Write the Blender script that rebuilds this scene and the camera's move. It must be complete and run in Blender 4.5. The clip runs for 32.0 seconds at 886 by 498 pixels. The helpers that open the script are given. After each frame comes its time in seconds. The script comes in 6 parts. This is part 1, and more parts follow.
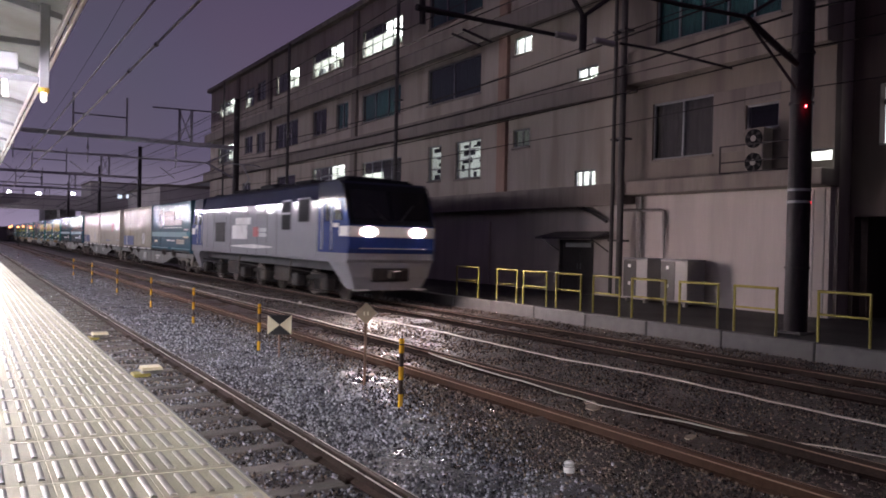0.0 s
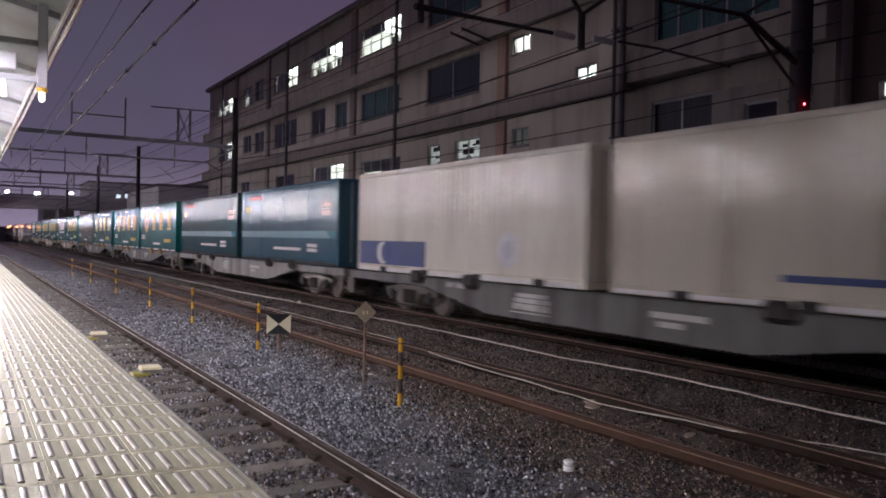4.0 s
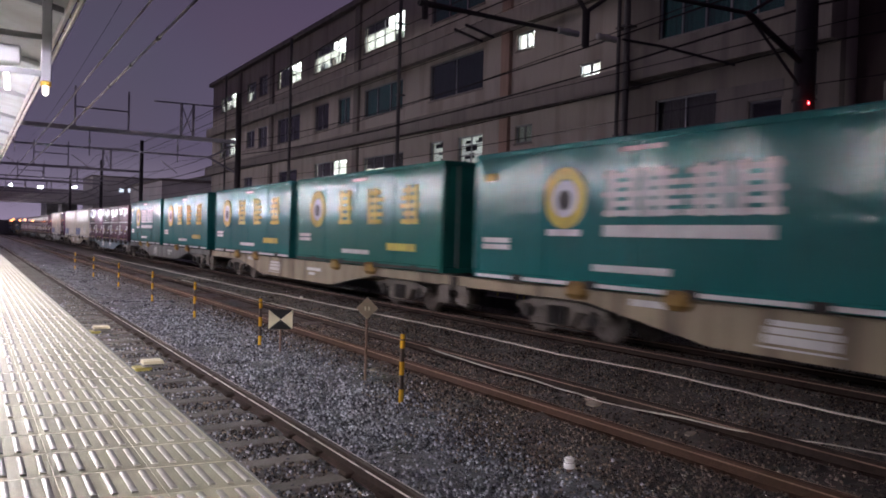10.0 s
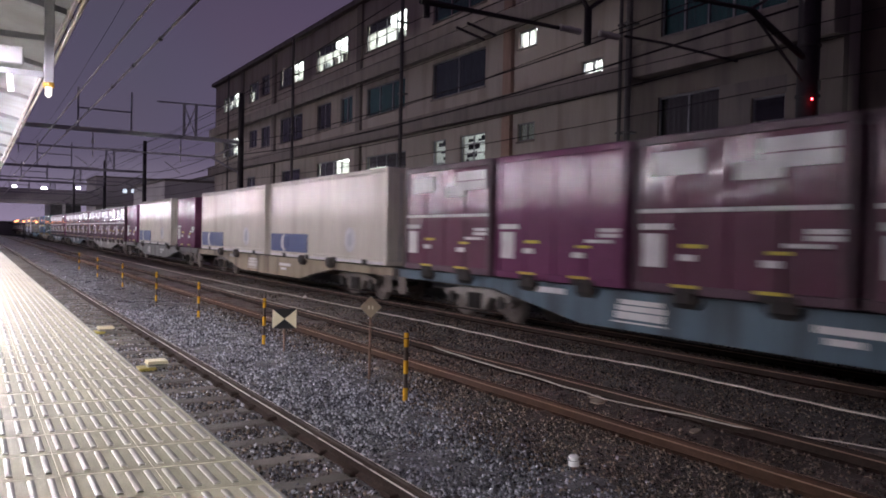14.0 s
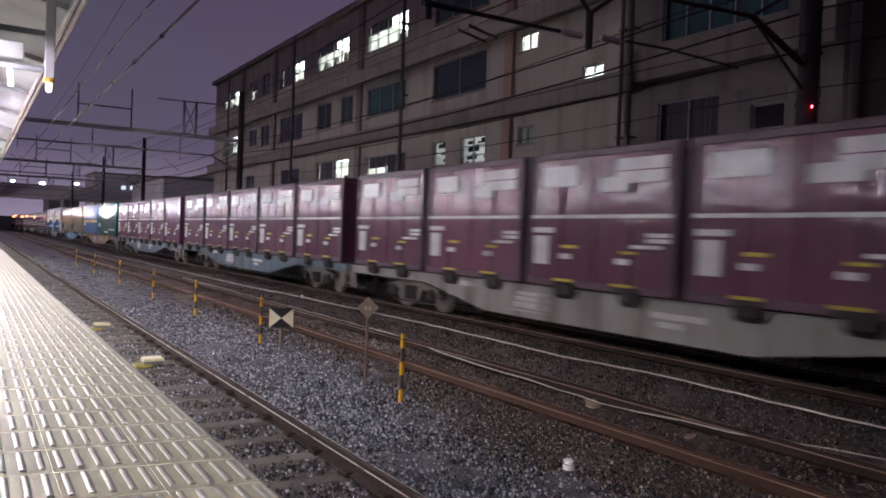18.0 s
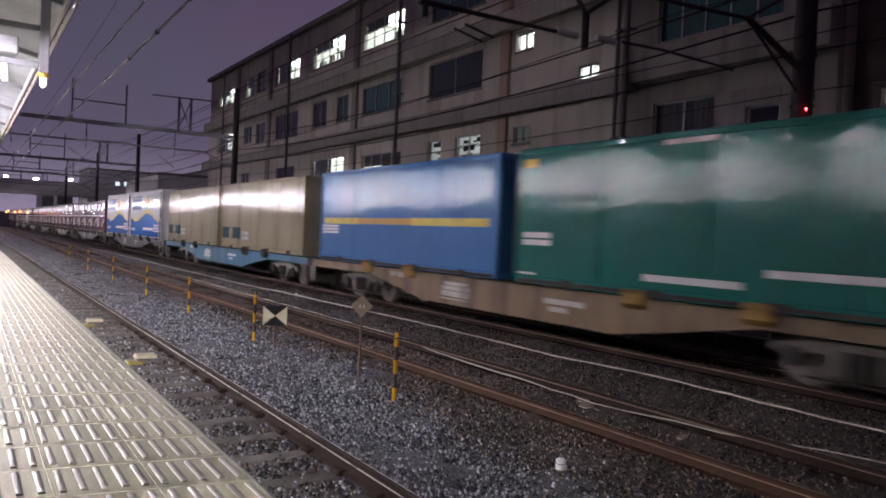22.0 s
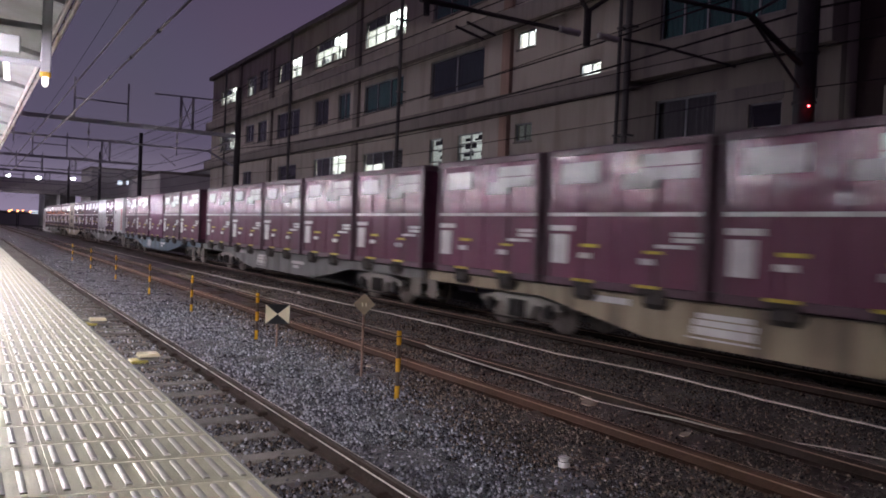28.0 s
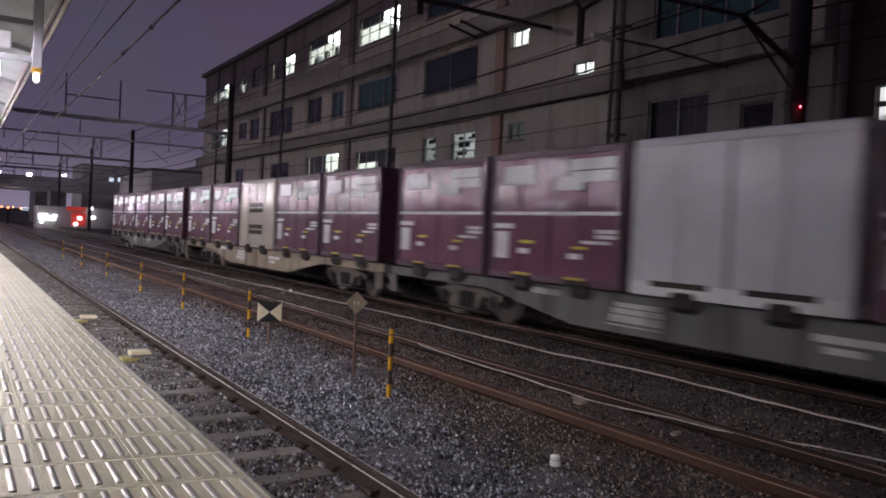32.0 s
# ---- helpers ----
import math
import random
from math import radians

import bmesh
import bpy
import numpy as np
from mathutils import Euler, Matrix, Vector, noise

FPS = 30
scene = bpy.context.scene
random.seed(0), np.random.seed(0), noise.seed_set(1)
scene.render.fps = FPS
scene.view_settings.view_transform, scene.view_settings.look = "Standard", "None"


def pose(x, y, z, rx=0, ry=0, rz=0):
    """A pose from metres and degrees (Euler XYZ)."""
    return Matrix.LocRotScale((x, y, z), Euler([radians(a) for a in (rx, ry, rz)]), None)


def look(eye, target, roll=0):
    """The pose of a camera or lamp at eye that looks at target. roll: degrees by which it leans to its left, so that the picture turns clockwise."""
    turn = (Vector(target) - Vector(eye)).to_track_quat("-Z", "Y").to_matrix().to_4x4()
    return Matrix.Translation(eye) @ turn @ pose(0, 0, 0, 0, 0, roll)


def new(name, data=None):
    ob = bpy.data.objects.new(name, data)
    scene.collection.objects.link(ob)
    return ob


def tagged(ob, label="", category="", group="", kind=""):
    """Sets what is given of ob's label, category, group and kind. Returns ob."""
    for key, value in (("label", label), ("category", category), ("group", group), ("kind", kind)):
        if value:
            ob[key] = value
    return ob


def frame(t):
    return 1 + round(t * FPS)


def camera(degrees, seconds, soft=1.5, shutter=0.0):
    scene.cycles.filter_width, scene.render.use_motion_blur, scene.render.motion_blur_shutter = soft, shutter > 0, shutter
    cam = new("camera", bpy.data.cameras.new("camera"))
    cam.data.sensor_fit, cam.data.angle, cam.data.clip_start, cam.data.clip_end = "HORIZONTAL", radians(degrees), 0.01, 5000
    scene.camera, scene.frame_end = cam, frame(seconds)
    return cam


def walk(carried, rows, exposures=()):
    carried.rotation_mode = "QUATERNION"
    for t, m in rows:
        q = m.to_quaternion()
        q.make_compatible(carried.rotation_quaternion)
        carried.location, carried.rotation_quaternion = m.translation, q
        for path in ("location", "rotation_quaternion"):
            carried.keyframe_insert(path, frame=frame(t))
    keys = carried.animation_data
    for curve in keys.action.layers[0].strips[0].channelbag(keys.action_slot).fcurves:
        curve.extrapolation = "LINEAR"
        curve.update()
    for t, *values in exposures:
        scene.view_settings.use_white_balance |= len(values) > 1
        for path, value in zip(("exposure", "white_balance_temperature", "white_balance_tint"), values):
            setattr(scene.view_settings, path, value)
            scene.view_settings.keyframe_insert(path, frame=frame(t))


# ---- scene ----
CAM_AT = (0.0, 0.0, 1.834)


def aim(yaw, pitch, roll):
    """Degrees: yaw to the right of the tracks, pitch up, roll as look()."""
    a, b = radians(yaw), radians(pitch)
    eye = Vector(CAM_AT)
    return look(eye, eye + Vector((math.sin(a) * math.cos(b), math.cos(a) * math.cos(b), math.sin(b))), roll)


cam = camera(60.51, 32.0, soft=1.8, shutter=0.5)
walk(cam, [(t, aim(a, b, c)) for t, a, b, c in (
    (0, 32.18, -0.47, 1.32),
    (0.5, 32.21, -0.55, 1.58),
    (1, 32.39, -0.47, 1.66),
    (1.5, 32.22, -0.36, 1.61),
    (2, 32.22, -0.39, 1.32),
    (2.5, 32.28, -0.63, 1.28),
    (3, 32.26, -0.69, 1.19),
    (3.5, 32.26, -0.57, 1.11),
    (5.5, 32.26, -0.45, 1.57),
    (6, 32.28, -0.46, 1.64),
    (6.5, 32.39, -0.70, 1.56),
    (7, 32.40, -0.88, 1.17),
    (7.5, 32.28, -0.60, 1.48),
    (8, 32.39, -0.57, 1.85),
    (8.5, 32.30, -0.60, 1.67),
    (9, 32.18, -0.65, 1.54),
    (9.5, 32.14, -0.77, 1.39),
    (10, 32.09, -0.81, 1.60),
    (10.5, 31.95, -0.76, 1.80),
    (11, 31.90, -0.86, 1.52),
    (11.5, 31.81, -0.88, 1.36),
    (12, 31.81, -0.84, 1.53),
    (12.5, 31.83, -0.87, 1.43),
    (13, 31.90, -0.88, 1.34),
    (13.5, 31.72, -0.87, 1.36),
    (14, 31.85, -0.93, 1.25),
    (14.5, 32.02, -0.90, 1.43),
    (16.5, 31.88, -0.99, 1.91),
    (17, 31.87, -0.86, 2.10),
    (17.5, 31.89, -0.88, 2.02),
    (18, 31.99, -0.80, 2.15),
    (18.5, 32.11, -0.87, 2.20),
    (19, 32.18, -0.92, 2.16),
    (19.5, 32.02, -0.87, 2.11),
    (20, 32.18, -0.90, 2.24),
    (20.5, 32.25, -0.95, 2.44),
    (21, 32.20, -0.96, 2.56),
    (21.5, 32.27, -0.96, 2.46),
    (22, 32.41, -0.86, 2.62),
    (22.5, 32.43, -0.82, 2.83),
    (23, 32.43, -0.91, 2.93),
    (23.5, 32.34, -0.84, 2.94),
    (24, 32.38, -0.79, 2.87),
    (24.5, 32.32, -0.80, 2.92),
    (25, 32.38, -0.89, 2.68),
    (25.5, 32.34, -0.90, 2.75),
    (27.5, 32.32, -0.82, 2.71),
    (28, 32.25, -1.01, 2.48),
    (28.5, 32.34, -1.05, 2.54),
    (29, 32.28, -1.03, 2.60),
    (29.5, 32.51, -0.90, 2.60),
    (30, 32.55, -0.89, 2.60),
    (30.5, 32.70, -1.00, 2.59),
    (31, 32.74, -1.04, 2.37),
    (31.5, 32.74, -1.01, 2.59),
    (32, 32.81, -1.10, 2.72),
)], exposures=((0, 0.2), (0.8, 0.06), (2, 0.04), (3, -0.02), (6, 0.08), (23.5, 0.06), (25, -0.10), (26, -0.06), (27.5, 0.06), (30.5, 0.08), (32, -0.18)))

# ---- sky glow and exposure ----
scene.view_settings.exposure = 0.0
world = bpy.data.worlds.new("night_sky")
scene.world = world
world.use_nodes = True
wn, wl = world.node_tree.nodes, world.node_tree.links
bg = wn["Background"]
tc = wn.new("ShaderNodeTexCoord")
sep = wn.new("ShaderNodeSeparateXYZ")
ramp = wn.new("ShaderNodeValToRGB")
cloud = wn.new("ShaderNodeTexNoise")
cloud.inputs["Scale"].default_value = 2.2
cloud.inputs["Detail"].default_value = 3
mixc = wn.new("ShaderNodeMixRGB")
mixc.blend_type = "MULTIPLY"
mixc.inputs[0].default_value = 0.35
wl.new(tc.outputs["Generated"], sep.inputs[0])
wl.new(tc.outputs["Generated"], cloud.inputs["Vector"])
wl.new(sep.outputs["Z"], ramp.inputs[0])
ramp.color_ramp.elements[0].position = 0.0
ramp.color_ramp.elements[0].color = (0.34, 0.27, 0.40, 1)
mid = ramp.color_ramp.elements.new(0.10)
mid.color = (0.125, 0.098, 0.172, 1)
ramp.color_ramp.elements[2].position = 0.5
ramp.color_ramp.elements[2].color = (0.060, 0.045, 0.078, 1)
wl.new(ramp.outputs[0], mixc.inputs[1])
wl.new(cloud.outputs["Color"], mixc.inputs[2])
wl.new(mixc.outputs[0], bg.inputs["Color"])
bg.inputs["Strength"].default_value = 1.0

TUBE_POWER = 305.0      # radiance of the bare fluorescent tubes along the platform edge
HOOD_POWER = 430.0      # radiance of the shaded tubes farther in

# ---- materials ----
def material(name, colour, rough=0.5, metal=0.0, grain=8.0, vary=0.25, bump=0.0, bump_scale=60.0, stain=None, coat=0.0,
             per_object=0.0, rough_vary=0.15, streak=False, wavy=0.0, spec=0.5):
    """A principled surface with two scales of variation, an optional stain colour, fine relief and, per object, a shift of value."""
    m = bpy.data.materials.new(name)
    m.use_nodes = True
    n, l = m.node_tree.nodes, m.node_tree.links
    b = n["Principled BSDF"]
    b.inputs["Metallic"].default_value = metal
    b.inputs["Specular IOR Level"].default_value = spec
    b.inputs["Coat Weight"].default_value = coat
    b.inputs["Coat Roughness"].default_value = 0.06
    co = n.new("ShaderNodeTexCoord")
    big, fine = n.new("ShaderNodeTexNoise"), n.new("ShaderNodeTexNoise")
    big.inputs["Scale"].default_value, big.inputs["Detail"].default_value = grain * 0.12, 4
    fine.inputs["Scale"].default_value, fine.inputs["Detail"].default_value = grain, 5
    src = co.outputs["Object"]
    if streak:
        mp = n.new("ShaderNodeMapping")
        mp.inputs["Scale"].default_value = (3.0, 3.0, 0.35)
        l.new(src, mp.inputs["Vector"])
        src = mp.outputs[0]
    l.new(src, big.inputs["Vector"])
    l.new(src, fine.inputs["Vector"])
    base = n.new("ShaderNodeMixRGB")
    base.inputs[1].default_value = (*[c * (1 - vary) for c in colour], 1)
    base.inputs[2].default_value = (*[min(1, c * (1 + vary)) for c in colour], 1)
    l.new(fine.outputs["Fac"], base.inputs[0])
    out = base.outputs[0]
    if stain:
        ramp = n.new("ShaderNodeValToRGB")
        ramp.color_ramp.elements[0].position, ramp.color_ramp.elements[1].position = 0.48, 0.68
        l.new(big.outputs["Fac"], ramp.inputs[0])
        mx = n.new("ShaderNodeMixRGB")
        mx.inputs[2].default_value = (*stain, 1)
        l.new(ramp.outputs[0], mx.inputs[0])
        l.new(out, mx.inputs[1])
        out = mx.outputs[0]
    if per_object:
        info, hsv, mr = n.new("ShaderNodeObjectInfo"), n.new("ShaderNodeHueSaturation"), n.new("ShaderNodeMapRange")
        mr.inputs["To Min"].default_value, mr.inputs["To Max"].default_value = 1 - per_object, 1 + per_object
        l.new(info.outputs["Random"], mr.inputs[0])
        l.new(mr.outputs[0], hsv.inputs["Value"])
        l.new(out, hsv.inputs["Color"])
        out = hsv.outputs[0]
    l.new(out, b.inputs["Base Color"])
    rr = n.new("ShaderNodeMapRange")
    rr.inputs["To Min"].default_value, rr.inputs["To Max"].default_value = max(0.03, rough - rough_vary), min(1, rough + rough_vary)
    l.new(big.outputs["Fac"], rr.inputs[0])
    l.new(rr.outputs[0], b.inputs["Roughness"])
    if wavy:
        wm, wn_, wb = n.new("ShaderNodeMapping"), n.new("ShaderNodeTexNoise"), n.new("ShaderNodeBump")
        wm.inputs["Scale"].default_value = (2.2, 2.2, 3.0)
        wn_.inputs["Scale"].default_value, wn_.inputs["Detail"].default_value = 1.6, 4
        wb.inputs["Strength"].default_value, wb.inputs["Distance"].default_value = wavy, 0.016
        l.new(co.outputs["Object"], wm.inputs["Vector"])
        l.new(wm.outputs[0], wn_.inputs["Vector"])
        l.new(wn_.outputs["Fac"], wb.inputs["Height"])
        l.new(wb.outputs[0], b.inputs["Normal"])
        l.new(wb.outputs[0], b.inputs["Coat Normal"])
    if bump:
        bn, bp = n.new("ShaderNodeTexNoise"), n.new("ShaderNodeBump")
        bn.inputs["Scale"].default_value, bn.inputs["Detail"].default_value = bump_scale, 4
        bp.inputs["Strength"].default_value, bp.inputs["Distance"].default_value = bump, 0.02
        l.new(co.outputs["Object"], bn.inputs["Vector"])
        l.new(bn.outputs["Fac"], bp.inputs["Height"])
        l.new(bp.outputs[0], b.inputs["Normal"])
    return m


def glow(name, colour, strength):
    m = bpy.data.materials.new(name)
    m.use_nodes = True
    b = m.node_tree.nodes["Principled BSDF"]
    b.inputs["Base Color"].default_value = (*colour, 1)
    b.inputs["Emission Color"].default_value = (*colour, 1)
    b.inputs["Emission Strength"].default_value = strength
    return m


def glassy(name, colour=(0.02, 0.025, 0.03), alpha=0.35):
    """Window glass: clear, with a dark tint."""
    m = bpy.data.materials.new(name)
    m.use_nodes = True
    n, l = m.node_tree.nodes, m.node_tree.links
    n.remove(n["Principled BSDF"])
    tr, gl, mx = n.new("ShaderNodeBsdfTransparent"), n.new("ShaderNodeBsdfGlossy"), n.new("ShaderNodeMixShader")
    lw, pw, fr = n.new("ShaderNodeLayerWeight"), n.new("ShaderNodeMath"), n.new("ShaderNodeMath")
    lw.inputs["Blend"].default_value = 0.5
    pw.operation, fr.operation, fr.inputs[1].default_value = "POWER", "MULTIPLY_ADD", 0.8
    pw.inputs[1].default_value, fr.inputs[2].default_value = 5.0, 0.04
    l.new(lw.outputs["Facing"], pw.inputs[0])
    l.new(pw.outputs[0], fr.inputs[0])
    tr.inputs["Color"].default_value = (*colour, 1)
    gl.inputs["Roughness"].default_value = 0.03
    l.new(fr.outputs[0], mx.inputs[0])
    l.new(tr.outputs[0], mx.inputs[1])
    l.new(gl.outputs[0], mx.inputs[2])
    l.new(mx.outputs[0], n["Material Output"].inputs["Surface"])
    return m


M = {
    "ballast": material("wet_ballast", (0.068, 0.064, 0.068), 0.30, grain=14, vary=0.6, bump=1.0, bump_scale=18, rough_vary=0.2),
    "rust_ballast": material("rusty_wet_ballast", (0.050, 0.033, 0.028), 0.36, grain=14, vary=0.6, bump=1.0, bump_scale=18, rough_vary=0.2),
    "earth": material("dark_earth", (0.030, 0.027, 0.027), 0.7, grain=3, vary=0.5, bump=0.6, bump_scale=6),
    "rail_side": material("rusty_rail_web", (0.026, 0.016, 0.013), 0.85, spec=0.1, grain=25, vary=0.5, bump=0.3),
    "rail_rust": material("rust_brown_rail", (0.046, 0.022, 0.013), 0.8, spec=0.15, grain=25, vary=0.45, bump=0.3),
    "rail_edge": material("polished_rail_corner", (0.72, 0.66, 0.62), 0.30, metal=0.5, grain=30, vary=0.3),
    "rail_top": material("worn_rail_head", (0.045, 0.032, 0.026), 0.65, spec=0.2, grain=30, vary=0.2),
    "rail_dull": material("dull_rail_head", (0.060, 0.030, 0.019), 0.6, spec=0.2, grain=30, vary=0.3),
    "sleeper": material("weathered_sleeper", (0.105, 0.092, 0.080), 0.5, grain=9, vary=0.45, bump=0.5, bump_scale=30, per_object=0.25),
    "rust_sleeper": material("rust_stained_sleeper", (0.075, 0.045, 0.032), 0.5, grain=9, vary=0.45, bump=0.5, bump_scale=30, per_object=0.25),
    "tile": material("wet_platform_tile", (0.43, 0.405, 0.29), 0.5, grain=12, vary=0.18, bump=0.10, bump_scale=90, stain=(0.32, 0.295, 0.23), per_object=0.10),
    "groove": material("wet_tile_rib", (0.36, 0.34, 0.31), 0.36, metal=0.75, grain=14, vary=0.4, bump=0.12, bump_scale=70, rough_vary=0.08),
    "concrete": material("stained_concrete", (0.26, 0.245, 0.225), 0.6, grain=5, vary=0.3, bump=0.3, stain=(0.14, 0.125, 0.11), streak=True),
    "dark_concrete": material("dark_wet_concrete", (0.12, 0.118, 0.115), 0.45, grain=5, vary=0.35, bump=0.3, stain=(0.07, 0.066, 0.06)),
    "gutter": material("rust_stained_gutter", (0.42, 0.39, 0.35), 0.5, grain=6, vary=0.2, stain=(0.25, 0.17, 0.11)),
    "plate_grime": material("grimy_data_plate", (0.50, 0.48, 0.45), 0.5, grain=14, vary=0.4, stain=(0.16, 0.14, 0.13)),
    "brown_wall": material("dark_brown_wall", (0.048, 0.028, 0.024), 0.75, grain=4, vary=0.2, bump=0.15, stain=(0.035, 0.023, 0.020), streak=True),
    "red_dim": glow("red_lamp_glass", (1.0, 0.02, 0.03), 5.0),
    "tan_plate": material("weathered_tan_plate", (0.32, 0.26, 0.18), 0.5, grain=14, vary=0.25, stain=(0.17, 0.12, 0.08)),
    "rail_dull_edge": material("dull_rail_corner", (0.30, 0.20, 0.15), 0.5, metal=0.6, grain=30, vary=0.3),
    "mast": material("black_steel_mast", (0.020, 0.015, 0.018), 0.55, spec=0.25, grain=12, vary=0.35, bump=0.1),
    "wall_dim": material("darker_beige_render_wall", (0.160, 0.134, 0.114), 0.75, grain=4, vary=0.12, bump=0.15, bump_scale=80, stain=(0.12, 0.10, 0.088), streak=True),
    "infill": material("brown_grey_infill_panel", (0.14, 0.115, 0.105), 0.6, grain=5, vary=0.2, stain=(0.10, 0.085, 0.08), streak=True),
    # distant concrete painted pale for haze and street light
    "hazed_concrete": material("haze_pale_concrete", (0.50, 0.47, 0.46), 0.7, grain=0.6, vary=0.25, stain=(0.36, 0.34, 0.34)),
    "tan": material("tan_container_paint", (0.42, 0.355, 0.22), 0.56, spec=0.09, grain=4, vary=0.15, stain=(0.30, 0.255, 0.17), coat=0.8, streak=True, wavy=0.7),
    "lock_yellow": material("rusty_yellow_lock", (0.33, 0.19, 0.035), 0.6, grain=12, vary=0.4, stain=(0.12, 0.055, 0.03)),
    "rust_pale": material("pale_rusty_scrap", (0.42, 0.36, 0.28), 0.5, grain=20, vary=0.4, stain=(0.2, 0.12, 0.07)),
    "kerb": material("grimy_kerb_concrete", (0.125, 0.120, 0.118), 0.6, grain=5, vary=0.3, bump=0.3, stain=(0.09, 0.082, 0.075)),
    "wall": material("beige_render_wall", (0.335, 0.290, 0.248), 0.75, grain=4, vary=0.10, bump=0.15, bump_scale=80, stain=(0.245, 0.21, 0.18), streak=True),
    "wall_base": material("cream_ground_floor_wall", (0.46, 0.415, 0.39), 0.7, grain=4, vary=0.08, bump=0.1, stain=(0.39, 0.35, 0.325), streak=True),
    "band": material("grimy_ledge", (0.18, 0.152, 0.134), 0.75, grain=5, vary=0.2, stain=(0.13, 0.11, 0.10), streak=True),
    "pilaster": material("reddish_pilaster", (0.30, 0.19, 0.145), 0.75, grain=5, vary=0.2, stain=(0.22, 0.14, 0.11), streak=True),
    "pipe": material("dark_drain_pipe", (0.055, 0.050, 0.048), 0.5, grain=10, vary=0.3),
    "grey_pipe": material("grey_painted_pipe", (0.22, 0.20, 0.19), 0.5, grain=10, vary=0.2),
    "alu": material("aluminium_window_frame", (0.20, 0.20, 0.21), 0.4, metal=0.6, grain=12, vary=0.2),
    # near black by colour, standing for rooms and openings with no light in them
    "dark": material("painted_unlit_dark", (0.020, 0.020, 0.024), 0.9, grain=2, vary=0.3),
    "room": material("white_room_wall", (0.75, 0.75, 0.72), 0.8, grain=2, vary=0.06),
    "curtain": material("teal_curtain", (0.030, 0.145, 0.140), 0.85, grain=10, vary=0.3, streak=True),
    "navy_curtain": material("navy_curtain", (0.022, 0.030, 0.042), 0.85, grain=10, vary=0.3, streak=True),
    "fan_black": material("matt_black_fan_guard", (0.008, 0.008, 0.009), 0.9, spec=0.1, grain=15, vary=0.3),
    # gantry steel painted pale for the haze over the distance
    "gantry": material("haze_pale_steel", (0.26, 0.24, 0.27), 0.6, spec=0.3, grain=12, vary=0.35, bump=0.1),
    "stud_white": material("bright_white_reflector", (0.95, 0.95, 0.93), 0.25, grain=12, vary=0.03),
    "grey_curtain": material("grey_curtain", (0.10, 0.085, 0.080), 0.85, grain=10, vary=0.25, streak=True),
    "glass": glassy("window_glass", (0.75, 0.78, 0.78)),
    "pole": material("dark_steel_pole", (0.032, 0.027, 0.029), 0.7, spec=0.2, grain=12, vary=0.35, bump=0.1),
    "wire": material("overhead_wire", (0.014, 0.012, 0.012), 0.85, spec=0.1, grain=20, vary=0.2),
    "white_cable": material("pale_cable_sheath", (0.74, 0.70, 0.60), 0.45, grain=20, vary=0.3),
    "insulator": material("glazed_insulator", (0.45, 0.42, 0.40), 0.2, grain=20, vary=0.2),
    "yellow": material("yellow_paint", (0.60, 0.34, 0.020), 0.4, grain=15, vary=0.15, stain=(0.42, 0.27, 0.03)),
    "post_yellow": material("glossy_amber_paint", (0.60, 0.33, 0.030), 0.24, grain=15, vary=0.25, stain=(0.36, 0.19, 0.03)),
    "post_dark": material("rusty_black_paint", (0.030, 0.016, 0.013), 0.5, grain=15, vary=0.4),
    "foot_yellow": material("faded_yellow_foot", (0.34, 0.28, 0.06), 0.5, grain=15, vary=0.25),
    "fence_yellow": material("yellow_fence_paint", (0.38, 0.335, 0.075), 0.7, grain=15, vary=0.2),
    "black": material("black_paint", (0.012, 0.012, 0.013), 0.4, grain=15, vary=0.3),
    "cream": material("cream_sign_face", (0.72, 0.66, 0.46), 0.4, grain=15, vary=0.08),
    "rust": material("rusty_steel", (0.13, 0.075, 0.050), 0.6, grain=15, vary=0.45, bump=0.2),
    "white": material("white_paint", (0.78, 0.77, 0.75), 0.4, grain=12, vary=0.06, stain=(0.62, 0.60, 0.57)),
    "steel": material("painted_steel", (0.29, 0.29, 0.31), 0.45, grain=8, vary=0.15, stain=(0.26, 0.25, 0.25)),
    "canopy": material("canopy_sheet", (0.36, 0.375, 0.385), 0.6, grain=5, vary=0.15, stain=(0.30, 0.29, 0.27)),
    "ac": material("air_conditioner_casing", (0.33, 0.315, 0.30), 0.45, grain=8, vary=0.1),
    "tube": glow("fluorescent_tube", (0.945, 0.87, 1.0), TUBE_POWER),
    "hood_tube": glow("shaded_fluorescent_tube", (0.96, 0.915, 0.97), HOOD_POWER),
    "room_lamp": glow("room_lamp", (0.97, 0.98, 0.96), 6.0),
    "walkway": material("wet_dark_walkway", (0.030, 0.027, 0.028), 0.6, spec=0.2, grain=5, vary=0.35, bump=0.3, stain=(0.032, 0.030, 0.030)),
    "blind_glow": glow("glowing_blind", (0.95, 0.95, 1.0), 0.95),
    "stair_lamp": glow("staircase_lamp", (0.96, 0.98, 1.0), 22.0),
    "dim_lamp": glow("dim_stair_lamp", (0.92, 0.96, 0.90), 0.55),
    "white_lamp": glow("white_street_lamp", (0.90, 0.93, 1.0), 45.0),
    "orange_lamp": glow("orange_signal_lamp", (1.0, 0.33, 0.12), 5.0),
    "red_lamp": glow("red_marker_lamp", (1.0, 0.02, 0.03), 90.0),
    "lamp_bloom": glow("headlamp_bloom", (1.0, 0.74, 0.74), 5.0),
    "mid_lamp": glow("shelf_room_lamp", (0.95, 0.97, 1.0), 2.4),
    "lit_wire": material("lamp_lit_wire", (0.20, 0.18, 0.175), 0.35, metal=0.6, grain=20, vary=0.2),
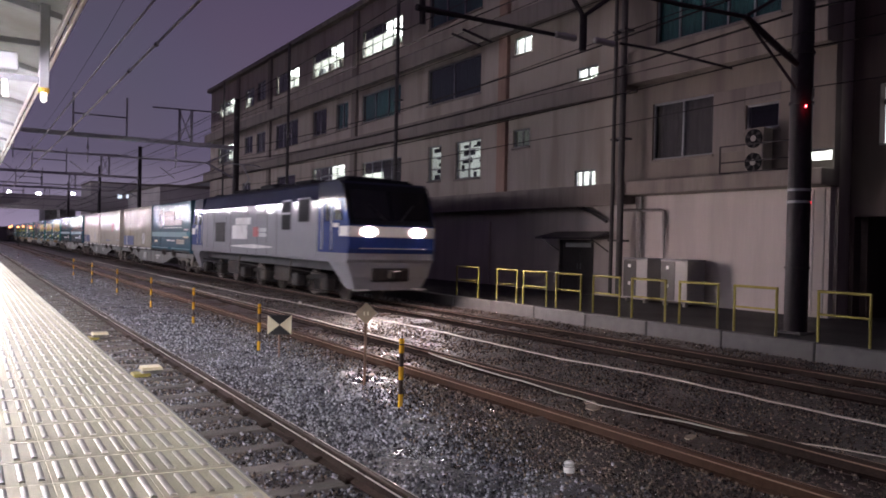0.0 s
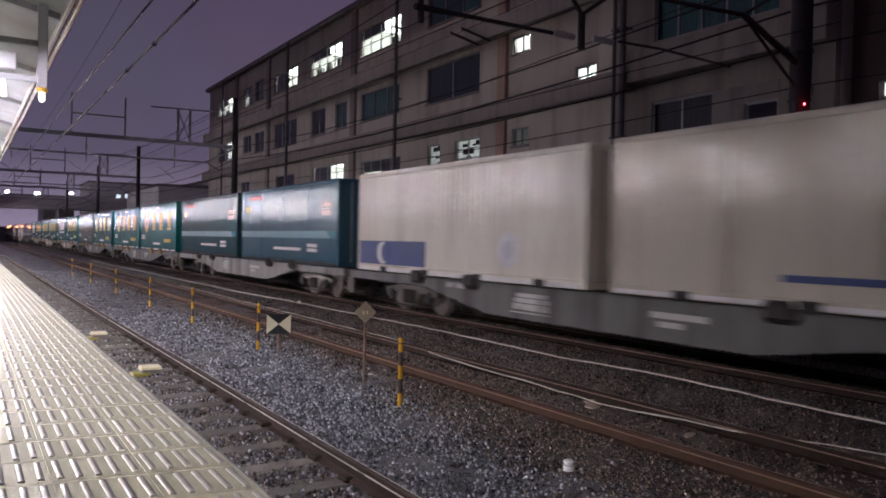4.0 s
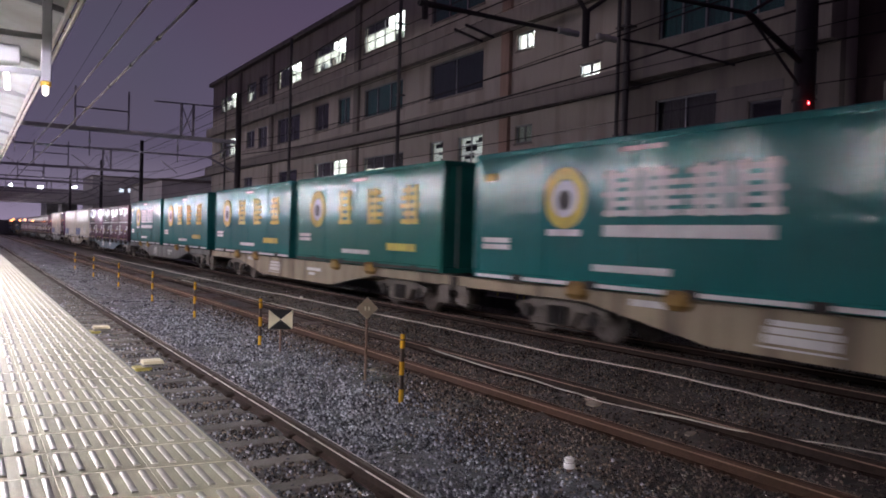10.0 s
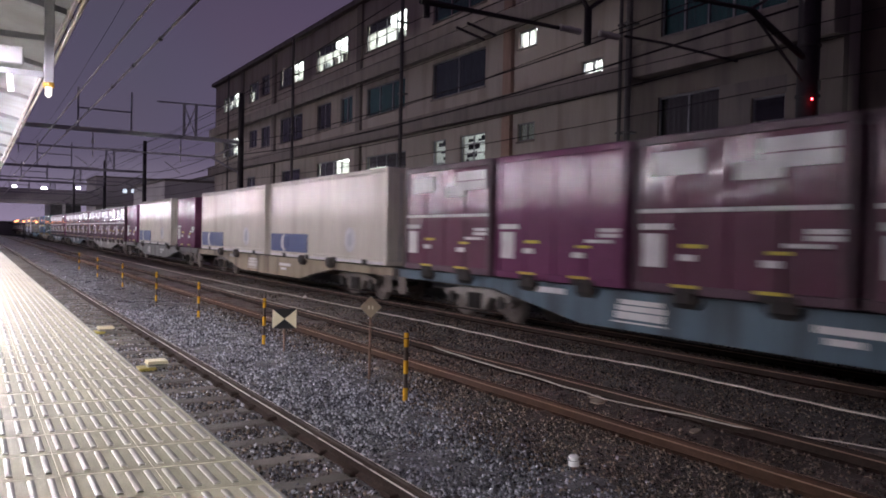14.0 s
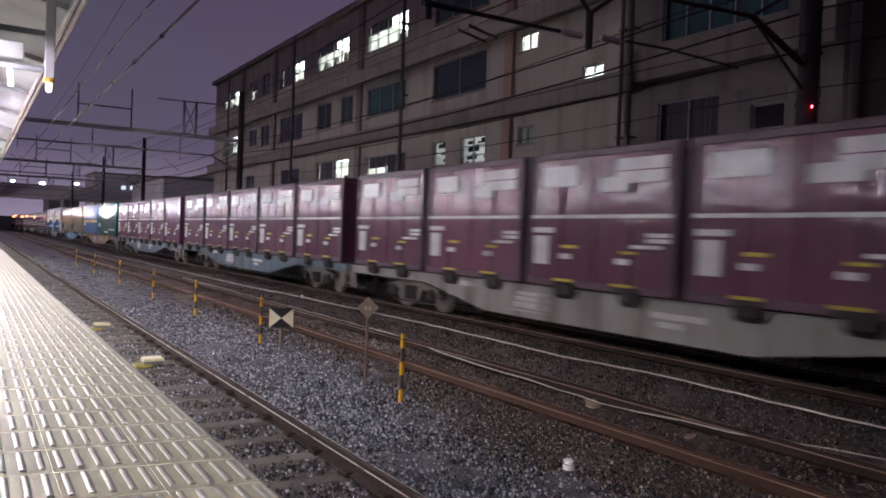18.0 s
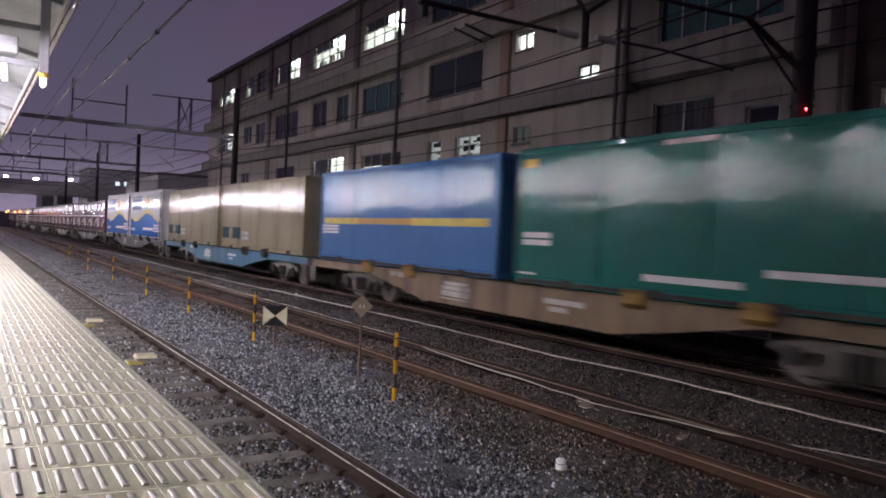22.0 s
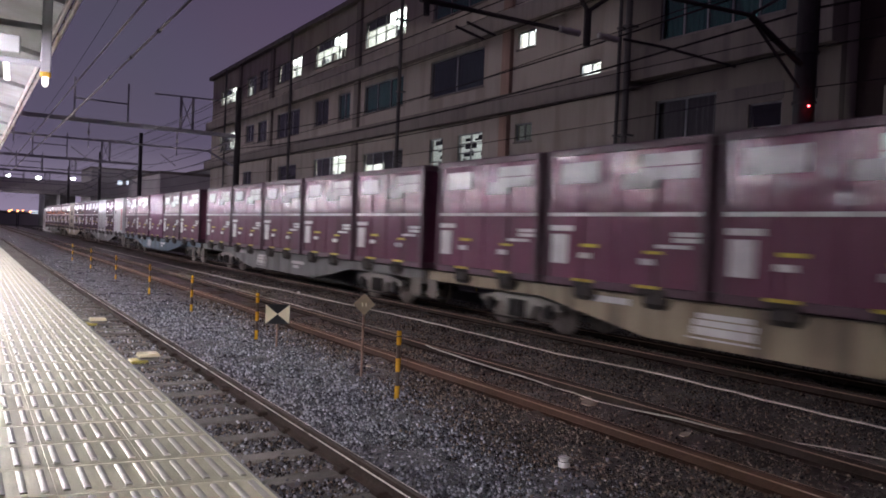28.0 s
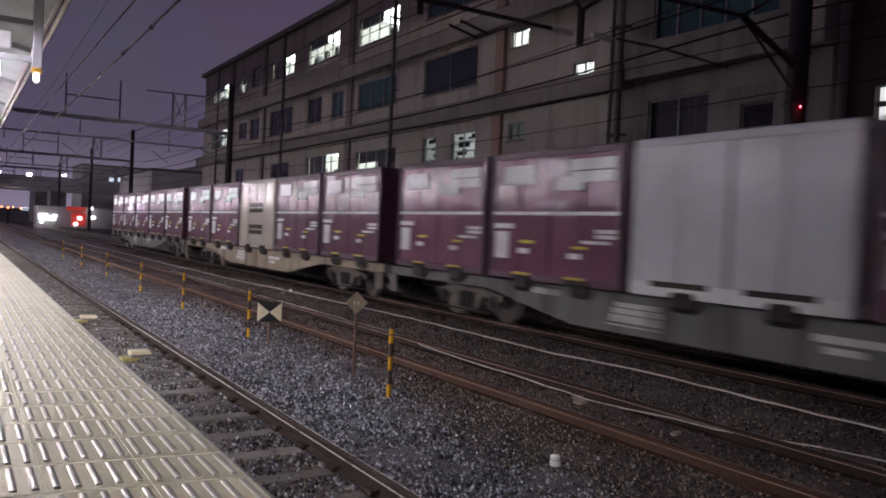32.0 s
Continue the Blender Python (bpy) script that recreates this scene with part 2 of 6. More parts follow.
    "flood": glow("flood_lamp_lens", (0.97, 1.0, 0.92), 2.6),
    "soft_lamp": glow("small_bulb", (1.0, 0.95, 0.85), 2.0),
    "pink_lamp": glow("pinkish_lamp", (1.0, 0.62, 0.55), 6.0),
    "white_sign": glow("white_lit_sign", (0.92, 0.95, 1.0), 3.5),
    "cool_window": glow("cool_lit_window", (0.70, 0.80, 0.95), 1.2),
    "green_window": glow("greenish_lit_window", (0.55, 0.85, 0.70), 0.6),
    "red_sign": glow("red_lit_sign", (1.0, 0.10, 0.08), 0.18),
    "head_lamp": glow("locomotive_head_lamp", (1.0, 0.80, 0.78), 950.0),
    # rolling stock
    "maroon": material("maroon_container_paint", (0.166, 0.058, 0.096), 0.56, spec=0.09, grain=5, vary=0.22, stain=(0.150, 0.070, 0.095), coat=0.8, per_object=0.22, streak=True, wavy=1.0),
    "purple": material("fresh_purple_container_paint", (0.165, 0.045, 0.110), 0.56, spec=0.09, grain=4, vary=0.12, coat=0.8, per_object=0.1, wavy=1.0),
    "maroon_dark": material("darker_maroon_frame", (0.090, 0.036, 0.056), 0.45, grain=6, vary=0.3),
    "green": material("teal_green_container_paint", (0.010, 0.150, 0.150), 0.56, spec=0.09, grain=4, vary=0.12, coat=0.8, per_object=0.12, streak=True, wavy=1.0),
    "faded_green": material("faded_green_container_paint", (0.095, 0.135, 0.115), 0.56, spec=0.09, grain=4, vary=0.25, stain=(0.10, 0.12, 0.08), coat=0.8, streak=True, wavy=1.0),
    "deep_green": material("deep_green_container_paint", (0.012, 0.140, 0.115), 0.56, spec=0.09, grain=4, vary=0.12, coat=0.8, streak=True, wavy=1.0),
    "dark_teal": material("dark_teal_container_paint", (0.022, 0.075, 0.090), 0.56, spec=0.09, grain=4, vary=0.15, coat=0.8, streak=True, wavy=1.0),
    "teal_blue": material("teal_blue_container_paint", (0.032, 0.100, 0.145), 0.56, spec=0.09, grain=4, vary=0.15, coat=0.8, streak=True, wavy=1.0),
    "bright_teal": material("bright_teal_band", (0.040, 0.210, 0.270), 0.3, grain=4, vary=0.12),
    "blue": material("bright_blue_container_paint", (0.075, 0.20, 0.44), 0.56, spec=0.09, grain=4, vary=0.12, coat=0.8, streak=True, wavy=1.0),
    "wave_blue": material("royal_blue_container_paint", (0.003, 0.155, 0.60), 0.56, spec=0.09, grain=4, vary=0.1, coat=0.8, wavy=1.0),
    "navy_mark": material("navy_blue_marking", (0.022, 0.045, 0.18), 0.4, grain=8, vary=0.2),
    "beige": material("beige_container_paint", (0.46, 0.42, 0.33), 0.56, spec=0.09, grain=4, vary=0.15, stain=(0.32, 0.285, 0.22), coat=0.8, streak=True, wavy=1.0),
    "grey_white": material("greyish_white_container_paint", (0.84, 0.79, 0.69), 0.56, spec=0.09, grain=4, vary=0.15, stain=(0.72, 0.66, 0.57), coat=0.8, streak=True, wavy=1.0),
    "cream_white": material("cream_white_container_paint", (0.60, 0.55, 0.45), 0.56, spec=0.09, grain=4, vary=0.1, stain=(0.50, 0.45, 0.36), coat=0.8, streak=True, wavy=1.0),
    "white_box": material("white_container_paint", (0.92, 0.91, 0.91), 0.5, spec=0.3, grain=5, vary=0.04, coat=0.8, wavy=0.22),
    "pale": material("pale_grey_container_panel", (0.66, 0.66, 0.67), 0.56, spec=0.09, grain=5, vary=0.1, stain=(0.56, 0.56, 0.57), coat=0.8, wavy=1.0),
    "mark": material("white_marking", (0.76, 0.74, 0.73), 0.34, grain=14, vary=0.12, stain=(0.58, 0.55, 0.55)),
    "yellow_mark": material("yellow_marking", (0.66, 0.53, 0.05), 0.35, grain=14, vary=0.15, stain=(0.48, 0.36, 0.04)),
    "red_mark": material("red_marking", (0.42, 0.045, 0.05), 0.4, grain=14, vary=0.2),
    "under": material("grimy_underframe", (0.034, 0.029, 0.027), 0.7, spec=0.25, grain=9, vary=0.5, bump=0.3, stain=(0.066, 0.050, 0.040)),
    "bogie": material("dusty_bogie_frame", (0.12, 0.098, 0.078), 0.6, grain=9, vary=0.5, bump=0.3, stain=(0.045, 0.036, 0.030)),
    "bogie_pale": material("pale_dusty_bogie_frame", (0.24, 0.215, 0.19), 0.55, grain=9, vary=0.4, bump=0.3, stain=(0.09, 0.075, 0.062)),
    "wheel": material("steel_wheel", (0.20, 0.17, 0.15), 0.45, metal=0.6, grain=14, vary=0.4),
    "sill_blue": material("light_blue_wagon_sill", (0.075, 0.125, 0.165), 0.5, grain=5, vary=0.3, stain=(0.040, 0.055, 0.068), streak=True),
    "sill_strong_blue": material("blue_wagon_sill", (0.045, 0.17, 0.29), 0.4, grain=5, vary=0.2, stain=(0.05, 0.12, 0.18), streak=True),
    "sill_grey": material("grey_wagon_sill", (0.115, 0.112, 0.104), 0.5, grain=5, vary=0.35, stain=(0.050, 0.043, 0.037), streak=True),
    "sill_white": material("off_white_wagon_sill", (0.27, 0.255, 0.23), 0.5, grain=5, vary=0.3, stain=(0.13, 0.11, 0.095), streak=True),
    "sill_beige": material("sand_coloured_wagon_sill", (0.33, 0.265, 0.17), 0.5, grain=5, vary=0.3, stain=(0.14, 0.10, 0.065), streak=True),
    "sill_brown": material("rust_brown_wagon_sill", (0.20, 0.135, 0.070), 0.48, grain=5, vary=0.35, stain=(0.10, 0.052, 0.032), streak=True),
    "loco_silver": material("silver_grey_locomotive_paint", (0.30, 0.30, 0.325), 0.60, spec=0.14, grain=4, vary=0.08, coat=0.8, wavy=0.12),
    "loco_blue": material("deep_blue_locomotive_paint", (0.016, 0.040, 0.190), 0.60, spec=0.14, grain=4, vary=0.1, coat=0.8, wavy=0.10),
    "loco_navy": material("navy_locomotive_paint", (0.005, 0.009, 0.034), 0.6, spec=0.15, grain=4, vary=0.1, coat=0.25, wavy=0.2),
    "gold": material("gold_badge", (0.55, 0.30, 0.05), 0.4, grain=10, vary=0.2),
    "loco_roof": material("dark_locomotive_roof", (0.011, 0.011, 0.015), 0.7, spec=0.15, grain=6, vary=0.3),
    "screen": material("dark_windscreen", (0.010, 0.010, 0.013), 0.06, grain=3, vary=0.2),
}


# ---- mesh tools ----
class Mesh:
    """Collects polygons for one mesh."""

    def __init__(self):
        self.v, self.f = [], []

    def add(self, verts, faces):
        k = len(self.v)
        self.v.extend(verts)
        self.f.extend([tuple(i + k for i in q) for q in faces])
        return self

    def box(self, x0, x1, y0, y1, z0, z1):
        return self.add([(x, y, z) for z in (z0, z1) for x, y in ((x0, y0), (x1, y0), (x1, y1), (x0, y1))],
                        [(3, 2, 1, 0), (4, 5, 6, 7), (0, 1, 5, 4), (1, 2, 6, 5), (2, 3, 7, 6), (3, 0, 4, 7)])

    def soft(self, x0, x1, y0, y1, z0, z1, c=0.01):
        """A box with chamfered edges."""
        c = min(c, (x1 - x0) / 2.1, (y1 - y0) / 2.1, (z1 - z0) / 2.1)
        vs, idx = [], {}
        for sx in (0, 1):
            for sy in (0, 1):
                for sz in (0, 1):
                    for ax in range(3):
                        p = [(x1, x0)[1 - sx], (y1, y0)[1 - sy], (z1, z0)[1 - sz]]
                        for a, s in enumerate((sx, sy, sz)):
                            if a != ax:
                                p[a] += -c if s else c
                        idx[sx, sy, sz, ax] = len(vs)
                        vs.append(tuple(p))
        fs = []
        for ax in range(3):
            o = [a for a in range(3) if a != ax]
            for s in (0, 1):
                quad = []
                for a, b in ((0, 0), (1, 0), (1, 1), (0, 1)):
                    k = [0, 0, 0]
                    k[ax], k[o[0]], k[o[1]] = s, a, b
                    quad.append(idx[(*k, ax)])
                flip = (s == 1) == (ax == 1)
                fs.append(tuple(quad[::-1] if flip else quad))
            for a in (0, 1):
                for b in (0, 1):
                    k0, k1 = [0, 0, 0], [0, 0, 0]
                    k0[ax], k1[ax] = 0, 1
                    k0[o[0]] = k1[o[0]] = a
                    k0[o[1]] = k1[o[1]] = b
                    fs.append((idx[(*k0, o[0])], idx[(*k1, o[0])], idx[(*k1, o[1])], idx[(*k0, o[1])]))
        for sx in (0, 1):
            for sy in (0, 1):
                for sz in (0, 1):
                    fs.append(tuple(idx[sx, sy, sz, a] for a in range(3)))
        return self.add(vs, fs)

    def tube(self, pts, r, n=8, caps=True):
        """A round bar along points; r is one radius or one per point."""
        pts = [Vector(p) for p in pts]
        rs = r if isinstance(r, (list, tuple)) else [r] * len(pts)
        vs, fs = [], []
        ref = Vector((0, 0, 1)) if abs((pts[-1] - pts[0]).normalized().z) < 0.9 else Vector((1, 0, 0))
        for i, p in enumerate(pts):
            d = (pts[min(i + 1, len(pts) - 1)] - pts[max(i - 1, 0)]).normalized()
            a = d.cross(ref).normalized()
            b = a.cross(d)
            for k in range(n):
                t = math.tau * k / n
                vs.append(tuple(p + rs[i] * (math.cos(t) * a + math.sin(t) * b)))
        for i in range(len(pts) - 1):
            for k in range(n):
                fs.append((i * n + k, i * n + (k + 1) % n, (i + 1) * n + (k + 1) % n, (i + 1) * n + k))
        if caps:
            fs.append(tuple(range(n))[::-1])
            fs.append(tuple((len(pts) - 1) * n + k for k in range(n)))
        return self.add(vs, fs)

    def prism(self, outline, a, b, axis="x"):
        """A closed outline in the two other axes, drawn out from a to b."""
        def put(u, w, s):
            return {"x": (s, u, w), "y": (u, s, w), "z": (u, w, s)}[axis]
        n = len(outline)
        vs = [put(u, w, s) for s in (a, b) for u, w in outline]
        fs = [tuple(range(n))[::-1], tuple(range(n, 2 * n))]
        fs += [(i, (i + 1) % n, n + (i + 1) % n, n + i) for i in range(n)]
        return self.add(vs, fs)

    def data(self, name, mat, smooth=False):
        me = bpy.data.meshes.new(name)
        me.from_pydata(self.v, [], self.f)
        bm = bmesh.new()
        bm.from_mesh(me)
        bmesh.ops.recalc_face_normals(bm, faces=bm.faces)
        bm.to_mesh(me)
        bm.free()
        if smooth:
            me.shade_smooth()
            me.set_sharp_from_angle(angle=radians(35))
        me.materials.append(M[mat])
        return me


def part(name, mesh, mat, parent, label="", at=None, smooth=False):
    """One mesh object under a thing or under a part. mesh: a Mesh, or mesh data to share."""
    ob = new(name, mesh.data(name, mat, smooth) if isinstance(mesh, Mesh) else mesh)
    ob.parent = parent
    if at is not None:
        ob.matrix_basis = at if isinstance(at, Matrix) else Matrix.Translation(at)
    return tagged(ob, label)


def thing(name, label, category, at=(0, 0, 0), group="", kind=""):
    ob = new(name)
    ob.empty_display_size = 0.2
    ob.matrix_basis = at if isinstance(at, Matrix) else Matrix.Translation(at)
    return tagged(ob, label, category, group, kind)


def single(name, mesh, mat, label, category="", group="", kind="", at=(0, 0, 0), smooth=False):
    """A thing that is one mesh."""
    ob = new(name, mesh.data(name, mat, smooth) if isinstance(mesh, Mesh) else mesh)
    ob.matrix_basis = at if isinstance(at, Matrix) else Matrix.Translation(at)
    return tagged(ob, label, category, group, kind)


# ---- ground, ballast, tracks, platform ----
PLAT_Z, PLAT_X = 1.07, 0.775          # platform's top and its edge over the track
TRACKS = (2.19, 6.18, 10.58)         # centre lines, running along y
TRAIN_X = TRACKS[2]

single("ground", Mesh().box(-1500, 1500, -400, 2600, -1.2, -0.34), "earth", "dark wet earth under the railway and the town", "ground", kind="structure")


def ballast_bed():
    """Grey between the near tracks, rust-brown beyond."""
    nx, ny = 66, 300
    xs = np.linspace(0.62, 12.99, nx)
    ys = np.concatenate([np.linspace(-8, 26, 220, endpoint=False), np.linspace(26, 190, ny - 220)])
    m = Mesh()
    for y in ys:
        for x in xs:
            h = -0.155 + 0.05 * (noise.noise((x * 1.3, y * 1.3, 0)) + 0.5 * noise.noise((x * 5, y * 5, 3)))
            if abs(x - TRACKS[0]) < 0.85:
                h = -0.190 + 0.02 * noise.noise((x * 6, y * 6, 5))
            m.v.append((x, y, h))
    m.f = [(j * nx + i, j * nx + i + 1, (j + 1) * nx + i + 1, (j + 1) * nx + i) for j in range(len(ys) - 1) for i in range(nx - 1)]
    me = bpy.data.meshes.new("ballast")
    me.from_pydata(m.v, [], m.f)
    me.materials.append(M["ballast"])
    me.materials.append(M["rust_ballast"])
    for k, p in enumerate(me.polygons):
        p.material_index = int(xs[k % (nx - 1)] + 0.5 * noise.noise((0.3 * k, ys[k // (nx - 1)], 0)) > 4.95 - 0.75 * min(1.0, max(0.0, (10.0 - ys[k // (nx - 1)]) / 4.0)) or xs[k % (nx - 1)] < 2.66)
    tagged(new("ballast", me), "wet grey railway ballast between the tracks", "ballast", kind="stuff")


ballast_bed()


def ballast_stones(rusty):
    """Loose stones, thick near the platform and thin farther off."""
    rng = np.random.default_rng(5)
    base = np.array([(1, 0, 0), (-1, 0, 0), (0, 1, 0), (0, -1, 0), (0, 0, 1), (0, 0, -1)], float)
    tri = np.array([(0, 2, 4), (2, 1, 4), (1, 3, 4), (3, 0, 4), (2, 0, 5), (1, 2, 5), (3, 1, 5), (0, 3, 5)])
    zones = ((2.82, 5.55, -4.0, 2.6, 160), (1.2, 2.69, -4.0, 3.0, 160), (5.68, 9.9, -4.0, 2.6, 90), (2.82, 5.55, 2.6, 9.0, 900), (2.82, 5.55, 9.0, 20.0, 430), (2.82, 5.55, 20.0, 45.0, 80), (1.2, 2.69, 3.0, 14.0, 720), (1.2, 2.69, 14.0, 32.0, 160),
             (5.68, 6.68, 2.6, 16.0, 380), (6.82, 9.9, 2.6, 16.0, 330), (10.05, 12.9, 5.0, 20.0, 300), (6.82, 12.9, 16.0, 34.0, 110))
    pos = []
    for x0, x1, y0, y1, d in zones:
        n = int((x1 - x0) * (y1 - y0) * d * 1.5)
        pos.append(np.stack([rng.uniform(x0, x1, n), rng.uniform(y0, y1, n), np.full(n, -0.15)], 1))
    pos = np.concatenate(pos)
    n = len(pos)
    inside = np.abs(pos[:, 0] - TRACKS[0]) < 0.72
    pos[:, 2] += rng.uniform(-0.02, 0.03, n) - 0.028 * inside
    keep = ~(inside & (np.abs((pos[:, 1] + 3.0 + 0.335) % 0.67 - 0.335) < 0.125) & (rng.random(n) < 0.93)) & ((pos[:, 0] + 0.35 * rng.standard_normal(n) < 4.95 - 0.75 * np.clip((10.0 - pos[:, 1]) / 4.0, 0, 1)) & ((pos[:, 0] > 2.66) | (rng.random(n) < 0.55)) == (not rusty))
    pos = pos[keep]
    n = len(pos)
    size = rng.uniform(0.009, 0.023, n)[:, None, None] * (0.75 + 0.5 * rng.random((n, 6, 1)))
    ang = rng.uniform(0, math.tau, (n, 3))
    c, s = np.cos(ang), np.sin(ang)
    v = base[None] * size * np.array([1.2, 0.9, 0.75])
    for k, (i, j) in enumerate(((0, 1), (1, 2), (0, 2))):
        a, b = v[:, :, i].copy(), v[:, :, j].copy()
        v[:, :, i], v[:, :, j] = c[:, k:k + 1] * a - s[:, k:k + 1] * b, s[:, k:k + 1] * a + c[:, k:k + 1] * b
    v += pos[:, None]
    f = (tri[None] + 6 * np.arange(n)[:, None, None]).reshape(-1, 3)
    me = bpy.data.meshes.new("ballast_stones")
    me.vertices.add(n * 6)
    me.vertices.foreach_set("co", v.ravel())
    me.loops.add(f.size)
    me.loops.foreach_set("vertex_index", f.ravel())
    me.polygons.add(len(f))
    me.polygons.foreach_set("loop_start", np.arange(0, f.size, 3))
    me.update(calc_edges=True)
    name = "rusty_ballast_stones" if rusty else "ballast_stones"
    st = bpy.data.materials.new("crushed_stone")
    st.use_nodes = True
    nn, ll = st.node_tree.nodes, st.node_tree.links
    geo, rmp = nn.new("ShaderNodeNewGeometry"), nn.new("ShaderNodeValToRGB")
    rmp.color_ramp.elements[0].color = (0.030, 0.020, 0.017, 1) if rusty else (0.026, 0.025, 0.029, 1)
    rmp.color_ramp.elements[1].color = (0.30, 0.24, 0.19, 1) if rusty else (0.58, 0.58, 0.64, 1)
    knee = rmp.color_ramp.elements.new(0.55)
    knee.color = (0.062, 0.047, 0.040, 1) if rusty else (0.135, 0.135, 0.155, 1)
    ll.new(geo.outputs["Random Per Island"], rmp.inputs[0])
    ll.new(rmp.outputs[0], nn["Principled BSDF"].inputs["Base Color"])
    nn["Principled BSDF"].inputs["Roughness"].default_value = 0.19 if rusty else 0.14
    nn["Principled BSDF"].inputs["Specular IOR Level"].default_value = 1.0 if rusty else 0.6
    me.materials.append(st)
    tagged(new(name, me), "wet rust-brown stones around the far tracks" if rusty else "wet crushed grey stones lying loose between the tracks", "stones", kind="stuff")


ballast_stones(False)
ballast_stones(True)


def railway_track(cx, sleeper_mat, head_mat, web_mat, label, y1=190.0, pitch=0.67):
    t = thing("railway_track", label, "track", (cx, 0, 0), "tracks beside the platform", "structure")
    prof = [(-0.062, -0.15), (0.062, -0.15), (0.062, -0.138), (0.012, -0.118), (0.009, -0.045), (0.032, -0.034), (0.033, -0.008), (0.026, -0.002),
            (-0.026, -0.002), (-0.033, -0.008), (-0.032, -0.034), (-0.009, -0.045), (-0.012, -0.118), (-0.062, -0.138)]
    rail = Mesh().prism(prof, -14, y1, "y").data("rail", web_mat)
    top = Mesh().prism([(-0.024, -0.003), (0.024, -0.003), (0.020, 0.0), (-0.020, 0.0)], -14, y1, "y").data("rail_head", head_mat)
    corner = Mesh().prism([(0.0350, -0.012), (0.0345, -0.004), (0.0310, 0.0006), (0.0265, 0.0012), (0.0265, -0.003)], -14, y1, "y").data("rail_corner", "rail_edge" if cx < 4 else "rail_dull_edge")
    darker = Mesh().prism(prof, -14, y1, "y").data("rail", "rail_side")
    dark_top = Mesh().prism([(-0.024, -0.003), (0.024, -0.003), (0.020, 0.0), (-0.020, 0.0)], -14, y1, "y").data("rail_head", "rail_top")
    lip = Mesh().prism([(-0.0365, -0.040), (-0.0325, -0.0405), (-0.0325, -0.030), (-0.0355, -0.029)], -14, y1, "y").data("rail_lip", "rail_edge" if cx < 4 else "rail_dull_edge")
    for s in (-0.566, 0.566):
        r = part("rail", rail if s < 0 else darker, "", t, at=(s, 0, 0))
        part("rail_head", top if s < 0 else dark_top, "", r, "worn running surface")
        part("rail_corner", corner, "", r, "polished corner of the rail head")
        part("rail_lip", lip, "", r, "shiny worn lip under the rail head")
    wood = Mesh().soft(-1.0, 1.0, -0.11, 0.11, -0.29, -0.152, 0.02).data("sleeper", sleeper_mat)
    clip = Mesh().soft(-0.11, 0.11, -0.08, 0.08, -0.152, -0.105, 0.015).data("rail_clip", "rust" if cx > 4 else "rail_side")
    y, k = -3.0, 0
    while y < 82:
        s = part("sleeper", wood, "", t, at=pose(random.uniform(-0.02, 0.02), y, random.uniform(-0.01, 0.012), 0, 0, random.uniform(-0.6, 0.6)))
        if 3 < y < (16 if cx < 4 else 34) and cx < 6:
            for q in (-0.566, 0.566):
                part("rail_clip", clip, "", s, at=(q, 0, 0))
        y += pitch
    return t


railway_track(TRACKS[0], "sleeper", "rail_top", "rail_side", "platform track with worn rails on weathered sleepers in ballast")
railway_track(TRACKS[1], "rust_sleeper", "rail_dull", "rail_rust", "rust-brown middle track on stained sleepers in ballast")
railway_track(TRACKS[2], "rust_sleeper", "rail_top", "rail_side", "far track with shiny rails that carries the freight train")

# raised walkway with kerb between the far track and the building
single("pavement", Mesh().box(13.202, 60, -60, 190, -0.5, 0.17), "walkway", "dark wet concrete walkway beside the building", "pavement", kind="structure")
kerb = thing("kerb", "grey concrete kerb along the far track", "kerb", (0, 0, 0), kind="structure")
kb = Mesh().soft(13.00, 13.20, 0.01, 1.99, -0.45, 0.185, 0.02).data("kerb_stone", "kerb")
for i in range(-4, 34):
    part("kerb_stone", kb, "", kerb, at=(0, i * 2.0, random.uniform(-0.006, 0.006)))

# platform
single("platform", Mesh().box(-9.0, PLAT_X - 0.03, -25, 200, -0.4, PLAT_Z - 0.012), "concrete", "concrete station platform body", "platform", kind="structure")


TILE_X, TILE_Y, SKEW = 0.268, 0.275, -0.145      # the rows run slightly askew to the edge
plat_floor = thing("platform_floor", "wet beige anti-slip tiles with raised ribs along the platform edge", "paving", (0, 0, 0), kind="structure")


def skewed(m):
    m.v = [(x, y + SKEW * x, z) for x, y, z in m.v]
    return m


tile_one = skewed(Mesh().soft(0.0002, TILE_X - 0.0002, 0.0025, TILE_Y - 0.0025, -0.012, 0.0, 0.001)).data("tile", "tile")
ribs = Mesh()
RIB = [(0.0098, -0.001), (0.0092, 0.0038), (0.0072, 0.0054), (0.0, 0.0060), (-0.0072, 0.0054), (-0.0092, 0.0038), (-0.0098, -0.001)]
for q in range(5):
    ribs.prism([(0.0268 + q * 0.0536 + a, b) for a, b in RIB], 0.035, 0.24, "y")
rib_one = skewed(ribs).data("tile_ribs", "groove", True)
edge_one = Mesh().soft(0.0905, 0.11, 0.0025, TILE_Y * 2 - 0.0025, -0.20, -0.006, 0.006).data("edge_stone", "dark_concrete")
far = Mesh()
farr = Mesh()
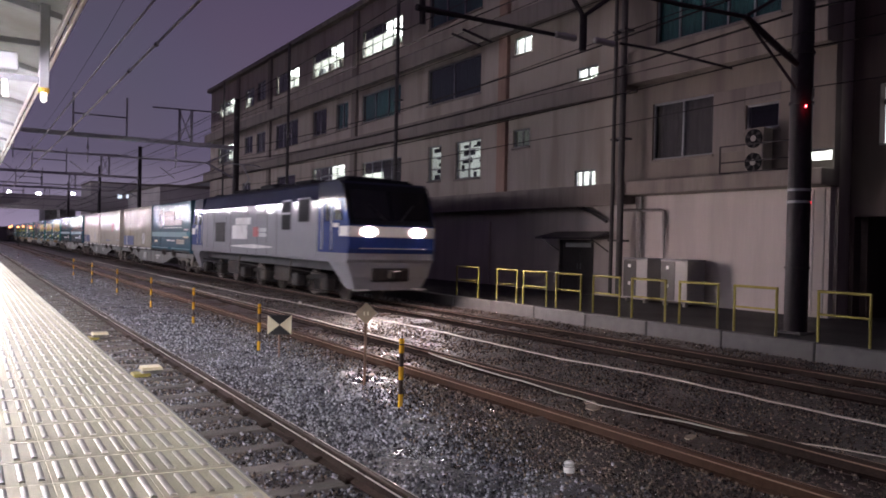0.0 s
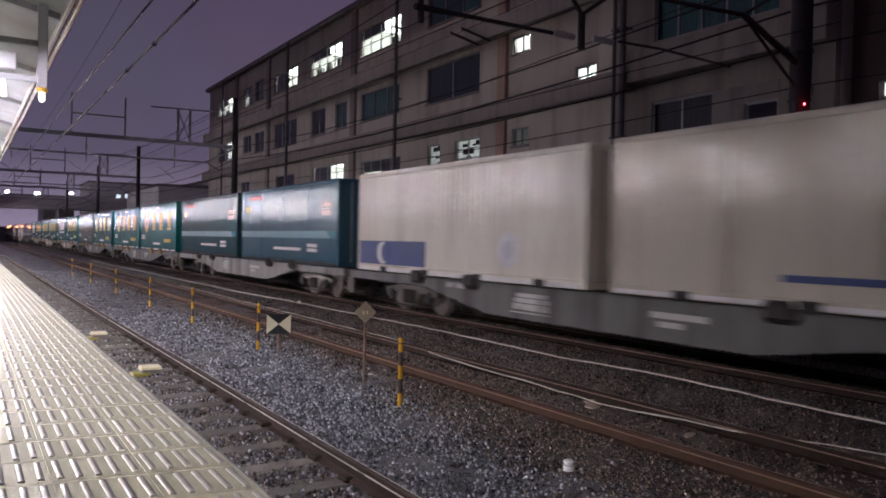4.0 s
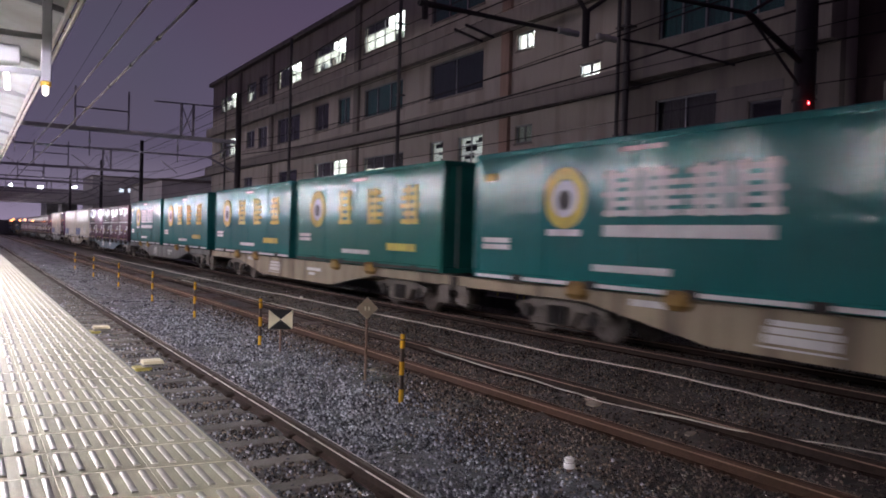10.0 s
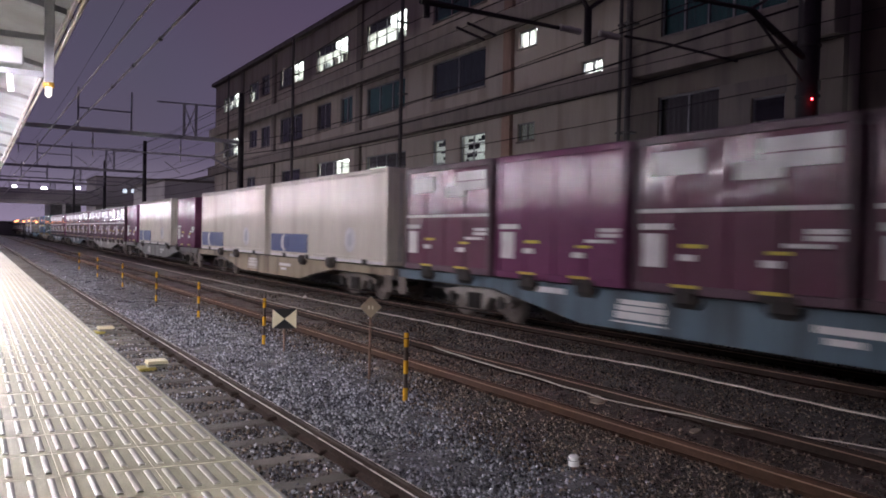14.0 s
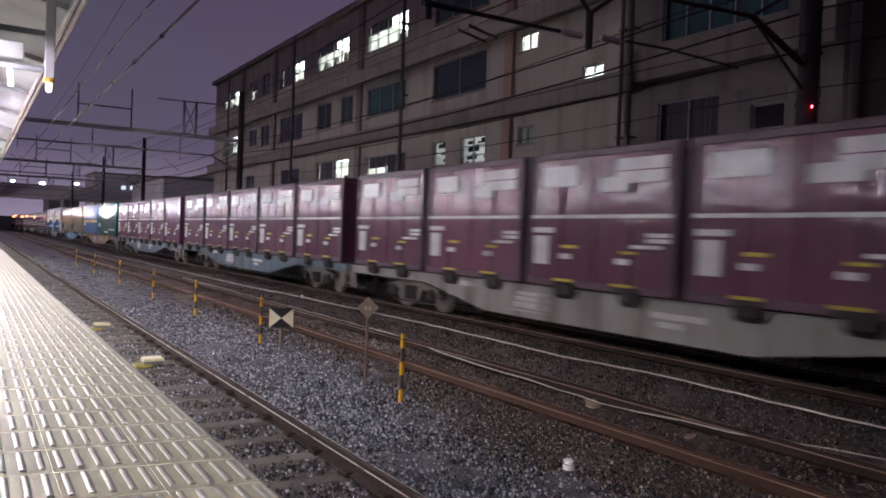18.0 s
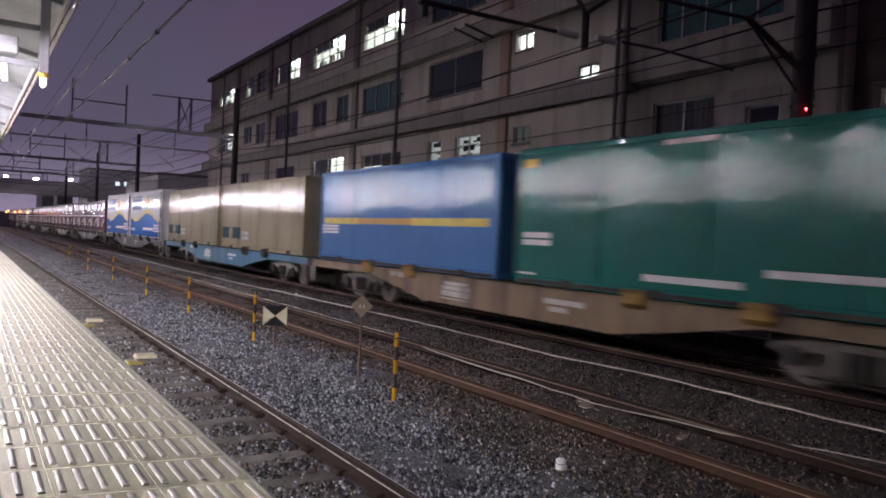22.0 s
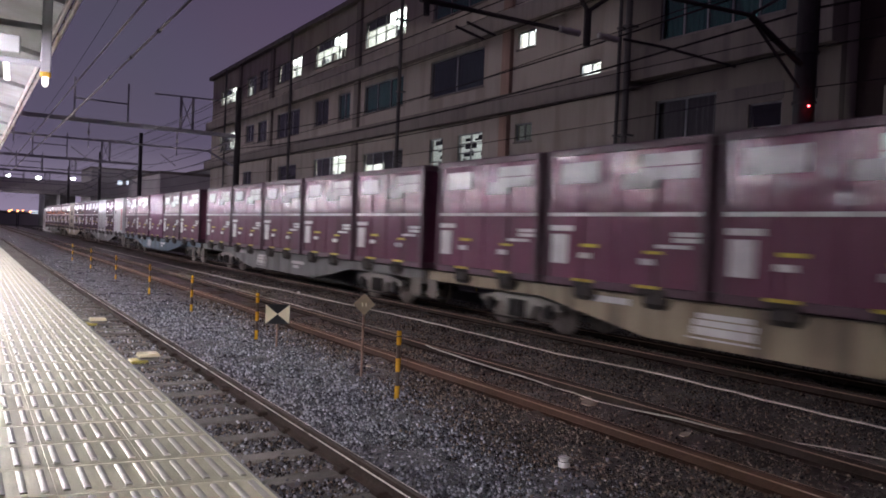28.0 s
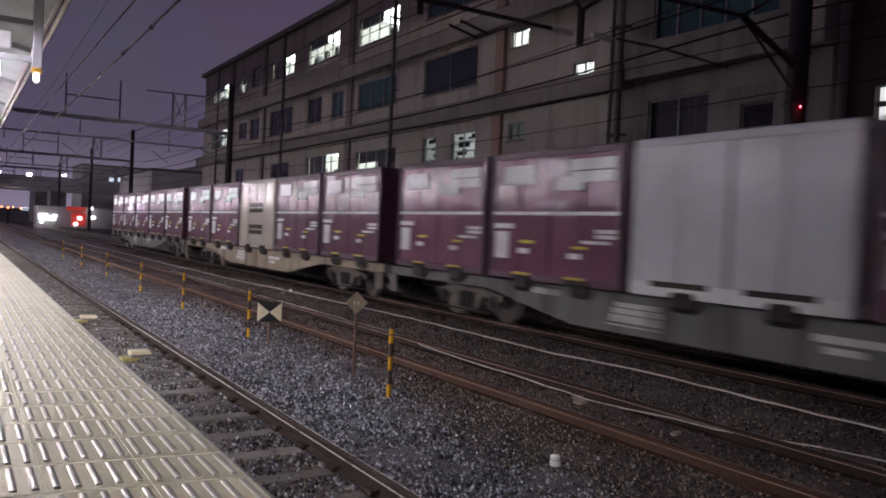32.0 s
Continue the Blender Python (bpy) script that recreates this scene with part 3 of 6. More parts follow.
for r in range(-6, 158):
    for c in range(1, 12):
        x, y = 0.7745 - c * TILE_X, 0.151 + r * TILE_Y
        if r < 44 and c < 7:
            t_ = part("tile", tile_one, "", plat_floor, at=(x, y + SKEW * x, PLAT_Z + random.uniform(-0.0006, 0.0006)))
            part("tile_ribs", rib_one, "", t_)
        else:
            far.box(x + 0.0002, x + TILE_X - 0.0002, y + 0.0025, y + TILE_Y - 0.0025, PLAT_Z - 0.012, PLAT_Z)
            for q in range(5):
                farr.prism([(x + 0.0268 + q * 0.0536 + a, PLAT_Z + b) for a, b in RIB[::2]], y + 0.035, y + 0.24, "y")
part("tile_field", skewed(far), "tile", plat_floor, "beige tiles farther along the platform")["kind"] = "stuff"
part("rib_field", skewed(farr), "groove", plat_floor, "wet ribs farther along the platform", smooth=True)["kind"] = "stuff"
for r in range(-4, 130):
    part("edge_stone", edge_one, "", plat_floor, at=(PLAT_X - 0.09, r * TILE_Y * 2, PLAT_Z))


# ---- the building beyond the tracks ----
BX = 18.1
BANDS = (3.75, 7.30, 10.60)
ROOF = 14.45


def wall_with_openings(name, x, depth, y0, y1, z0, z1, holes, mat, parent):
    """A wall in the plane x with rectangular openings (y0, y1, z0, z1) through its depth."""
    ys = sorted({y0, y1, *[h[0] for h in holes], *[h[1] for h in holes]})
    zs = sorted({z0, z1, *[h[2] for h in holes], *[h[3] for h in holes]})
    ys, zs = [v for v in ys if y0 <= v <= y1], [v for v in zs if z0 <= v <= z1]
    def open_at(a, b):
        return any(h[0] <= a <= h[1] and h[2] <= b <= h[3] for h in holes)
    m = Mesh()
    for i in range(len(ys) - 1):
        for j in range(len(zs) - 1):
            if open_at((ys[i] + ys[i + 1]) / 2, (zs[j] + zs[j + 1]) / 2):
                continue
            m.add([(x, ys[i], zs[j]), (x, ys[i + 1], zs[j]), (x, ys[i + 1], zs[j + 1]), (x, ys[i], zs[j + 1])], [(0, 3, 2, 1)])
            m.add([(x + depth, ys[i], zs[j]), (x + depth, ys[i + 1], zs[j]), (x + depth, ys[i + 1], zs[j + 1]), (x + depth, ys[i], zs[j + 1])], [(0, 1, 2, 3)])
    for a, b, c, d in holes:
        m.add([(s, y, z) for s in (x, x + depth) for y, z in ((a, c), (b, c), (b, d), (a, d))],
              [(0, 1, 5, 4), (1, 2, 6, 5), (2, 3, 7, 6), (3, 0, 4, 7)])
    m.add([(s, y, z) for s in (x, x + depth) for y, z in ((y0, z0), (y1, z0), (y1, z1), (y0, z1))],
          [(4, 5, 1, 0), (5, 6, 2, 1), (6, 7, 3, 2), (7, 4, 0, 3)])
    me = bpy.data.meshes.new(name)
    me.from_pydata(m.v, [], m.f)
    bm = bmesh.new()
    bm.from_mesh(me)
    bmesh.ops.remove_doubles(bm, verts=bm.verts, dist=0.0005)
    bm.to_mesh(me)
    bm.free()
    me.materials.append(M[mat])
    ob = new(name, me)
    ob.parent = parent
    return ob


# windows: y from, y to, z from, z to, panes across, panes up, look
WINDOWS = (
    (60.6, 64.9, 11.9, 13.1, 3, 1, "lit"), (55.7, 57.9, 11.8, 13.2, 2, 1, "far_half"), (53.2, 55.0, 11.9, 13.3, 2, 1, "dark"),
    (46.7, 51.1, 11.8, 13.1, 4, 1, "half"), (39.9, 44.5, 11.8, 13.25, 4, 2, "lit"), (33.0, 37.5, 11.7, 13.15, 4, 2, "lit"),
    (26.1, 30.4, 11.7, 13.2, 3, 1, "teal"), (12.3, 16.6, 11.7, 13.3, 4, 1, "dark"),
    (60.4, 65.0, 8.05, 9.5, 4, 1, "half"), (55.9, 57.8, 8.3, 9.6, 2, 1, "dark"), (53.0, 55.0, 8.1, 9.6, 2, 1, "grey"),
    (46.7, 50.9, 8.0, 9.7, 3, 1, "dark"), (42.1, 44.2, 8.2, 9.75, 2, 1, "dark"), (39.1, 40.7, 8.2, 9.7, 2, 1, "teal"),
    (33.0, 37.3, 8.2, 9.7, 3, 1, "teal"), (26.1, 30.4, 8.15, 9.8, 2, 1, "dim"), (22.75, 23.85, 9.2, 9.88, 2, 1, "stair"),
    (12.3, 16.6, 8.15, 9.7, 5, 1, "teal"),
    (56.2, 58.2, 4.7, 6.1, 2, 1, "dark"), (47.0, 50.4, 4.7, 6.1, 2, 1, "dark"), (39.4, 44.1, 4.7, 6.2, 4, 1, "half"), (32.8, 37.2, 4.6, 6.05, 4, 1, "far_half"),
    (29.1, 30.25, 4.65, 6.25, 1, 3, "blind"), (26.0, 27.9, 4.6, 6.25, 2, 4, "blind"), (22.75, 23.8, 5.6, 6.3, 2, 1, "dimstair"),
    (19.15, 20.2, 7.55, 8.05, 2, 1, "stair"), (19.15, 20.2, 3.87, 4.47, 3, 1, "stair"), (14.38, 16.65, 4.55, 6.3, 2, 1, "grey"), (12.3, 13.3, 5.1, 5.8, 1, 1, "black"),
)
house = thing("office_building", "four-storey beige rendered building with dark drain pipes and some lit windows", "building", (0, 0, 0))
upper = [w[:4] for w in WINDOWS]
wall_with_openings("front_wall", BX, 0.24, 18.3, 67.4, 3.45, ROOF, [h for h in upper if h[0] > 18.3], "wall", house)
# the end bay is a darker beige than the rest of the front
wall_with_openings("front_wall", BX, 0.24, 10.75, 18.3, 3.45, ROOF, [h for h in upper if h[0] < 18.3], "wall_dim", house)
part("infill_panel", Mesh().soft(BX - 0.012, BX + 0.02, 13.34, 14.37, 4.56, 6.3, 0.005), "infill", house, "brown-grey panel beside the window")
part("infill_panel", Mesh().soft(BX - 0.012, BX + 0.02, 12.25, 13.335, 5.83, 6.3, 0.005), "infill", house, "brown-grey panel over the opening")
DOOR = (19.2, 21.0, 0.17, 2.05)
wall_with_openings("ground_floor_wall", BX + 0.06, 0.24, 10.85, 67.3, 0.17, 3.45, [DOOR], "wall_base", house)
part("end_wall", Mesh().box(BX + 0.24, 34, 10.75, 11.0, 0.17, ROOF), "wall", house)
part("far_end_wall", Mesh().box(BX + 0.24, 34, 67.15, 67.4, 0.17, ROOF), "wall", house)
part("back_wall", Mesh().box(33.8, 34, 11.0, 67.15, 0.17, ROOF), "wall", house)
part("roof", Mesh().soft(BX - 0.35, 34.2, 10.6, 67.6, ROOF, ROOF + 0.32, 0.03), "band", house)
for z, out in zip(BANDS, (0.62, 0.55, 0.50)):
    part("floor_slab", Mesh().box(BX + 0.24, 33.8, 11.0, 67.15, z - 0.2, z), "dark_concrete", house)
    part("ledge", Mesh().soft(BX - out, BX + 0.02, 17.3, 67.45, z - 0.52, z + 0.06, 0.02), "band", house, "grimy projecting concrete ledge")
    part("ledge_lip", Mesh().soft(BX - out - 0.03, BX - out + 0.05, 17.29, 67.47, z - 0.60, z + 0.10, 0.01), "band", house)
for z0, z1, out in ((3.46, 3.88, 0.60), (6.95, 7.95, 0.50), (10.2, 11.1, 0.50)):
    part("ledge", Mesh().soft(BX - out, BX + 0.02, 10.7, 17.295, z0, z1, 0.02), "band", house, "grimy projecting concrete ledge of the end bay")
for y in (24.4, 38.1, 52.0, 59.4):
    for z0, z1 in ((3.86, 6.72), (7.26, 10.12), (10.66, ROOF - 0.01)):
        part("pilaster", Mesh().soft(BX - 0.16, BX + 0.02, y - 0.28, y + 0.28, z0, z1, 0.02), "pilaster" if y < 30 else "band", house)


def drain_pipe(y, r, x=BX - 0.72, z0=0.3, mat="pipe"):
    m = Mesh().tube([(x, y, z0), (x, y, ROOF - 0.1)], r, 10)
    p = part("drain_pipe", m, mat, house, smooth=True)
    for z in (2.0, 5.2, 8.6, 12.0):
        part("pipe_bracket", Mesh().soft(x - r * 1.3, x + 0.3, y - r * 1.35, y + r * 1.35, z, z + 0.06, 0.005), mat, p)


for y, r in ((17.60, 0.06), (17.24, 0.10), (32.1, 0.09), (46.6, 0.09), (61.0, 0.07)):
    drain_pipe(y, r)


def window(y0, y1, z0, z1, nx, nz, look_):
    w = thing("window", {"lit": "brightly lit aluminium window with a white room behind", "half": "partly lit aluminium window, dark on one side", "far_half": "partly lit aluminium window, dark on one side",
                         "dark": "dark unlit aluminium window", "teal": "unlit window with closed teal curtains", "grey": "unlit window with grey curtains and steel rail",
                         "dim": "wide dark window with navy curtains", "blind": "lit window with papers and shelves against the panes",
                         "stair": "small lit staircase window", "dimstair": "small dimly lit staircase window", "black": "black opening for an air conditioner"}[look_],
              "window", (BX, y0, z0), "windows of the beige building", "structure")
    a, b = y1 - y0, z1 - z0
    fr = Mesh()
    t = 0.055
    for q in ((0, a, 0, t), (0, a, b - t, b), (0, t, t, b - t), (a - t, a, t, b - t)):
        fr.soft(0.06, 0.15, q[0], q[1], q[2], q[3], 0.006)
    part("window_frame", fr, "alu", w)
    for i in range(1, nx):
        part("mullion", Mesh().soft(0.07, 0.14, a * i / nx - 0.03, a * i / nx + 0.03, t, b - t, 0.005), "alu", w)
    for j in range(1, nz):
        h = b * (j / nz if nz != 2 else 0.66)
        part("transom", Mesh().soft(0.075, 0.135, t, a - t, h - 0.022, h + 0.022, 0.005), "alu", w)
    part("window_sill", Mesh().soft(-0.07, 0.02, -0.04, a + 0.04, -0.07, -0.004, 0.008), "band", w)
    for i in range(nx):
        ob = part("pane", Mesh().box(0.10, 0.106, a * i / nx + 0.03, a * (i + 1) / nx - 0.03, t, b - t), "glass", w)
        ob.visible_shadow = False
    # the room behind
    lit = look_ in ("lit", "half", "far_half", "blind", "stair", "dimstair")
    d = 1.1 if "stair" in look_ else 3.0
    rm = Mesh()
    rm.add([(0.26, -0.4, -0.5), (d, -0.4, -0.5), (d, a + 0.4, -0.5), (0.26, a + 0.4, -0.5), (0.26, -0.4, b + 0.35), (d, -0.4, b + 0.35), (d, a + 0.4, b + 0.35), (0.26, a + 0.4, b + 0.35)],
           [(0, 1, 2, 3), (7, 6, 5, 4), (1, 2, 6, 5), (0, 4, 5, 1), (3, 2, 6, 7)])
    # unlit rooms have their darkness in the wall colour
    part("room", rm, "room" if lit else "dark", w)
    if lit:
        lamp = {"stair": "stair_lamp", "dimstair": "dim_lamp", "blind": "mid_lamp"}.get(look_, "room_lamp")
        k = 2 if a > 3 else 1
        for i in range(k):
            c = a * (i + 0.5) / k
            part("ceiling_lamp", Mesh().soft(0.4, d - 0.1, c - a * 0.46 / k, c + a * 0.46 / k, b + 0.22, b + 0.28, 0.01), lamp, w, "glowing ceiling lamp")
    if look_ in ("lit", "half", "far_half"):
        rnd = random.Random(int(y0 * 10))
        y = 0.1
        while y < a - 0.3:
            w_ = rnd.uniform(0.2, 0.7)
            if rnd.random() < 0.4:
                h_ = rnd.uniform(0.12, 0.5) * b
                part("sill_clutter", Mesh().soft(0.30, 0.55, y, min(a - 0.1, y + w_), 0.0, h_, 0.02), rnd.choice(("ac", "grey_curtain", "steel", "band")), w, "box standing inside the window")
            y += w_ + rnd.uniform(0.05, 0.3)
        if look_ == "lit":
            part("blind", Mesh().box(0.19, 0.20, a * 0.45, a - 0.05, b * 0.66, b), "grey_curtain", w, "half-lowered dark blind")
        if look_ == "far_half":
            part("blind", Mesh().box(0.19, 0.20, a * 0.5, a - 0.06, b * 0.58, b), "grey_curtain", w, "half-lowered dark blind")
            part("curtain", pleats(0.2, a * 0.02, a * 0.50), "grey_curtain", w, "drawn grey curtain", at=Matrix.Diagonal((1, 1, b, 1)))
        if look_ == "half":
            part("curtain", pleats(0.2, a * 0.46, a * 0.98), "grey_curtain", w, "drawn grey curtain", at=Matrix.Diagonal((1, 1, b, 1)))
    if look_ in ("teal", "dim", "grey"):
        part("curtain", pleats(0.2, 0.02, a - 0.02), {"grey": "grey_curtain", "dim": "navy_curtain"}.get(look_, "curtain"), w, at=Matrix.Diagonal((1, 1, b, 1)))
    if look_ == "blind":
        m = Mesh()
        for j in range(5):
            y = 0.06
            while y < a - 0.2:
                s = random.uniform(0.12, 0.5)
                if random.random() < 0.62:
                    m.box(0.30, 0.36, y, min(y + s, a - 0.06), 0.06 + j * b / 5, 0.06 + j * b / 5 + random.uniform(0.12, 0.85) * b / 5)
                y += s + 0.04
        part("shelf_goods", m, "dark", w, "dark goods stacked on shelves at the panes")
    return w


def pleats(x, y0, y1):
    """A hanging curtain of height one, with folds."""
    m = Mesh()
    n = max(8, int((y1 - y0) / 0.06))
    for i in range(n + 1):
        y = y0 + (y1 - y0) * i / n
        o = x + 0.025 * math.sin(i * 1.9) + 0.01 * math.sin(i * 0.7)
        m.v += [(o, y, 0.01), (o, y, 0.98)]
    m.f = [(2 * i, 2 * i + 2, 2 * i + 3, 2 * i + 1) for i in range(n)]
    return m


for w in WINDOWS:
    window(*w)

# ground floor: door, porch roof, plain panel
door = thing("door_1", "dark steel double door under a small porch roof", "door", (BX + 0.06, DOOR[0], DOOR[2]), kind="structure")
part("door_frame", Mesh().soft(0.03, 0.2, 0, 0.06, 0, 1.86, 0.005).soft(0.03, 0.2, 1.74, 1.8, 0, 1.86, 0.005).soft(0.03, 0.2, 0, 1.8, 1.82, 1.88, 0.005), "pipe", door)
for k in (0, 1):
    leaf = part("door_leaf", Mesh().soft(0.12, 0.16, 0.06 + k * 0.84, 0.06 + k * 0.84 + 0.83, 0.01, 1.8, 0.006), "pipe", door)
    part("door_handle", Mesh().tube([(0.10, 0.84 + (k - 0.5) * 0.16, 0.85), (0.10, 0.84 + (k - 0.5) * 0.16, 1.05)], 0.012, 6), "alu", leaf)
part("transom_light", Mesh().soft(0.09, 0.11, 0.25, 1.55, 1.62, 1.78, 0.005), "pale", door, "pale panel over the door")
porch = thing("porch_roof", "dark sheet-metal porch roof over the door", "canopy", (BX, 18.3, 2.06))
part("roof_sheet", Mesh().prism([(-0.9, 0.0), (0.06, 0.22), (0.06, 0.28), (-0.9, 0.06)], 0, 2.9, "y"), "pipe", porch)
for y in (0.2, 2.7):
    part("bracket", Mesh().tube([(-0.75, y, 0.02), (0.05, y, -0.4)], 0.02, 6), "pipe", porch)
panel = single("wall_panel", Mesh().soft(BX - 0.03, BX + 0.07, 25.2, 26.6, 0.2, 2.75, 0.01), "wall_base", "pale flush panel on the ground floor wall", "panel")

# neighbour at the near end
nb = thing("neighbour_building", "dark low building with a lit window and a black gateway", "building", (0, 0, 0))
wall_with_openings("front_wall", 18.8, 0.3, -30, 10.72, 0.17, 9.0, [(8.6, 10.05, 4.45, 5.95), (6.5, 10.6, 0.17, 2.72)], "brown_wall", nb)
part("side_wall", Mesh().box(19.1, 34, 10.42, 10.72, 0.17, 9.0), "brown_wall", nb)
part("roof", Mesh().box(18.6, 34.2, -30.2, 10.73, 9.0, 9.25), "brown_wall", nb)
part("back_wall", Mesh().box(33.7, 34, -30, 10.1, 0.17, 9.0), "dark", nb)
# black sheet set in the gateway to stand for its shade
part("gateway_shade", Mesh().box(21.5, 21.6, 5, 10.4, 0.17, 3.2), "dark", nb, "black sheet painted for the shade inside the gateway")
nw = thing("window", "brightly lit window with blinds in the dark neighbour", "window", (18.8, 8.6, 4.45), kind="structure")
part("window_frame", Mesh().soft(0.05, 0.13, 0, 1.65, 0, 0.05).soft(0.05, 0.13, 0, 1.65, 1.5, 1.55).soft(0.05, 0.13, 0.80, 0.86, 0.05, 1.5), "alu", nw)
# blinds glow themselves in place of a lit room
part("lit_blind", Mesh().box(0.26, 0.28, 0, 1.65, 0, 1.02), "blind_glow", nw, "white blind glowing for the lit room behind")
part("lit_blind", Mesh().box(0.26, 0.28, 0, 1.65, 1.16, 1.55), "blind_glow", nw, "white blind glowing for the lit room behind")
part("blind_rail", Mesh().soft(0.20, 0.26, 0, 1.65, 1.02, 1.16, 0.01), "grey_pipe", nw)


# ---- the freight train ----
MOVING = []          # (thing, place of its origin along y at the start)
SPIN = []            # (wheelset, its place along y in the train at the start, height)
_shared = {}
PITCH, LEAD = 20.4, 38.02          # wagon spacing; front of the first wagon's load at the start
DECK = 1.02


def travelled(t):
    return 14.56 * t - 0.00366 * t * t + 0.0002128 * t ** 3


def shared(key, make, mat, smooth=False):
    """Mesh data made once for each name and material."""
    if (key, mat) not in _shared:
        _shared[key, mat] = make().data(key, mat, smooth)
    return _shared[key, mat]


def rolling(name, label, category, y, z, group=""):
    ob = thing(name, label, category, (TRAIN_X, y, z), group)
    MOVING.append((ob, y))
    return ob


def wheelset_mesh(r=0.43):
    m = Mesh()
    for s in (-1, 1):
        m.tube([(s * 0.50, 0, 0), (s * 0.515, 0, 0), (s * 0.535, 0, 0), (s * 0.60, 0, 0), (s * 0.62, 0, 0)],
               [r * 0.5, r + 0.028, r + 0.004, r, r * 0.86], 22)
        m.tube([(s * 0.62, 0, 0), (s * 0.66, 0, 0)], [r * 0.34, r * 0.28], 12)
        for k in range(3):
            a = math.tau * k / 3
            m.box(s * 0.622 - 0.008, s * 0.622 + 0.008, math.cos(a) * r * 0.55 - 0.05, math.cos(a) * r * 0.55 + 0.05, math.sin(a) * r * 0.55 - 0.05, math.sin(a) * r * 0.55 + 0.05)
    return m.tube([(-0.62, 0, 0), (0.62, 0, 0)], 0.08, 10)


def bogie_frame():
    m = Mesh()
    for s in (-1, 1):
        a, b = (s * 0.80, s * 0.95) if s > 0 else (s * 0.95, s * 0.80)
        m.prism([(-1.32, 0.50), (-1.28, 0.60), (-0.55, 0.72), (0.55, 0.72), (1.28, 0.60), (1.32, 0.50), (1.15, 0.46), (0.55, 0.54), (0.34, 0.24), (-0.34, 0.24), (-0.55, 0.54), (-1.15, 0.46)], a, b)
    return m.soft(-0.9, 0.9, -0.22, 0.22, 0.42, 0.72, 0.03)


def bogie_details(s):
    m = Mesh()
    if s:
        for y in (-0.95, 0.95):
            a, b = (0.93, 1.02) if s > 0 else (-1.02, -0.93)
            m.tube([(s * 0.90, y, 0.44), (s * 1.0, y, 0.44)], 0.14, 12)
        for y in (-0.18, 0.0, 0.18):
            m.tube([(s * 0.98, y, 0.26), (s * 0.98, y, 0.60)], 0.065, 8)
        m.tube([(s * 0.99, -0.75, 0.20), (s * 0.99, 0.75, 0.20)], 0.02, 6)
    return m


def bogie(parent, y, world_y, mat, wheel_y=0.95):
    b = part("bogie", shared("bogie", bogie_frame, mat), "", parent, at=(0, y, 0))
    for q in (-1, 1):
        part("spring_set", shared("springs%d" % q, lambda q=q: bogie_details(q), "under"), "", b, "grimy springs and axle boxes")
    for s in (-wheel_y, wheel_y):
        w = part("wheelset", shared("wheelset", wheelset_mesh, "wheel", True), "", b, at=(0, s, 0.43))
        SPIN.append((w, world_y + y + s, s))
    return b


def side_sill():
    """Fish-bellied side beam."""
    out = [(-0.45, 0.98), (-0.45, 0.76), (3.7, 0.76), (6.5, 0.32), (12.9, 0.32), (15.6, 0.76), (19.85, 0.76), (19.85, 0.98)]
    return Mesh().prism(out, -1.16, -1.09).prism([(a, 0.98 if b > 0.9 else 0.92) for a, b in out[:1] + out[-1:]] + [(19.85, 0.99), (-0.45, 0.99)], -1.22, -1.09)


def far_sill():
    return Mesh().prism([(-0.45, 0.98), (-0.45, 0.76), (3.7, 0.76), (6.5, 0.32), (12.9, 0.32), (15.6, 0.76), (19.85, 0.76), (19.85, 0.98)], 1.09, 1.16)


def deck_mesh():
    m = Mesh().box(-0.25, 0.25, -0.45, 19.85, 0.62, 0.96)
    for i in range(13):
        m.box(-1.09, 1.09, 0.2 + i * 1.56, 0.36 + i * 1.56, 0.80, 0.97)
    return m.soft(-1.2, 1.2, -0.50, -0.36, 0.66, 0.99, 0.02).soft(-1.2, 1.2, 19.76, 19.90, 0.66, 0.99, 0.02)


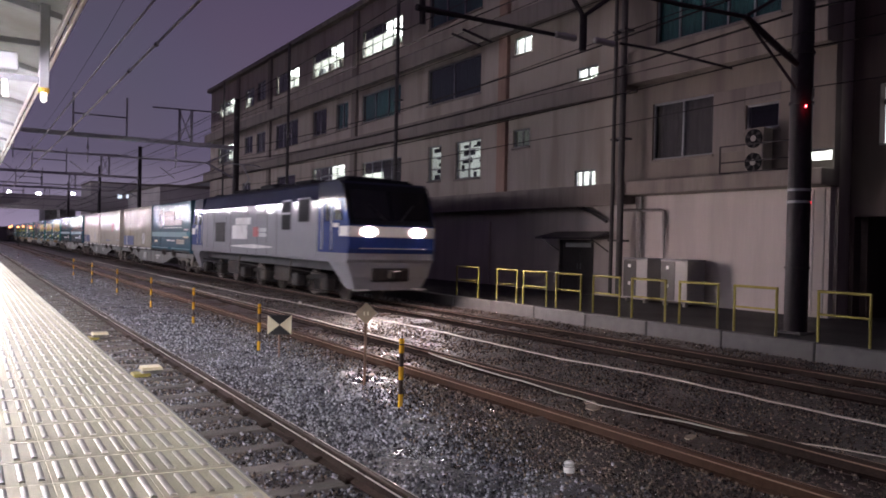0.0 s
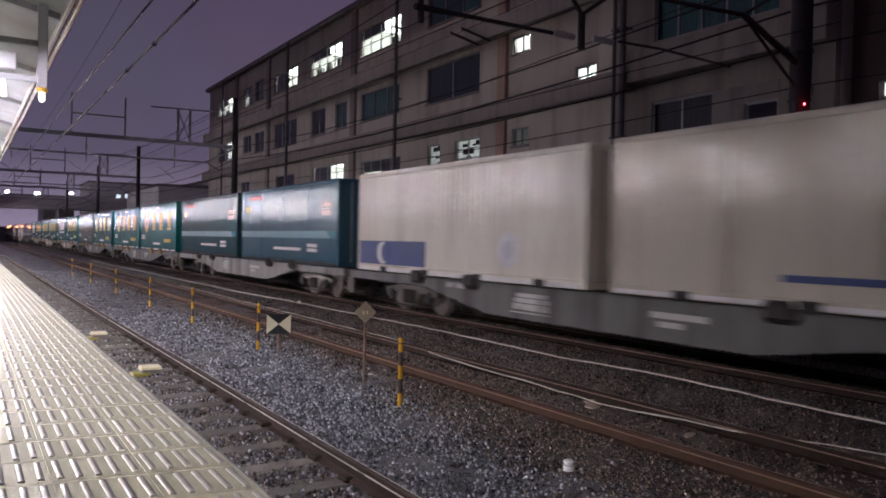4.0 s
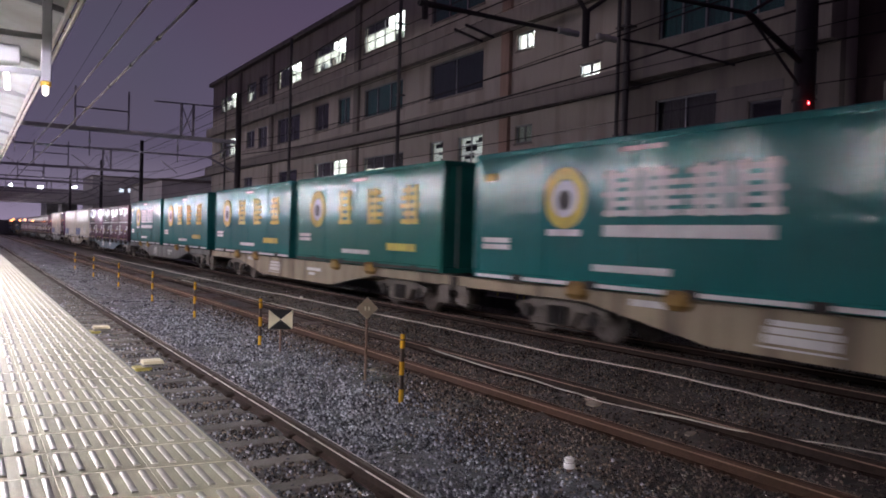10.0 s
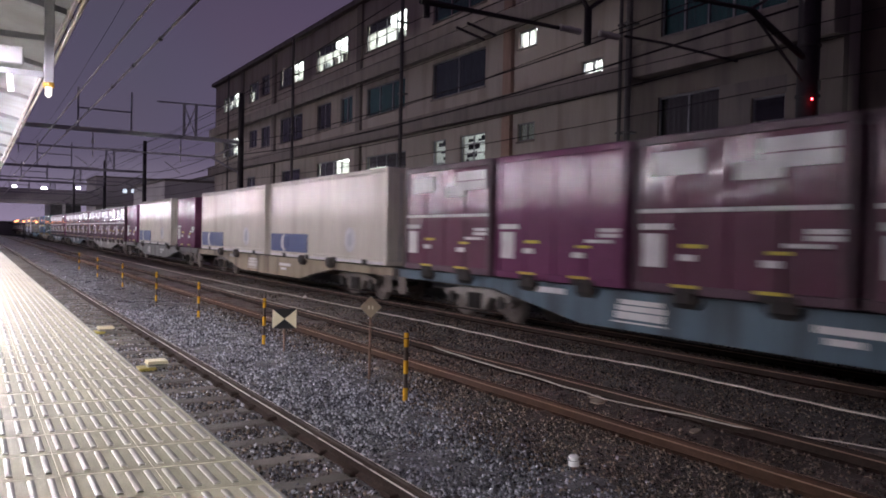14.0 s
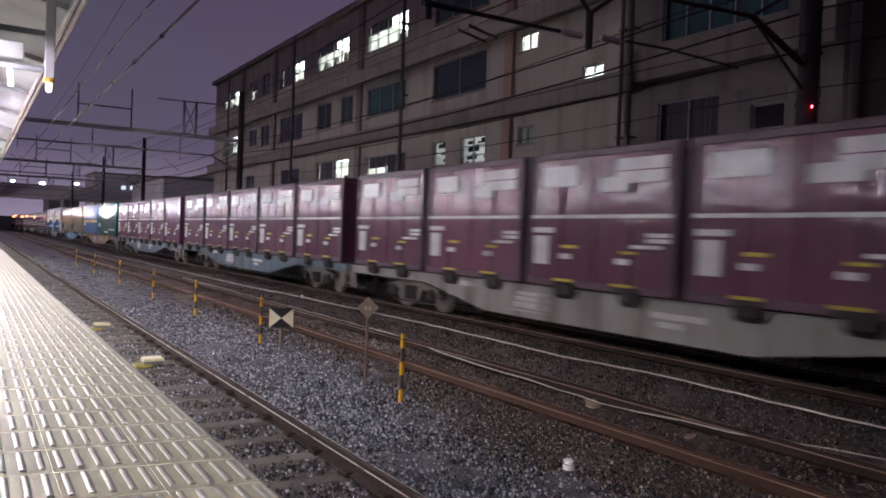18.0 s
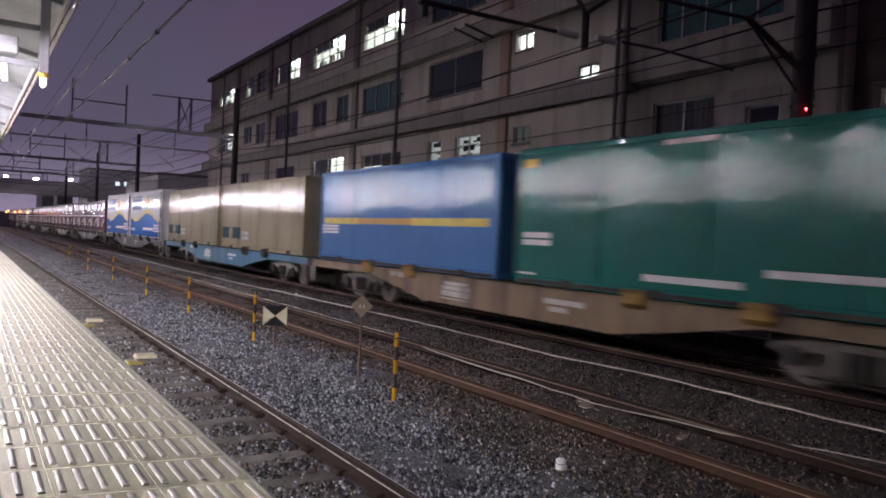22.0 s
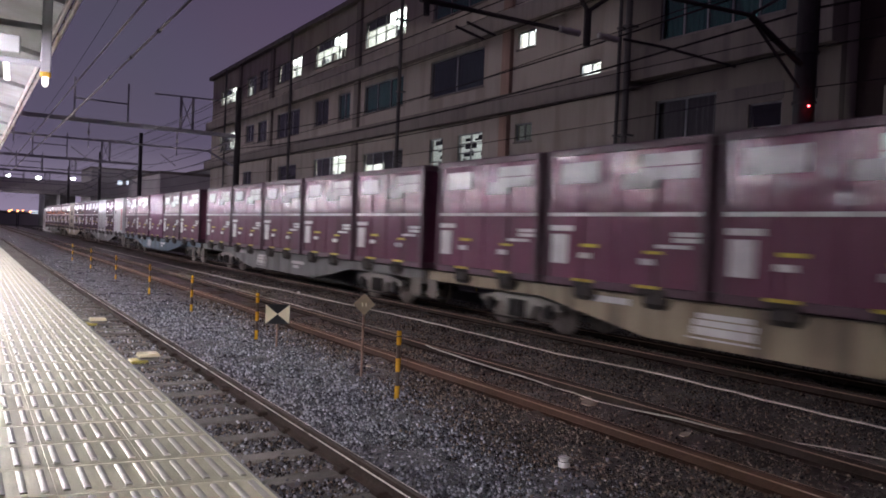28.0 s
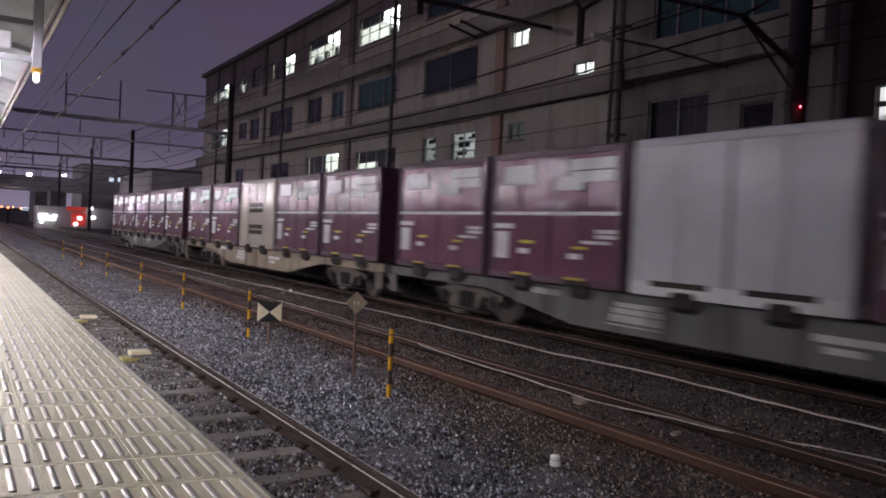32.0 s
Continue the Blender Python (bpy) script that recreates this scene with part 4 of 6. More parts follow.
def wagon(i, sill, bog="bogie", locks=()):
    y = LEAD + (i - 1) * PITCH
    w = rolling("container_wagon", WAGON_LABEL[sill], "wagon", y, 0.0, "wagons of the freight train")
    plate = "mark" if "blue" in sill or "beige" in sill else "plate_grime"
    lock = "lock_yellow" if i in (4, 5, 6, 7, 8, 15) else "under"
    part("side_sill", shared("side_sill", side_sill, sill), "", w)
    part("side_sill", shared("far_sill", far_sill, sill), "", w)
    part("underframe", shared("underframe", deck_mesh, "under"), "", w, "grimy dark underframe")
    for k in (2.38, 16.55):
        bogie(w, k, y, bog)
    for a in (-0.72, 19.90):
        part("coupler", shared("coupler", lambda: Mesh().soft(-0.14, 0.14, 0.0, 0.30, 0.74, 1.0, 0.04), "under"), "", w, at=(0, a, 0))
    for a in (-0.34, 19.32):
        part("step_plate", shared("step_plate", lambda: Mesh().soft(-1.21, -1.17, 0.0, 0.42, 0.36, 0.78, 0.01).soft(-1.2, -0.9, 0.0, 0.42, 0.34, 0.37, 0.008), "bogie"), "", w, "dusty step plate at the wagon end", at=(0, a, 0))
    for key, y0, y1, z0, z1 in SILL_PLATES:
        part("data_plate", shared(key, lambda: Mesh().box(-1.168, -1.162, y0, y1, z0, z1), plate), "", w, "white data lettering on the sill")
    part("brake_cylinder", shared("brake_cylinder", lambda: Mesh().tube([(-0.55, 0, 0.52), (-0.55, 0.75, 0.52)], 0.17, 12), "under"), "", w, at=(0, 8.4, 0))
    part("air_tank", shared("air_tank", lambda: Mesh().tube([(-0.6, 0, 0.5), (-0.6, 0.2, 0.5), (-0.6, 1.3, 0.5), (-0.6, 1.5, 0.5)], [0.08, 0.19, 0.19, 0.08], 12), "under"), "", w, at=(0, 11.0, 0))
    for p in locks:
        part("container_lock", shared("container_lock", lambda: Mesh().soft(-1.29, -1.0, -0.27, 0.27, 0.80, 1.15, 0.09), lock), "", w, at=(0, p, 0))
    return w


SILL_PLATES = (("plate_low", 10.90, 11.98, 0.51, 0.63), ("plate_mid", 10.88, 11.94, 0.65, 0.74), ("plate_top", 10.95, 11.88, 0.76, 0.84), ("plate_rule", 10.88, 12.05, 0.44, 0.468),
               ("plate_wide", 7.25, 8.35, 0.68, 0.78), ("plate_small", 7.7, 8.2, 0.54, 0.63), ("plate_end", 13.3, 14.5, 0.80, 0.91))
WAGON_LABEL = {
    "sill_blue": "container flat wagon with a faded light blue side sill", "sill_strong_blue": "container flat wagon with a blue side sill",
    "sill_grey": "container flat wagon with a dusty grey side sill", "sill_white": "container flat wagon with an off-white side sill",
    "sill_beige": "container flat wagon with a sand-coloured side sill", "sill_brown": "container flat wagon with a rust-brown side sill"}


# -- twelve-foot containers
S_LEN, S_W, S_H = 3.715, 1.225, 2.50


def small_body():
    m = Mesh().box(-S_W + 0.05, S_W - 0.05, 0.05, S_LEN - 0.05, 0.10, S_H - 0.06)
    for s in (-1, 1):
        prof = []
        for k in range(4):
            y = 0.12 + k * 0.87
            prof += [(s * (S_W - 0.052), y), (s * (S_W - 0.022), y + 0.03), (s * (S_W - 0.022), y + 0.82), (s * (S_W - 0.052), y + 0.85)]
        q = len(m.v)
        m.v += [(x, y, z) for x, y in prof for z in (0.14, S_H - 0.12)]
        m.f += [(q + 2 * j, q + 2 * j + 2, q + 2 * j + 3, q + 2 * j + 1) for j in range(len(prof) - 1)]
    return m


def small_frame():
    m = Mesh()
    for sx in (-S_W, S_W - 0.11):
        for sy in (0.0, S_LEN - 0.11):
            m.soft(sx, sx + 0.11, sy, sy + 0.11, 0.0, S_H, 0.012)
        m.soft(sx, sx + 0.11, 0.11, S_LEN - 0.11, S_H - 0.13, S_H - 0.005, 0.012)
        m.soft(sx, sx + 0.11, 0.11, S_LEN - 0.11, 0.0, 0.14, 0.012)
    for sy in (0.0, S_LEN - 0.11):
        m.soft(-S_W + 0.11, S_W - 0.11, sy, sy + 0.11, S_H - 0.13, S_H - 0.004, 0.012)
        m.soft(-S_W + 0.11, S_W - 0.11, sy, sy + 0.11, 0.0, 0.14, 0.012)
    return m


def bars(y0, y1, z0, z1, n=1, gap=0.35, x=-S_W, proud=0.018):
    """Flat printed bars on the near side, n rows."""
    m = Mesh()
    h = (z1 - z0) / (n + (n - 1) * gap)
    for k in range(n):
        m.box(x - 0.003, x + proud, y0, y1, z0 + k * h * (1 + gap), z0 + k * h * (1 + gap) + h)
    return m


def pieces(m):
    """The separate bars of a mesh that is made of eight-cornered blocks."""
    out = []
    if len(m.v) % 8 or len(m.f) * 8 != len(m.v) * 6:
        return [m]
    for k in range(0, len(m.v), 8):
        b = Mesh()
        b.v, b.f = m.v[k:k + 8], [tuple(i - k for i in q) for q in m.f[k // 8 * 6:k // 8 * 6 + 6]]
        out.append(b)
    return out


def marks_on(c, name, key, make, mat, label=""):
    """Printed bars, each a part of its own; the meshes are shared under the key."""
    if (key, mat) not in _shared:
        _shared[key, mat] = [b.data(name, mat) for b in pieces(make())]
    for me in _shared[key, mat]:
        part(name, me, "", c, label)


def small_container(y, paint, style, group="small containers on the freight train"):
    labels = {"maroon": "worn maroon steel freight container with a white waist stripe", "purple": "plain purple steel freight container with yellow fork pockets",
              "white": "white freight container with red lettering on its side", "pale": "pale grey two-door freight container", "cream_white": "cream freight container with dark lettering",
              "pale_end": "pale freight container"}
    c = rolling("freight_container", labels[style], "container", y, DECK, group)
    part("body", shared("small_body", small_body, paint), "", c)
    # maroon frames and the roofs use a darker maroon than the body
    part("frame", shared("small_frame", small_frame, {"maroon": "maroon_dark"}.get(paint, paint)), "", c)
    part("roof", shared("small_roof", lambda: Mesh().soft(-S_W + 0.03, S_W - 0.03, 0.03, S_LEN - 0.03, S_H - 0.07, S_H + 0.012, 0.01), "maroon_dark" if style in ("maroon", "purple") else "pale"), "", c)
    for p in (0.95, 2.45):
        part("fork_pocket", shared("fork_pocket", lambda: Mesh().soft(-S_W - 0.004, -S_W + 0.02, 0.0, 0.52, -0.01, 0.10, 0.01), "under"), "", c, at=(0, p - 0.1, 0))
        if style in ("maroon", "purple"):
            part("pocket_edge", shared("pocket_edge", lambda: Mesh().box(-S_W - 0.006, -S_W, 0.0, 0.50, 0.10, 0.15), "yellow_mark"), "", c, "yellow edge of the fork pocket", at=(0, p - 0.07, 0))
    if style == "maroon":
        marks_on(c, "waist_stripe", "waist_stripe", lambda: bars(0.12, S_LEN - 0.12, 1.27, 1.335), "mark", "white waist stripe")
    if style in ("maroon", "purple"):
        marks_on(c, "lettering", "lettering_low", lambda: bars(0.14, 0.62, 0.86, 1.02, 2), "mark", "white lettering")
        marks_on(c, "lettering", "lettering_mid", lambda: bars(0.30, 0.95, 0.76, 0.82), "mark")
        marks_on(c, "lettering", "lettering_band", lambda: bars(2.30, 2.70, 0.72, 0.78).add(*_pair(bars(0.85, 1.2, 0.66, 0.71))), "yellow_mark", "small yellow lettering")
        marks_on(c, "data_panel", "data_panel", lambda: bars(3.08, 3.50, 0.40, 0.94).add(*_pair(bars(2.95, 3.55, 1.0, 1.10))), "mark", "white data panel")
        marks_on(c, "lettering", "lettering_small", lambda: bars(2.45, 2.75, 0.52, 0.62).add(*_pair(bars(1.0, 1.3, 0.48, 0.58))), "mark")
    if style == "maroon":
        marks_on(c, "company_mark", "company_mark", lambda: bars(0.25, 1.35, 1.86, 2.28, 2, 0.12).add(*_pair(bars(1.0, 1.75, 1.72, 1.98))), "mark", "broad white mark")
        marks_on(c, "number_mark", "number_mark", lambda: bars(2.35, 3.30, 1.86, 2.24), "mark", "white number panel")
    if style == "white":
        marks_on(c, "lettering", "side_letters_1" + style + str(0), lambda: bars(0.52, 0.80, 0.20, 1.75, 3, 0.06), "red_mark", "red upright lettering")
        marks_on(c, "lettering", "side_letters_2" + style + str(0), lambda: bars(2.9, 3.3, 1.35, 1.65), "under", "dark mark")
    if style == "pale":
        part("door_gap", Mesh().box(-S_W - 0.004, -S_W + 0.02, 1.80, 1.90, 0.14, S_H - 0.13), "steel", c)
        part("sill_bar", Mesh().box(-S_W - 0.012, -S_W, 0.1, S_LEN - 0.1, 0.0, 0.22), "white", c, "white bottom rail")
        for q in (0.45, 2.15):
            part("slot", Mesh().box(-S_W - 0.016, -S_W - 0.011, q, q + 1.1, 0.15, 0.24), "under", c, "dark slot")
    if style == "cream_white":
        for q in (0.5, 1.3):
            marks_on(c, "lettering", "side_letters_3" + style + str(q), lambda: bars(1.2, 2.6, q, q + 0.35, 2), "under", "dark lettering")
    return c


def _pair(m):
    return m.v, m.f


# -- thirty-one-foot containers
L_LEN, L_H = 9.25, 2.62


def long_shell(ribbed):
    m = Mesh().box(-S_W + 0.04, S_W - 0.04, 0.04, L_LEN - 0.04, 0.12, L_H - 0.05)
    for s in (-1, 1):
        a, b = (S_W - 0.045, S_W - 0.012) if s > 0 else (-S_W + 0.012, -S_W + 0.045)
        if ribbed:
            n, out, back = 44, (b if s > 0 else a), (a if s > 0 else b)
            p = (L_LEN - 0.32) / n
            prof = []
            for k in range(n):
                y = 0.16 + k * p
                prof += [(back, y), (out, y + 0.03), (out, y + p - 0.06), (back, y + p - 0.03)]
            q = len(m.v)
            m.v += [(x, y, z) for x, y in prof for z in (0.2, L_H - 0.16)]
            m.f += [(q + 2 * j, q + 2 * j + 2, q + 2 * j + 3, q + 2 * j + 1) for j in range(len(prof) - 1)]
        else:
            out, back, prof = (b if s > 0 else a), (a if s > 0 else b), []
            for k in range(4):
                y = 0.12 + k * 2.2525
                prof += [(back, y), (out, y + 0.02), (out, y + 2.232), (back, y + 2.252)]
            q = len(m.v)
            m.v += [(x, y, z) for x, y in prof for z in (0.15, L_H - 0.10)]
            m.f += [(q + 2 * j, q + 2 * j + 2, q + 2 * j + 3, q + 2 * j + 1) for j in range(len(prof) - 1)]
    return m


def long_frame():
    m = Mesh()
    for sx in (-S_W, S_W - 0.10):
        for sy in (0.0, L_LEN - 0.10):
            m.soft(sx, sx + 0.10, sy, sy + 0.10, 0.0, L_H, 0.012)
        m.soft(sx, sx + 0.10, 0.10, L_LEN - 0.10, L_H - 0.10, L_H, 0.012)
        m.soft(sx, sx + 0.10, 0.10, L_LEN - 0.10, 0.0, 0.15, 0.012)
    for sy in (0.0, L_LEN - 0.10):
        m.soft(-S_W + 0.10, S_W - 0.10, sy, sy + 0.10, L_H - 0.10, L_H, 0.012)
        m.soft(-S_W + 0.10, S_W - 0.10, sy, sy + 0.10, 0.0, 0.14, 0.012)
    return m


def end_door(k):
    a, b = (0.02, 1.08) if k > 0 else (-1.08, -0.02)
    return Mesh().soft(a, b, 0.015, 0.05, 0.16, L_H - 0.13, 0.01)


def lock_bar():
    return Mesh().tube([(0, 0.005, 0.12), (0, 0.005, L_H - 0.1)], 0.018, 6)


def disc(y, z, r, x=-S_W, inner=0.0, n=28):
    """A flat ring or disc on the near side."""
    m = Mesh()
    if inner <= 0:
        return m.prism([(y + r * math.cos(math.tau * k / n), z + r * math.sin(math.tau * k / n)) for k in range(n)], x - 0.004, x + 0.015)
    for k in range(n):
        a = math.tau * k / n
        m.v += [(s, y + q * math.cos(a), z + q * math.sin(a)) for s, q in ((x - 0.004, inner), (x - 0.004, r), (x + 0.015, r), (x + 0.015, inner))]
    for k in range(n):
        j = (k + 1) % n
        m.f += [(4 * k + e, 4 * k + (e + 1) % 4, 4 * j + (e + 1) % 4, 4 * j + e) for e in range(4)]
    return m


def block_letter(y, z, w, h, style=0, x=-S_W):
    """Dense strokes the size of one large painted letter."""
    m = Mesh()
    for k, f in enumerate(((0.98, 0.80, 1.0, 0.72, 0.9), (0.8, 1.0, 0.85, 1.0, 0.6), (1.0, 0.7, 1.0, 0.9, 0.75))[style % 3]):
        m.box(x - 0.003, x + 0.015, y - w * f / 2, y + w * f / 2, z + h * k / 5 + 0.015, z + h * (k + 0.68) / 5)
    for k, o in enumerate(((-0.30, 0.30), (0.0, 0.38), (-0.34, 0.1))[style % 3]):
        m.box(x - 0.0045 - 0.0005 * k, x + 0.014, y + w * (o - 0.09), y + w * (o + 0.09), z, z + h)
    return m


def long_container(y, paint, label, marks, ribbed=False, roof=None):
    c = rolling("long_container", label, "container", y, DECK, "long containers on the freight train")
    part("shell", shared("long_shell_ribbed" if ribbed else "long_shell", lambda: long_shell(ribbed), paint), "", c)
    part("frame", shared("long_frame", long_frame, paint), "", c)
    part("roof", shared("long_roof", lambda: Mesh().soft(-S_W + 0.02, S_W - 0.02, 0.02, L_LEN - 0.02, L_H - 0.06, L_H + 0.014, 0.01), roof or paint), "", c)
    for k in (-1, 1):
        leaf = part("end_door", shared("end_door%d" % k, lambda k=k: end_door(k), paint), "", c)
        for x in (0.3, 0.8):
            part("lock_bar", shared("lock_bar", lock_bar, "steel"), "", leaf, at=(k * x, 0, 0))
    part("floor_edge", shared("floor_edge", lambda: Mesh().box(-S_W - 0.006, -S_W, 0.12, L_LEN - 0.12, 0.02, 0.09), "mark" if paint in ("beige", "grey_white", "green", "cream_white") else "tan" if paint == "tan" else "under"), "", c)
    for p in (1.3, 3.4, 5.6, 7.7):
        part("fork_pocket", shared("long_pocket", lambda: Mesh().soft(-S_W - 0.008, -S_W + 0.03, -0.18, 0.18, -0.02, 0.13, 0.01), "under"), "", c, at=(0, p, 0))
    for name, mat, mesh, lab in marks:
        if name in ("lettering", "panel_mark", "stripe", "badge"):
            marks_on(c, name, name + str(id(mesh)), lambda mesh=mesh: mesh, mat, lab)
            continue
        part(name, shared(name + str(id(mesh)), lambda: mesh, mat), "", c, lab)
    return c


_marks = {}


def green_marks(chars, shift=0.0):
    key = ("green", chars, shift)
    if key not in _marks:
        e = L_LEN - (2.92 - shift if chars == "white" else 1.80)
        out = [("round_emblem", "yellow_mark", disc(e, 1.62, 0.57, inner=0.35), "yellow round emblem"),
               ("emblem_face", "mark", disc(e, 1.60, 0.345), "pale centre of the emblem"),
               ("emblem_core", "under", disc(e, 1.58, 0.19, -S_W - 0.004), "dark figure of the emblem"),
               ("lettering", "mark", bars(L_LEN - 1.25, L_LEN - 0.35, 0.62, 0.86, 2), "white lettering"),
               ("lettering", "mark", bars(3.8, 5.55, 0.31, 0.43), "white lettering along the foot"),
               ("top_plate", "mark", bars(4.0, 4.9, 2.36, 2.44), "pale plate")]
        if chars == "yellow":
            for k in range(3):
                out.append(("emblem_letter", "yellow_mark", block_letter(L_LEN - 3.85 - k * 1.92, 1.14, 0.86, 0.98, k), "large yellow letter shape"))
            out.append(("lettering", "yellow_mark", bars(1.25, 2.75, 0.46, 0.65), "yellow lettering"))
        elif chars == "white":
            for k in range(4):
                out.append(("emblem_letter", "mark", block_letter(L_LEN - 4.37 + shift - k * 0.86, 1.26, 0.84, 0.80, k), "large white letter shape"))
            out.append(("lettering", "mark", bars(L_LEN - 7.25 + shift, L_LEN - 3.95 + shift, 0.92, 1.12), "white lettering"))
            out.append(("lettering", "mark", bars(L_LEN - 3.35 + shift, L_LEN - 2.45 + shift, 0.92, 1.04), "white lettering"))
            out.append(("corner_plate", "yellow_mark", bars(L_LEN - 0.75, L_LEN - 0.40, 2.05, 2.20), "small yellow plate"))
        _marks[key] = out
    return _marks[key]


def corner_mark(mat="navy_mark"):
    if "corner" not in _marks:
        _marks["corner"] = [("corner_mark", mat, bars(L_LEN - 3.65, L_LEN - 0.14, 0.18, 0.80), "blue corner field"),
                            ("moon", "mark", disc(L_LEN - 1.50, 0.49, 0.29, -S_W - 0.004), "pale moon disc"), ("moon_shade", mat, disc(L_LEN - 1.68, 0.51, 0.25, -S_W - 0.008), "blue disc that cuts the moon to a crescent"),
                            ("round_mark", "mark", disc(2.3, 0.66, 0.36), "round pale mark"), ("round_core", "pale", disc(2.3, 0.66, 0.20, -S_W - 0.004), "grey centre of the round mark")]
    return _marks["corner"]


tan_marks = [("corner_mark", "dark_teal", bars(L_LEN - 2.6, L_LEN - 0.25, 0.40, 0.85), "dark blue corner field"), ("moon", "tan", disc(L_LEN - 1.4, 0.62, 0.24, -S_W - 0.004), "tan moon disc"),
             ("lettering", "plate_grime", bars(5.6, 6.4, 0.38, 0.70, 2), "faint lettering")]
GREEN = "glossy teal-green thirty-one foot container with a round emblem"


def load_long(i, front, rear):
    y = LEAD + (i - 1) * PITCH
    for off, spec in ((0.12, front), (9.50, rear)) if i == 1 else ((0.0, front), (10.03 if i == 8 else 9.83, rear)):
        long_container(y + off, *spec)


def load_small(i, kinds, shift=0.0):
    y = LEAD + (i - 1) * PITCH + shift
    for k, s in enumerate(kinds):
        paint = {"m": "maroon", "p": "purple", "w": "white_box", "g": "pale", "c": "cream_white"}[s]
        style = {"m": "maroon", "p": "purple", "w": "white", "g": "pale", "c": "cream_white"}[s]
        small_container(y + 3.92 * k, paint, style)


blue_marks = [("panel_mark", "pale", bars(3.45, 5.9, 1.40, 2.18, 3, 0.12), "pale lettering panel"), ("panel_mark", "pale", bars(1.9, 3.40, 1.40, 1.70, 1), "pale lettering panel"),
              ("round_mark", "pale", disc(6.75, 1.80, 0.52, inner=0.30), "pale ring"), ("line_mark", "mark", bars(1.87, 5.97, 1.27, 1.305), "white rule below the lettering"),
              ("stripe", "bright_teal", bars(0.12, 9.13, 0.80, 1.06), "light blue waist stripe"), ("panel_mark", "cream_white", bars(1.3, 2.95, 0.43, 0.67, 2, 0.15), "cream lettering panel"),
              ("lettering", "cream", bars(0.5, 1.45, 0.75, 0.83, x=-S_W - 0.004), "cream lettering"), ("lettering", "mark", bars(0.6, 1.35, 1.14, 1.21), "white lettering"), ("lettering", "cream", bars(7.6, 8.3, 0.50, 0.60), "cream lettering"),
              ("lettering", "mark", bars(4.35, 5.2, 0.56, 0.65), "white lettering"), ("lettering", "mark", bars(3.35, 4.05, 0.56, 0.63), "white lettering"), ("floor_line", "bright_teal", bars(0.12, 9.13, 0.17, 0.21), "pale line above the floor")]
teal_marks = [("stripe", "bright_teal", bars(0.2, 9.2, 0.84, 1.07), "light teal waist stripe"), ("corner_plate", "yellow_mark", bars(8.35, 8.6, 1.78, 2.0), "small yellow plate"), ("lettering", "mark", bars(3.0, 5.5, 0.42, 0.52), "white lettering"),
              ("lettering", "mark", bars(0.6, 1.2, 1.55, 1.95, 2), "pale mark"), ("lettering", "red_mark", bars(6.9, 8.3, 2.25, 2.36), "reddish lettering"),
              ("lettering", "mark", bars(1.6, 2.4, 0.40, 0.66, 2), "white lettering")]
band_marks = [("stripe", "yellow_mark", bars(0.35, 3.6, 1.08, 1.26), "yellow waist stripe"), ("stripe", "gold", bars(3.6, 6.6, 1.09, 1.25), "worn dull yellow stripe"),
              ("stripe", "yellow_mark", bars(6.6, 8.9, 1.08, 1.26), "yellow waist stripe"), ("lettering", "mark", bars(7.9, 9.0, 0.80, 1.05, 3), "white lettering")]
red_marks = [("round_mark", "red_mark", disc(3.1, 1.42, 0.36, inner=0.2), "red round mark"), ("lettering", "red_mark", bars(2.75, 3.45, 1.38, 1.46, x=-S_W - 0.004), "red lettering"),
             ("lettering", "navy_mark", bars(4.4, 6.0, 0.36, 0.46), "dark lettering"), ("lettering", "pale", bars(0.3, 1.3, 0.42, 0.5), "pale lettering")]
plain_marks = [("corner_plate", "yellow_mark", bars(8.65, 9.05, 2.26, 2.42), "small yellow plate"), ("lettering", "mark", bars(4.56, 5.5, 2.44, 2.52), "white lettering"), ("lettering", "mark", bars(0.9, 3.61, 0.46, 0.57), "white lettering"), ("lettering", "mark", bars(4.0, 5.84, 0.26, 0.37), "white lettering"), ("lettering", "mark", bars(8.6, 9.12, 0.18, 0.22), "white lettering"),
               ("lettering", "mark", bars(8.2, 9.0, 0.75, 1.0, 2), "white lettering")]
faded_marks = [("lettering", "mark", bars(3.8, 5.4, 0.31, 0.41), "white lettering along the foot"), ("lettering", "plate_grime", bars(L_LEN - 1.25, L_LEN - 0.35, 0.62, 0.86, 2), "worn white lettering"),
               ("lettering", "tan", bars(1.3, 2.7, 0.48, 0.64), "faded yellow lettering"), ("top_plate", "plate_grime", bars(4.0, 4.9, 2.36, 2.44), "worn plate")]
load_long(1, ("teal_blue", "teal-blue thirty-one foot container with pale lettering panels", blue_marks),
          ("beige", "dull beige thirty-one foot container with a blue corner field", corner_mark(), True))
load_long(2, ("cream_white", "cream-white thirty-one foot container with a red round mark", red_marks),
          ("grey_white", "greyish white ribbed thirty-one foot container", corner_mark(), True))
load_long(3, ("teal_blue", "teal thirty-one foot container with a light stripe", teal_marks), ("dark_teal", "dark teal ribbed thirty-one foot container with a light stripe", teal_marks, True))
load_long(4, ("green", GREEN, green_marks("yellow")), ("green", GREEN, green_marks("yellow")))
load_long(5, ("green", GREEN, green_marks("yellow")), ("faded_green", "faded grey-green thirty-one foot container with worn sparse lettering", faded_marks))
load_long(6, ("green", GREEN, green_marks("yellow")), ("green", GREEN, green_marks("white")))
load_long(7, ("deep_green", "dull green thirty-one foot container with a round emblem", green_marks("yellow")), ("green", GREEN, green_marks("yellow")))
load_long(8, ("green", GREEN, green_marks("yellow")), ("green", GREEN, green_marks("white", 0.3)))
load_small(9, "mmmpm")
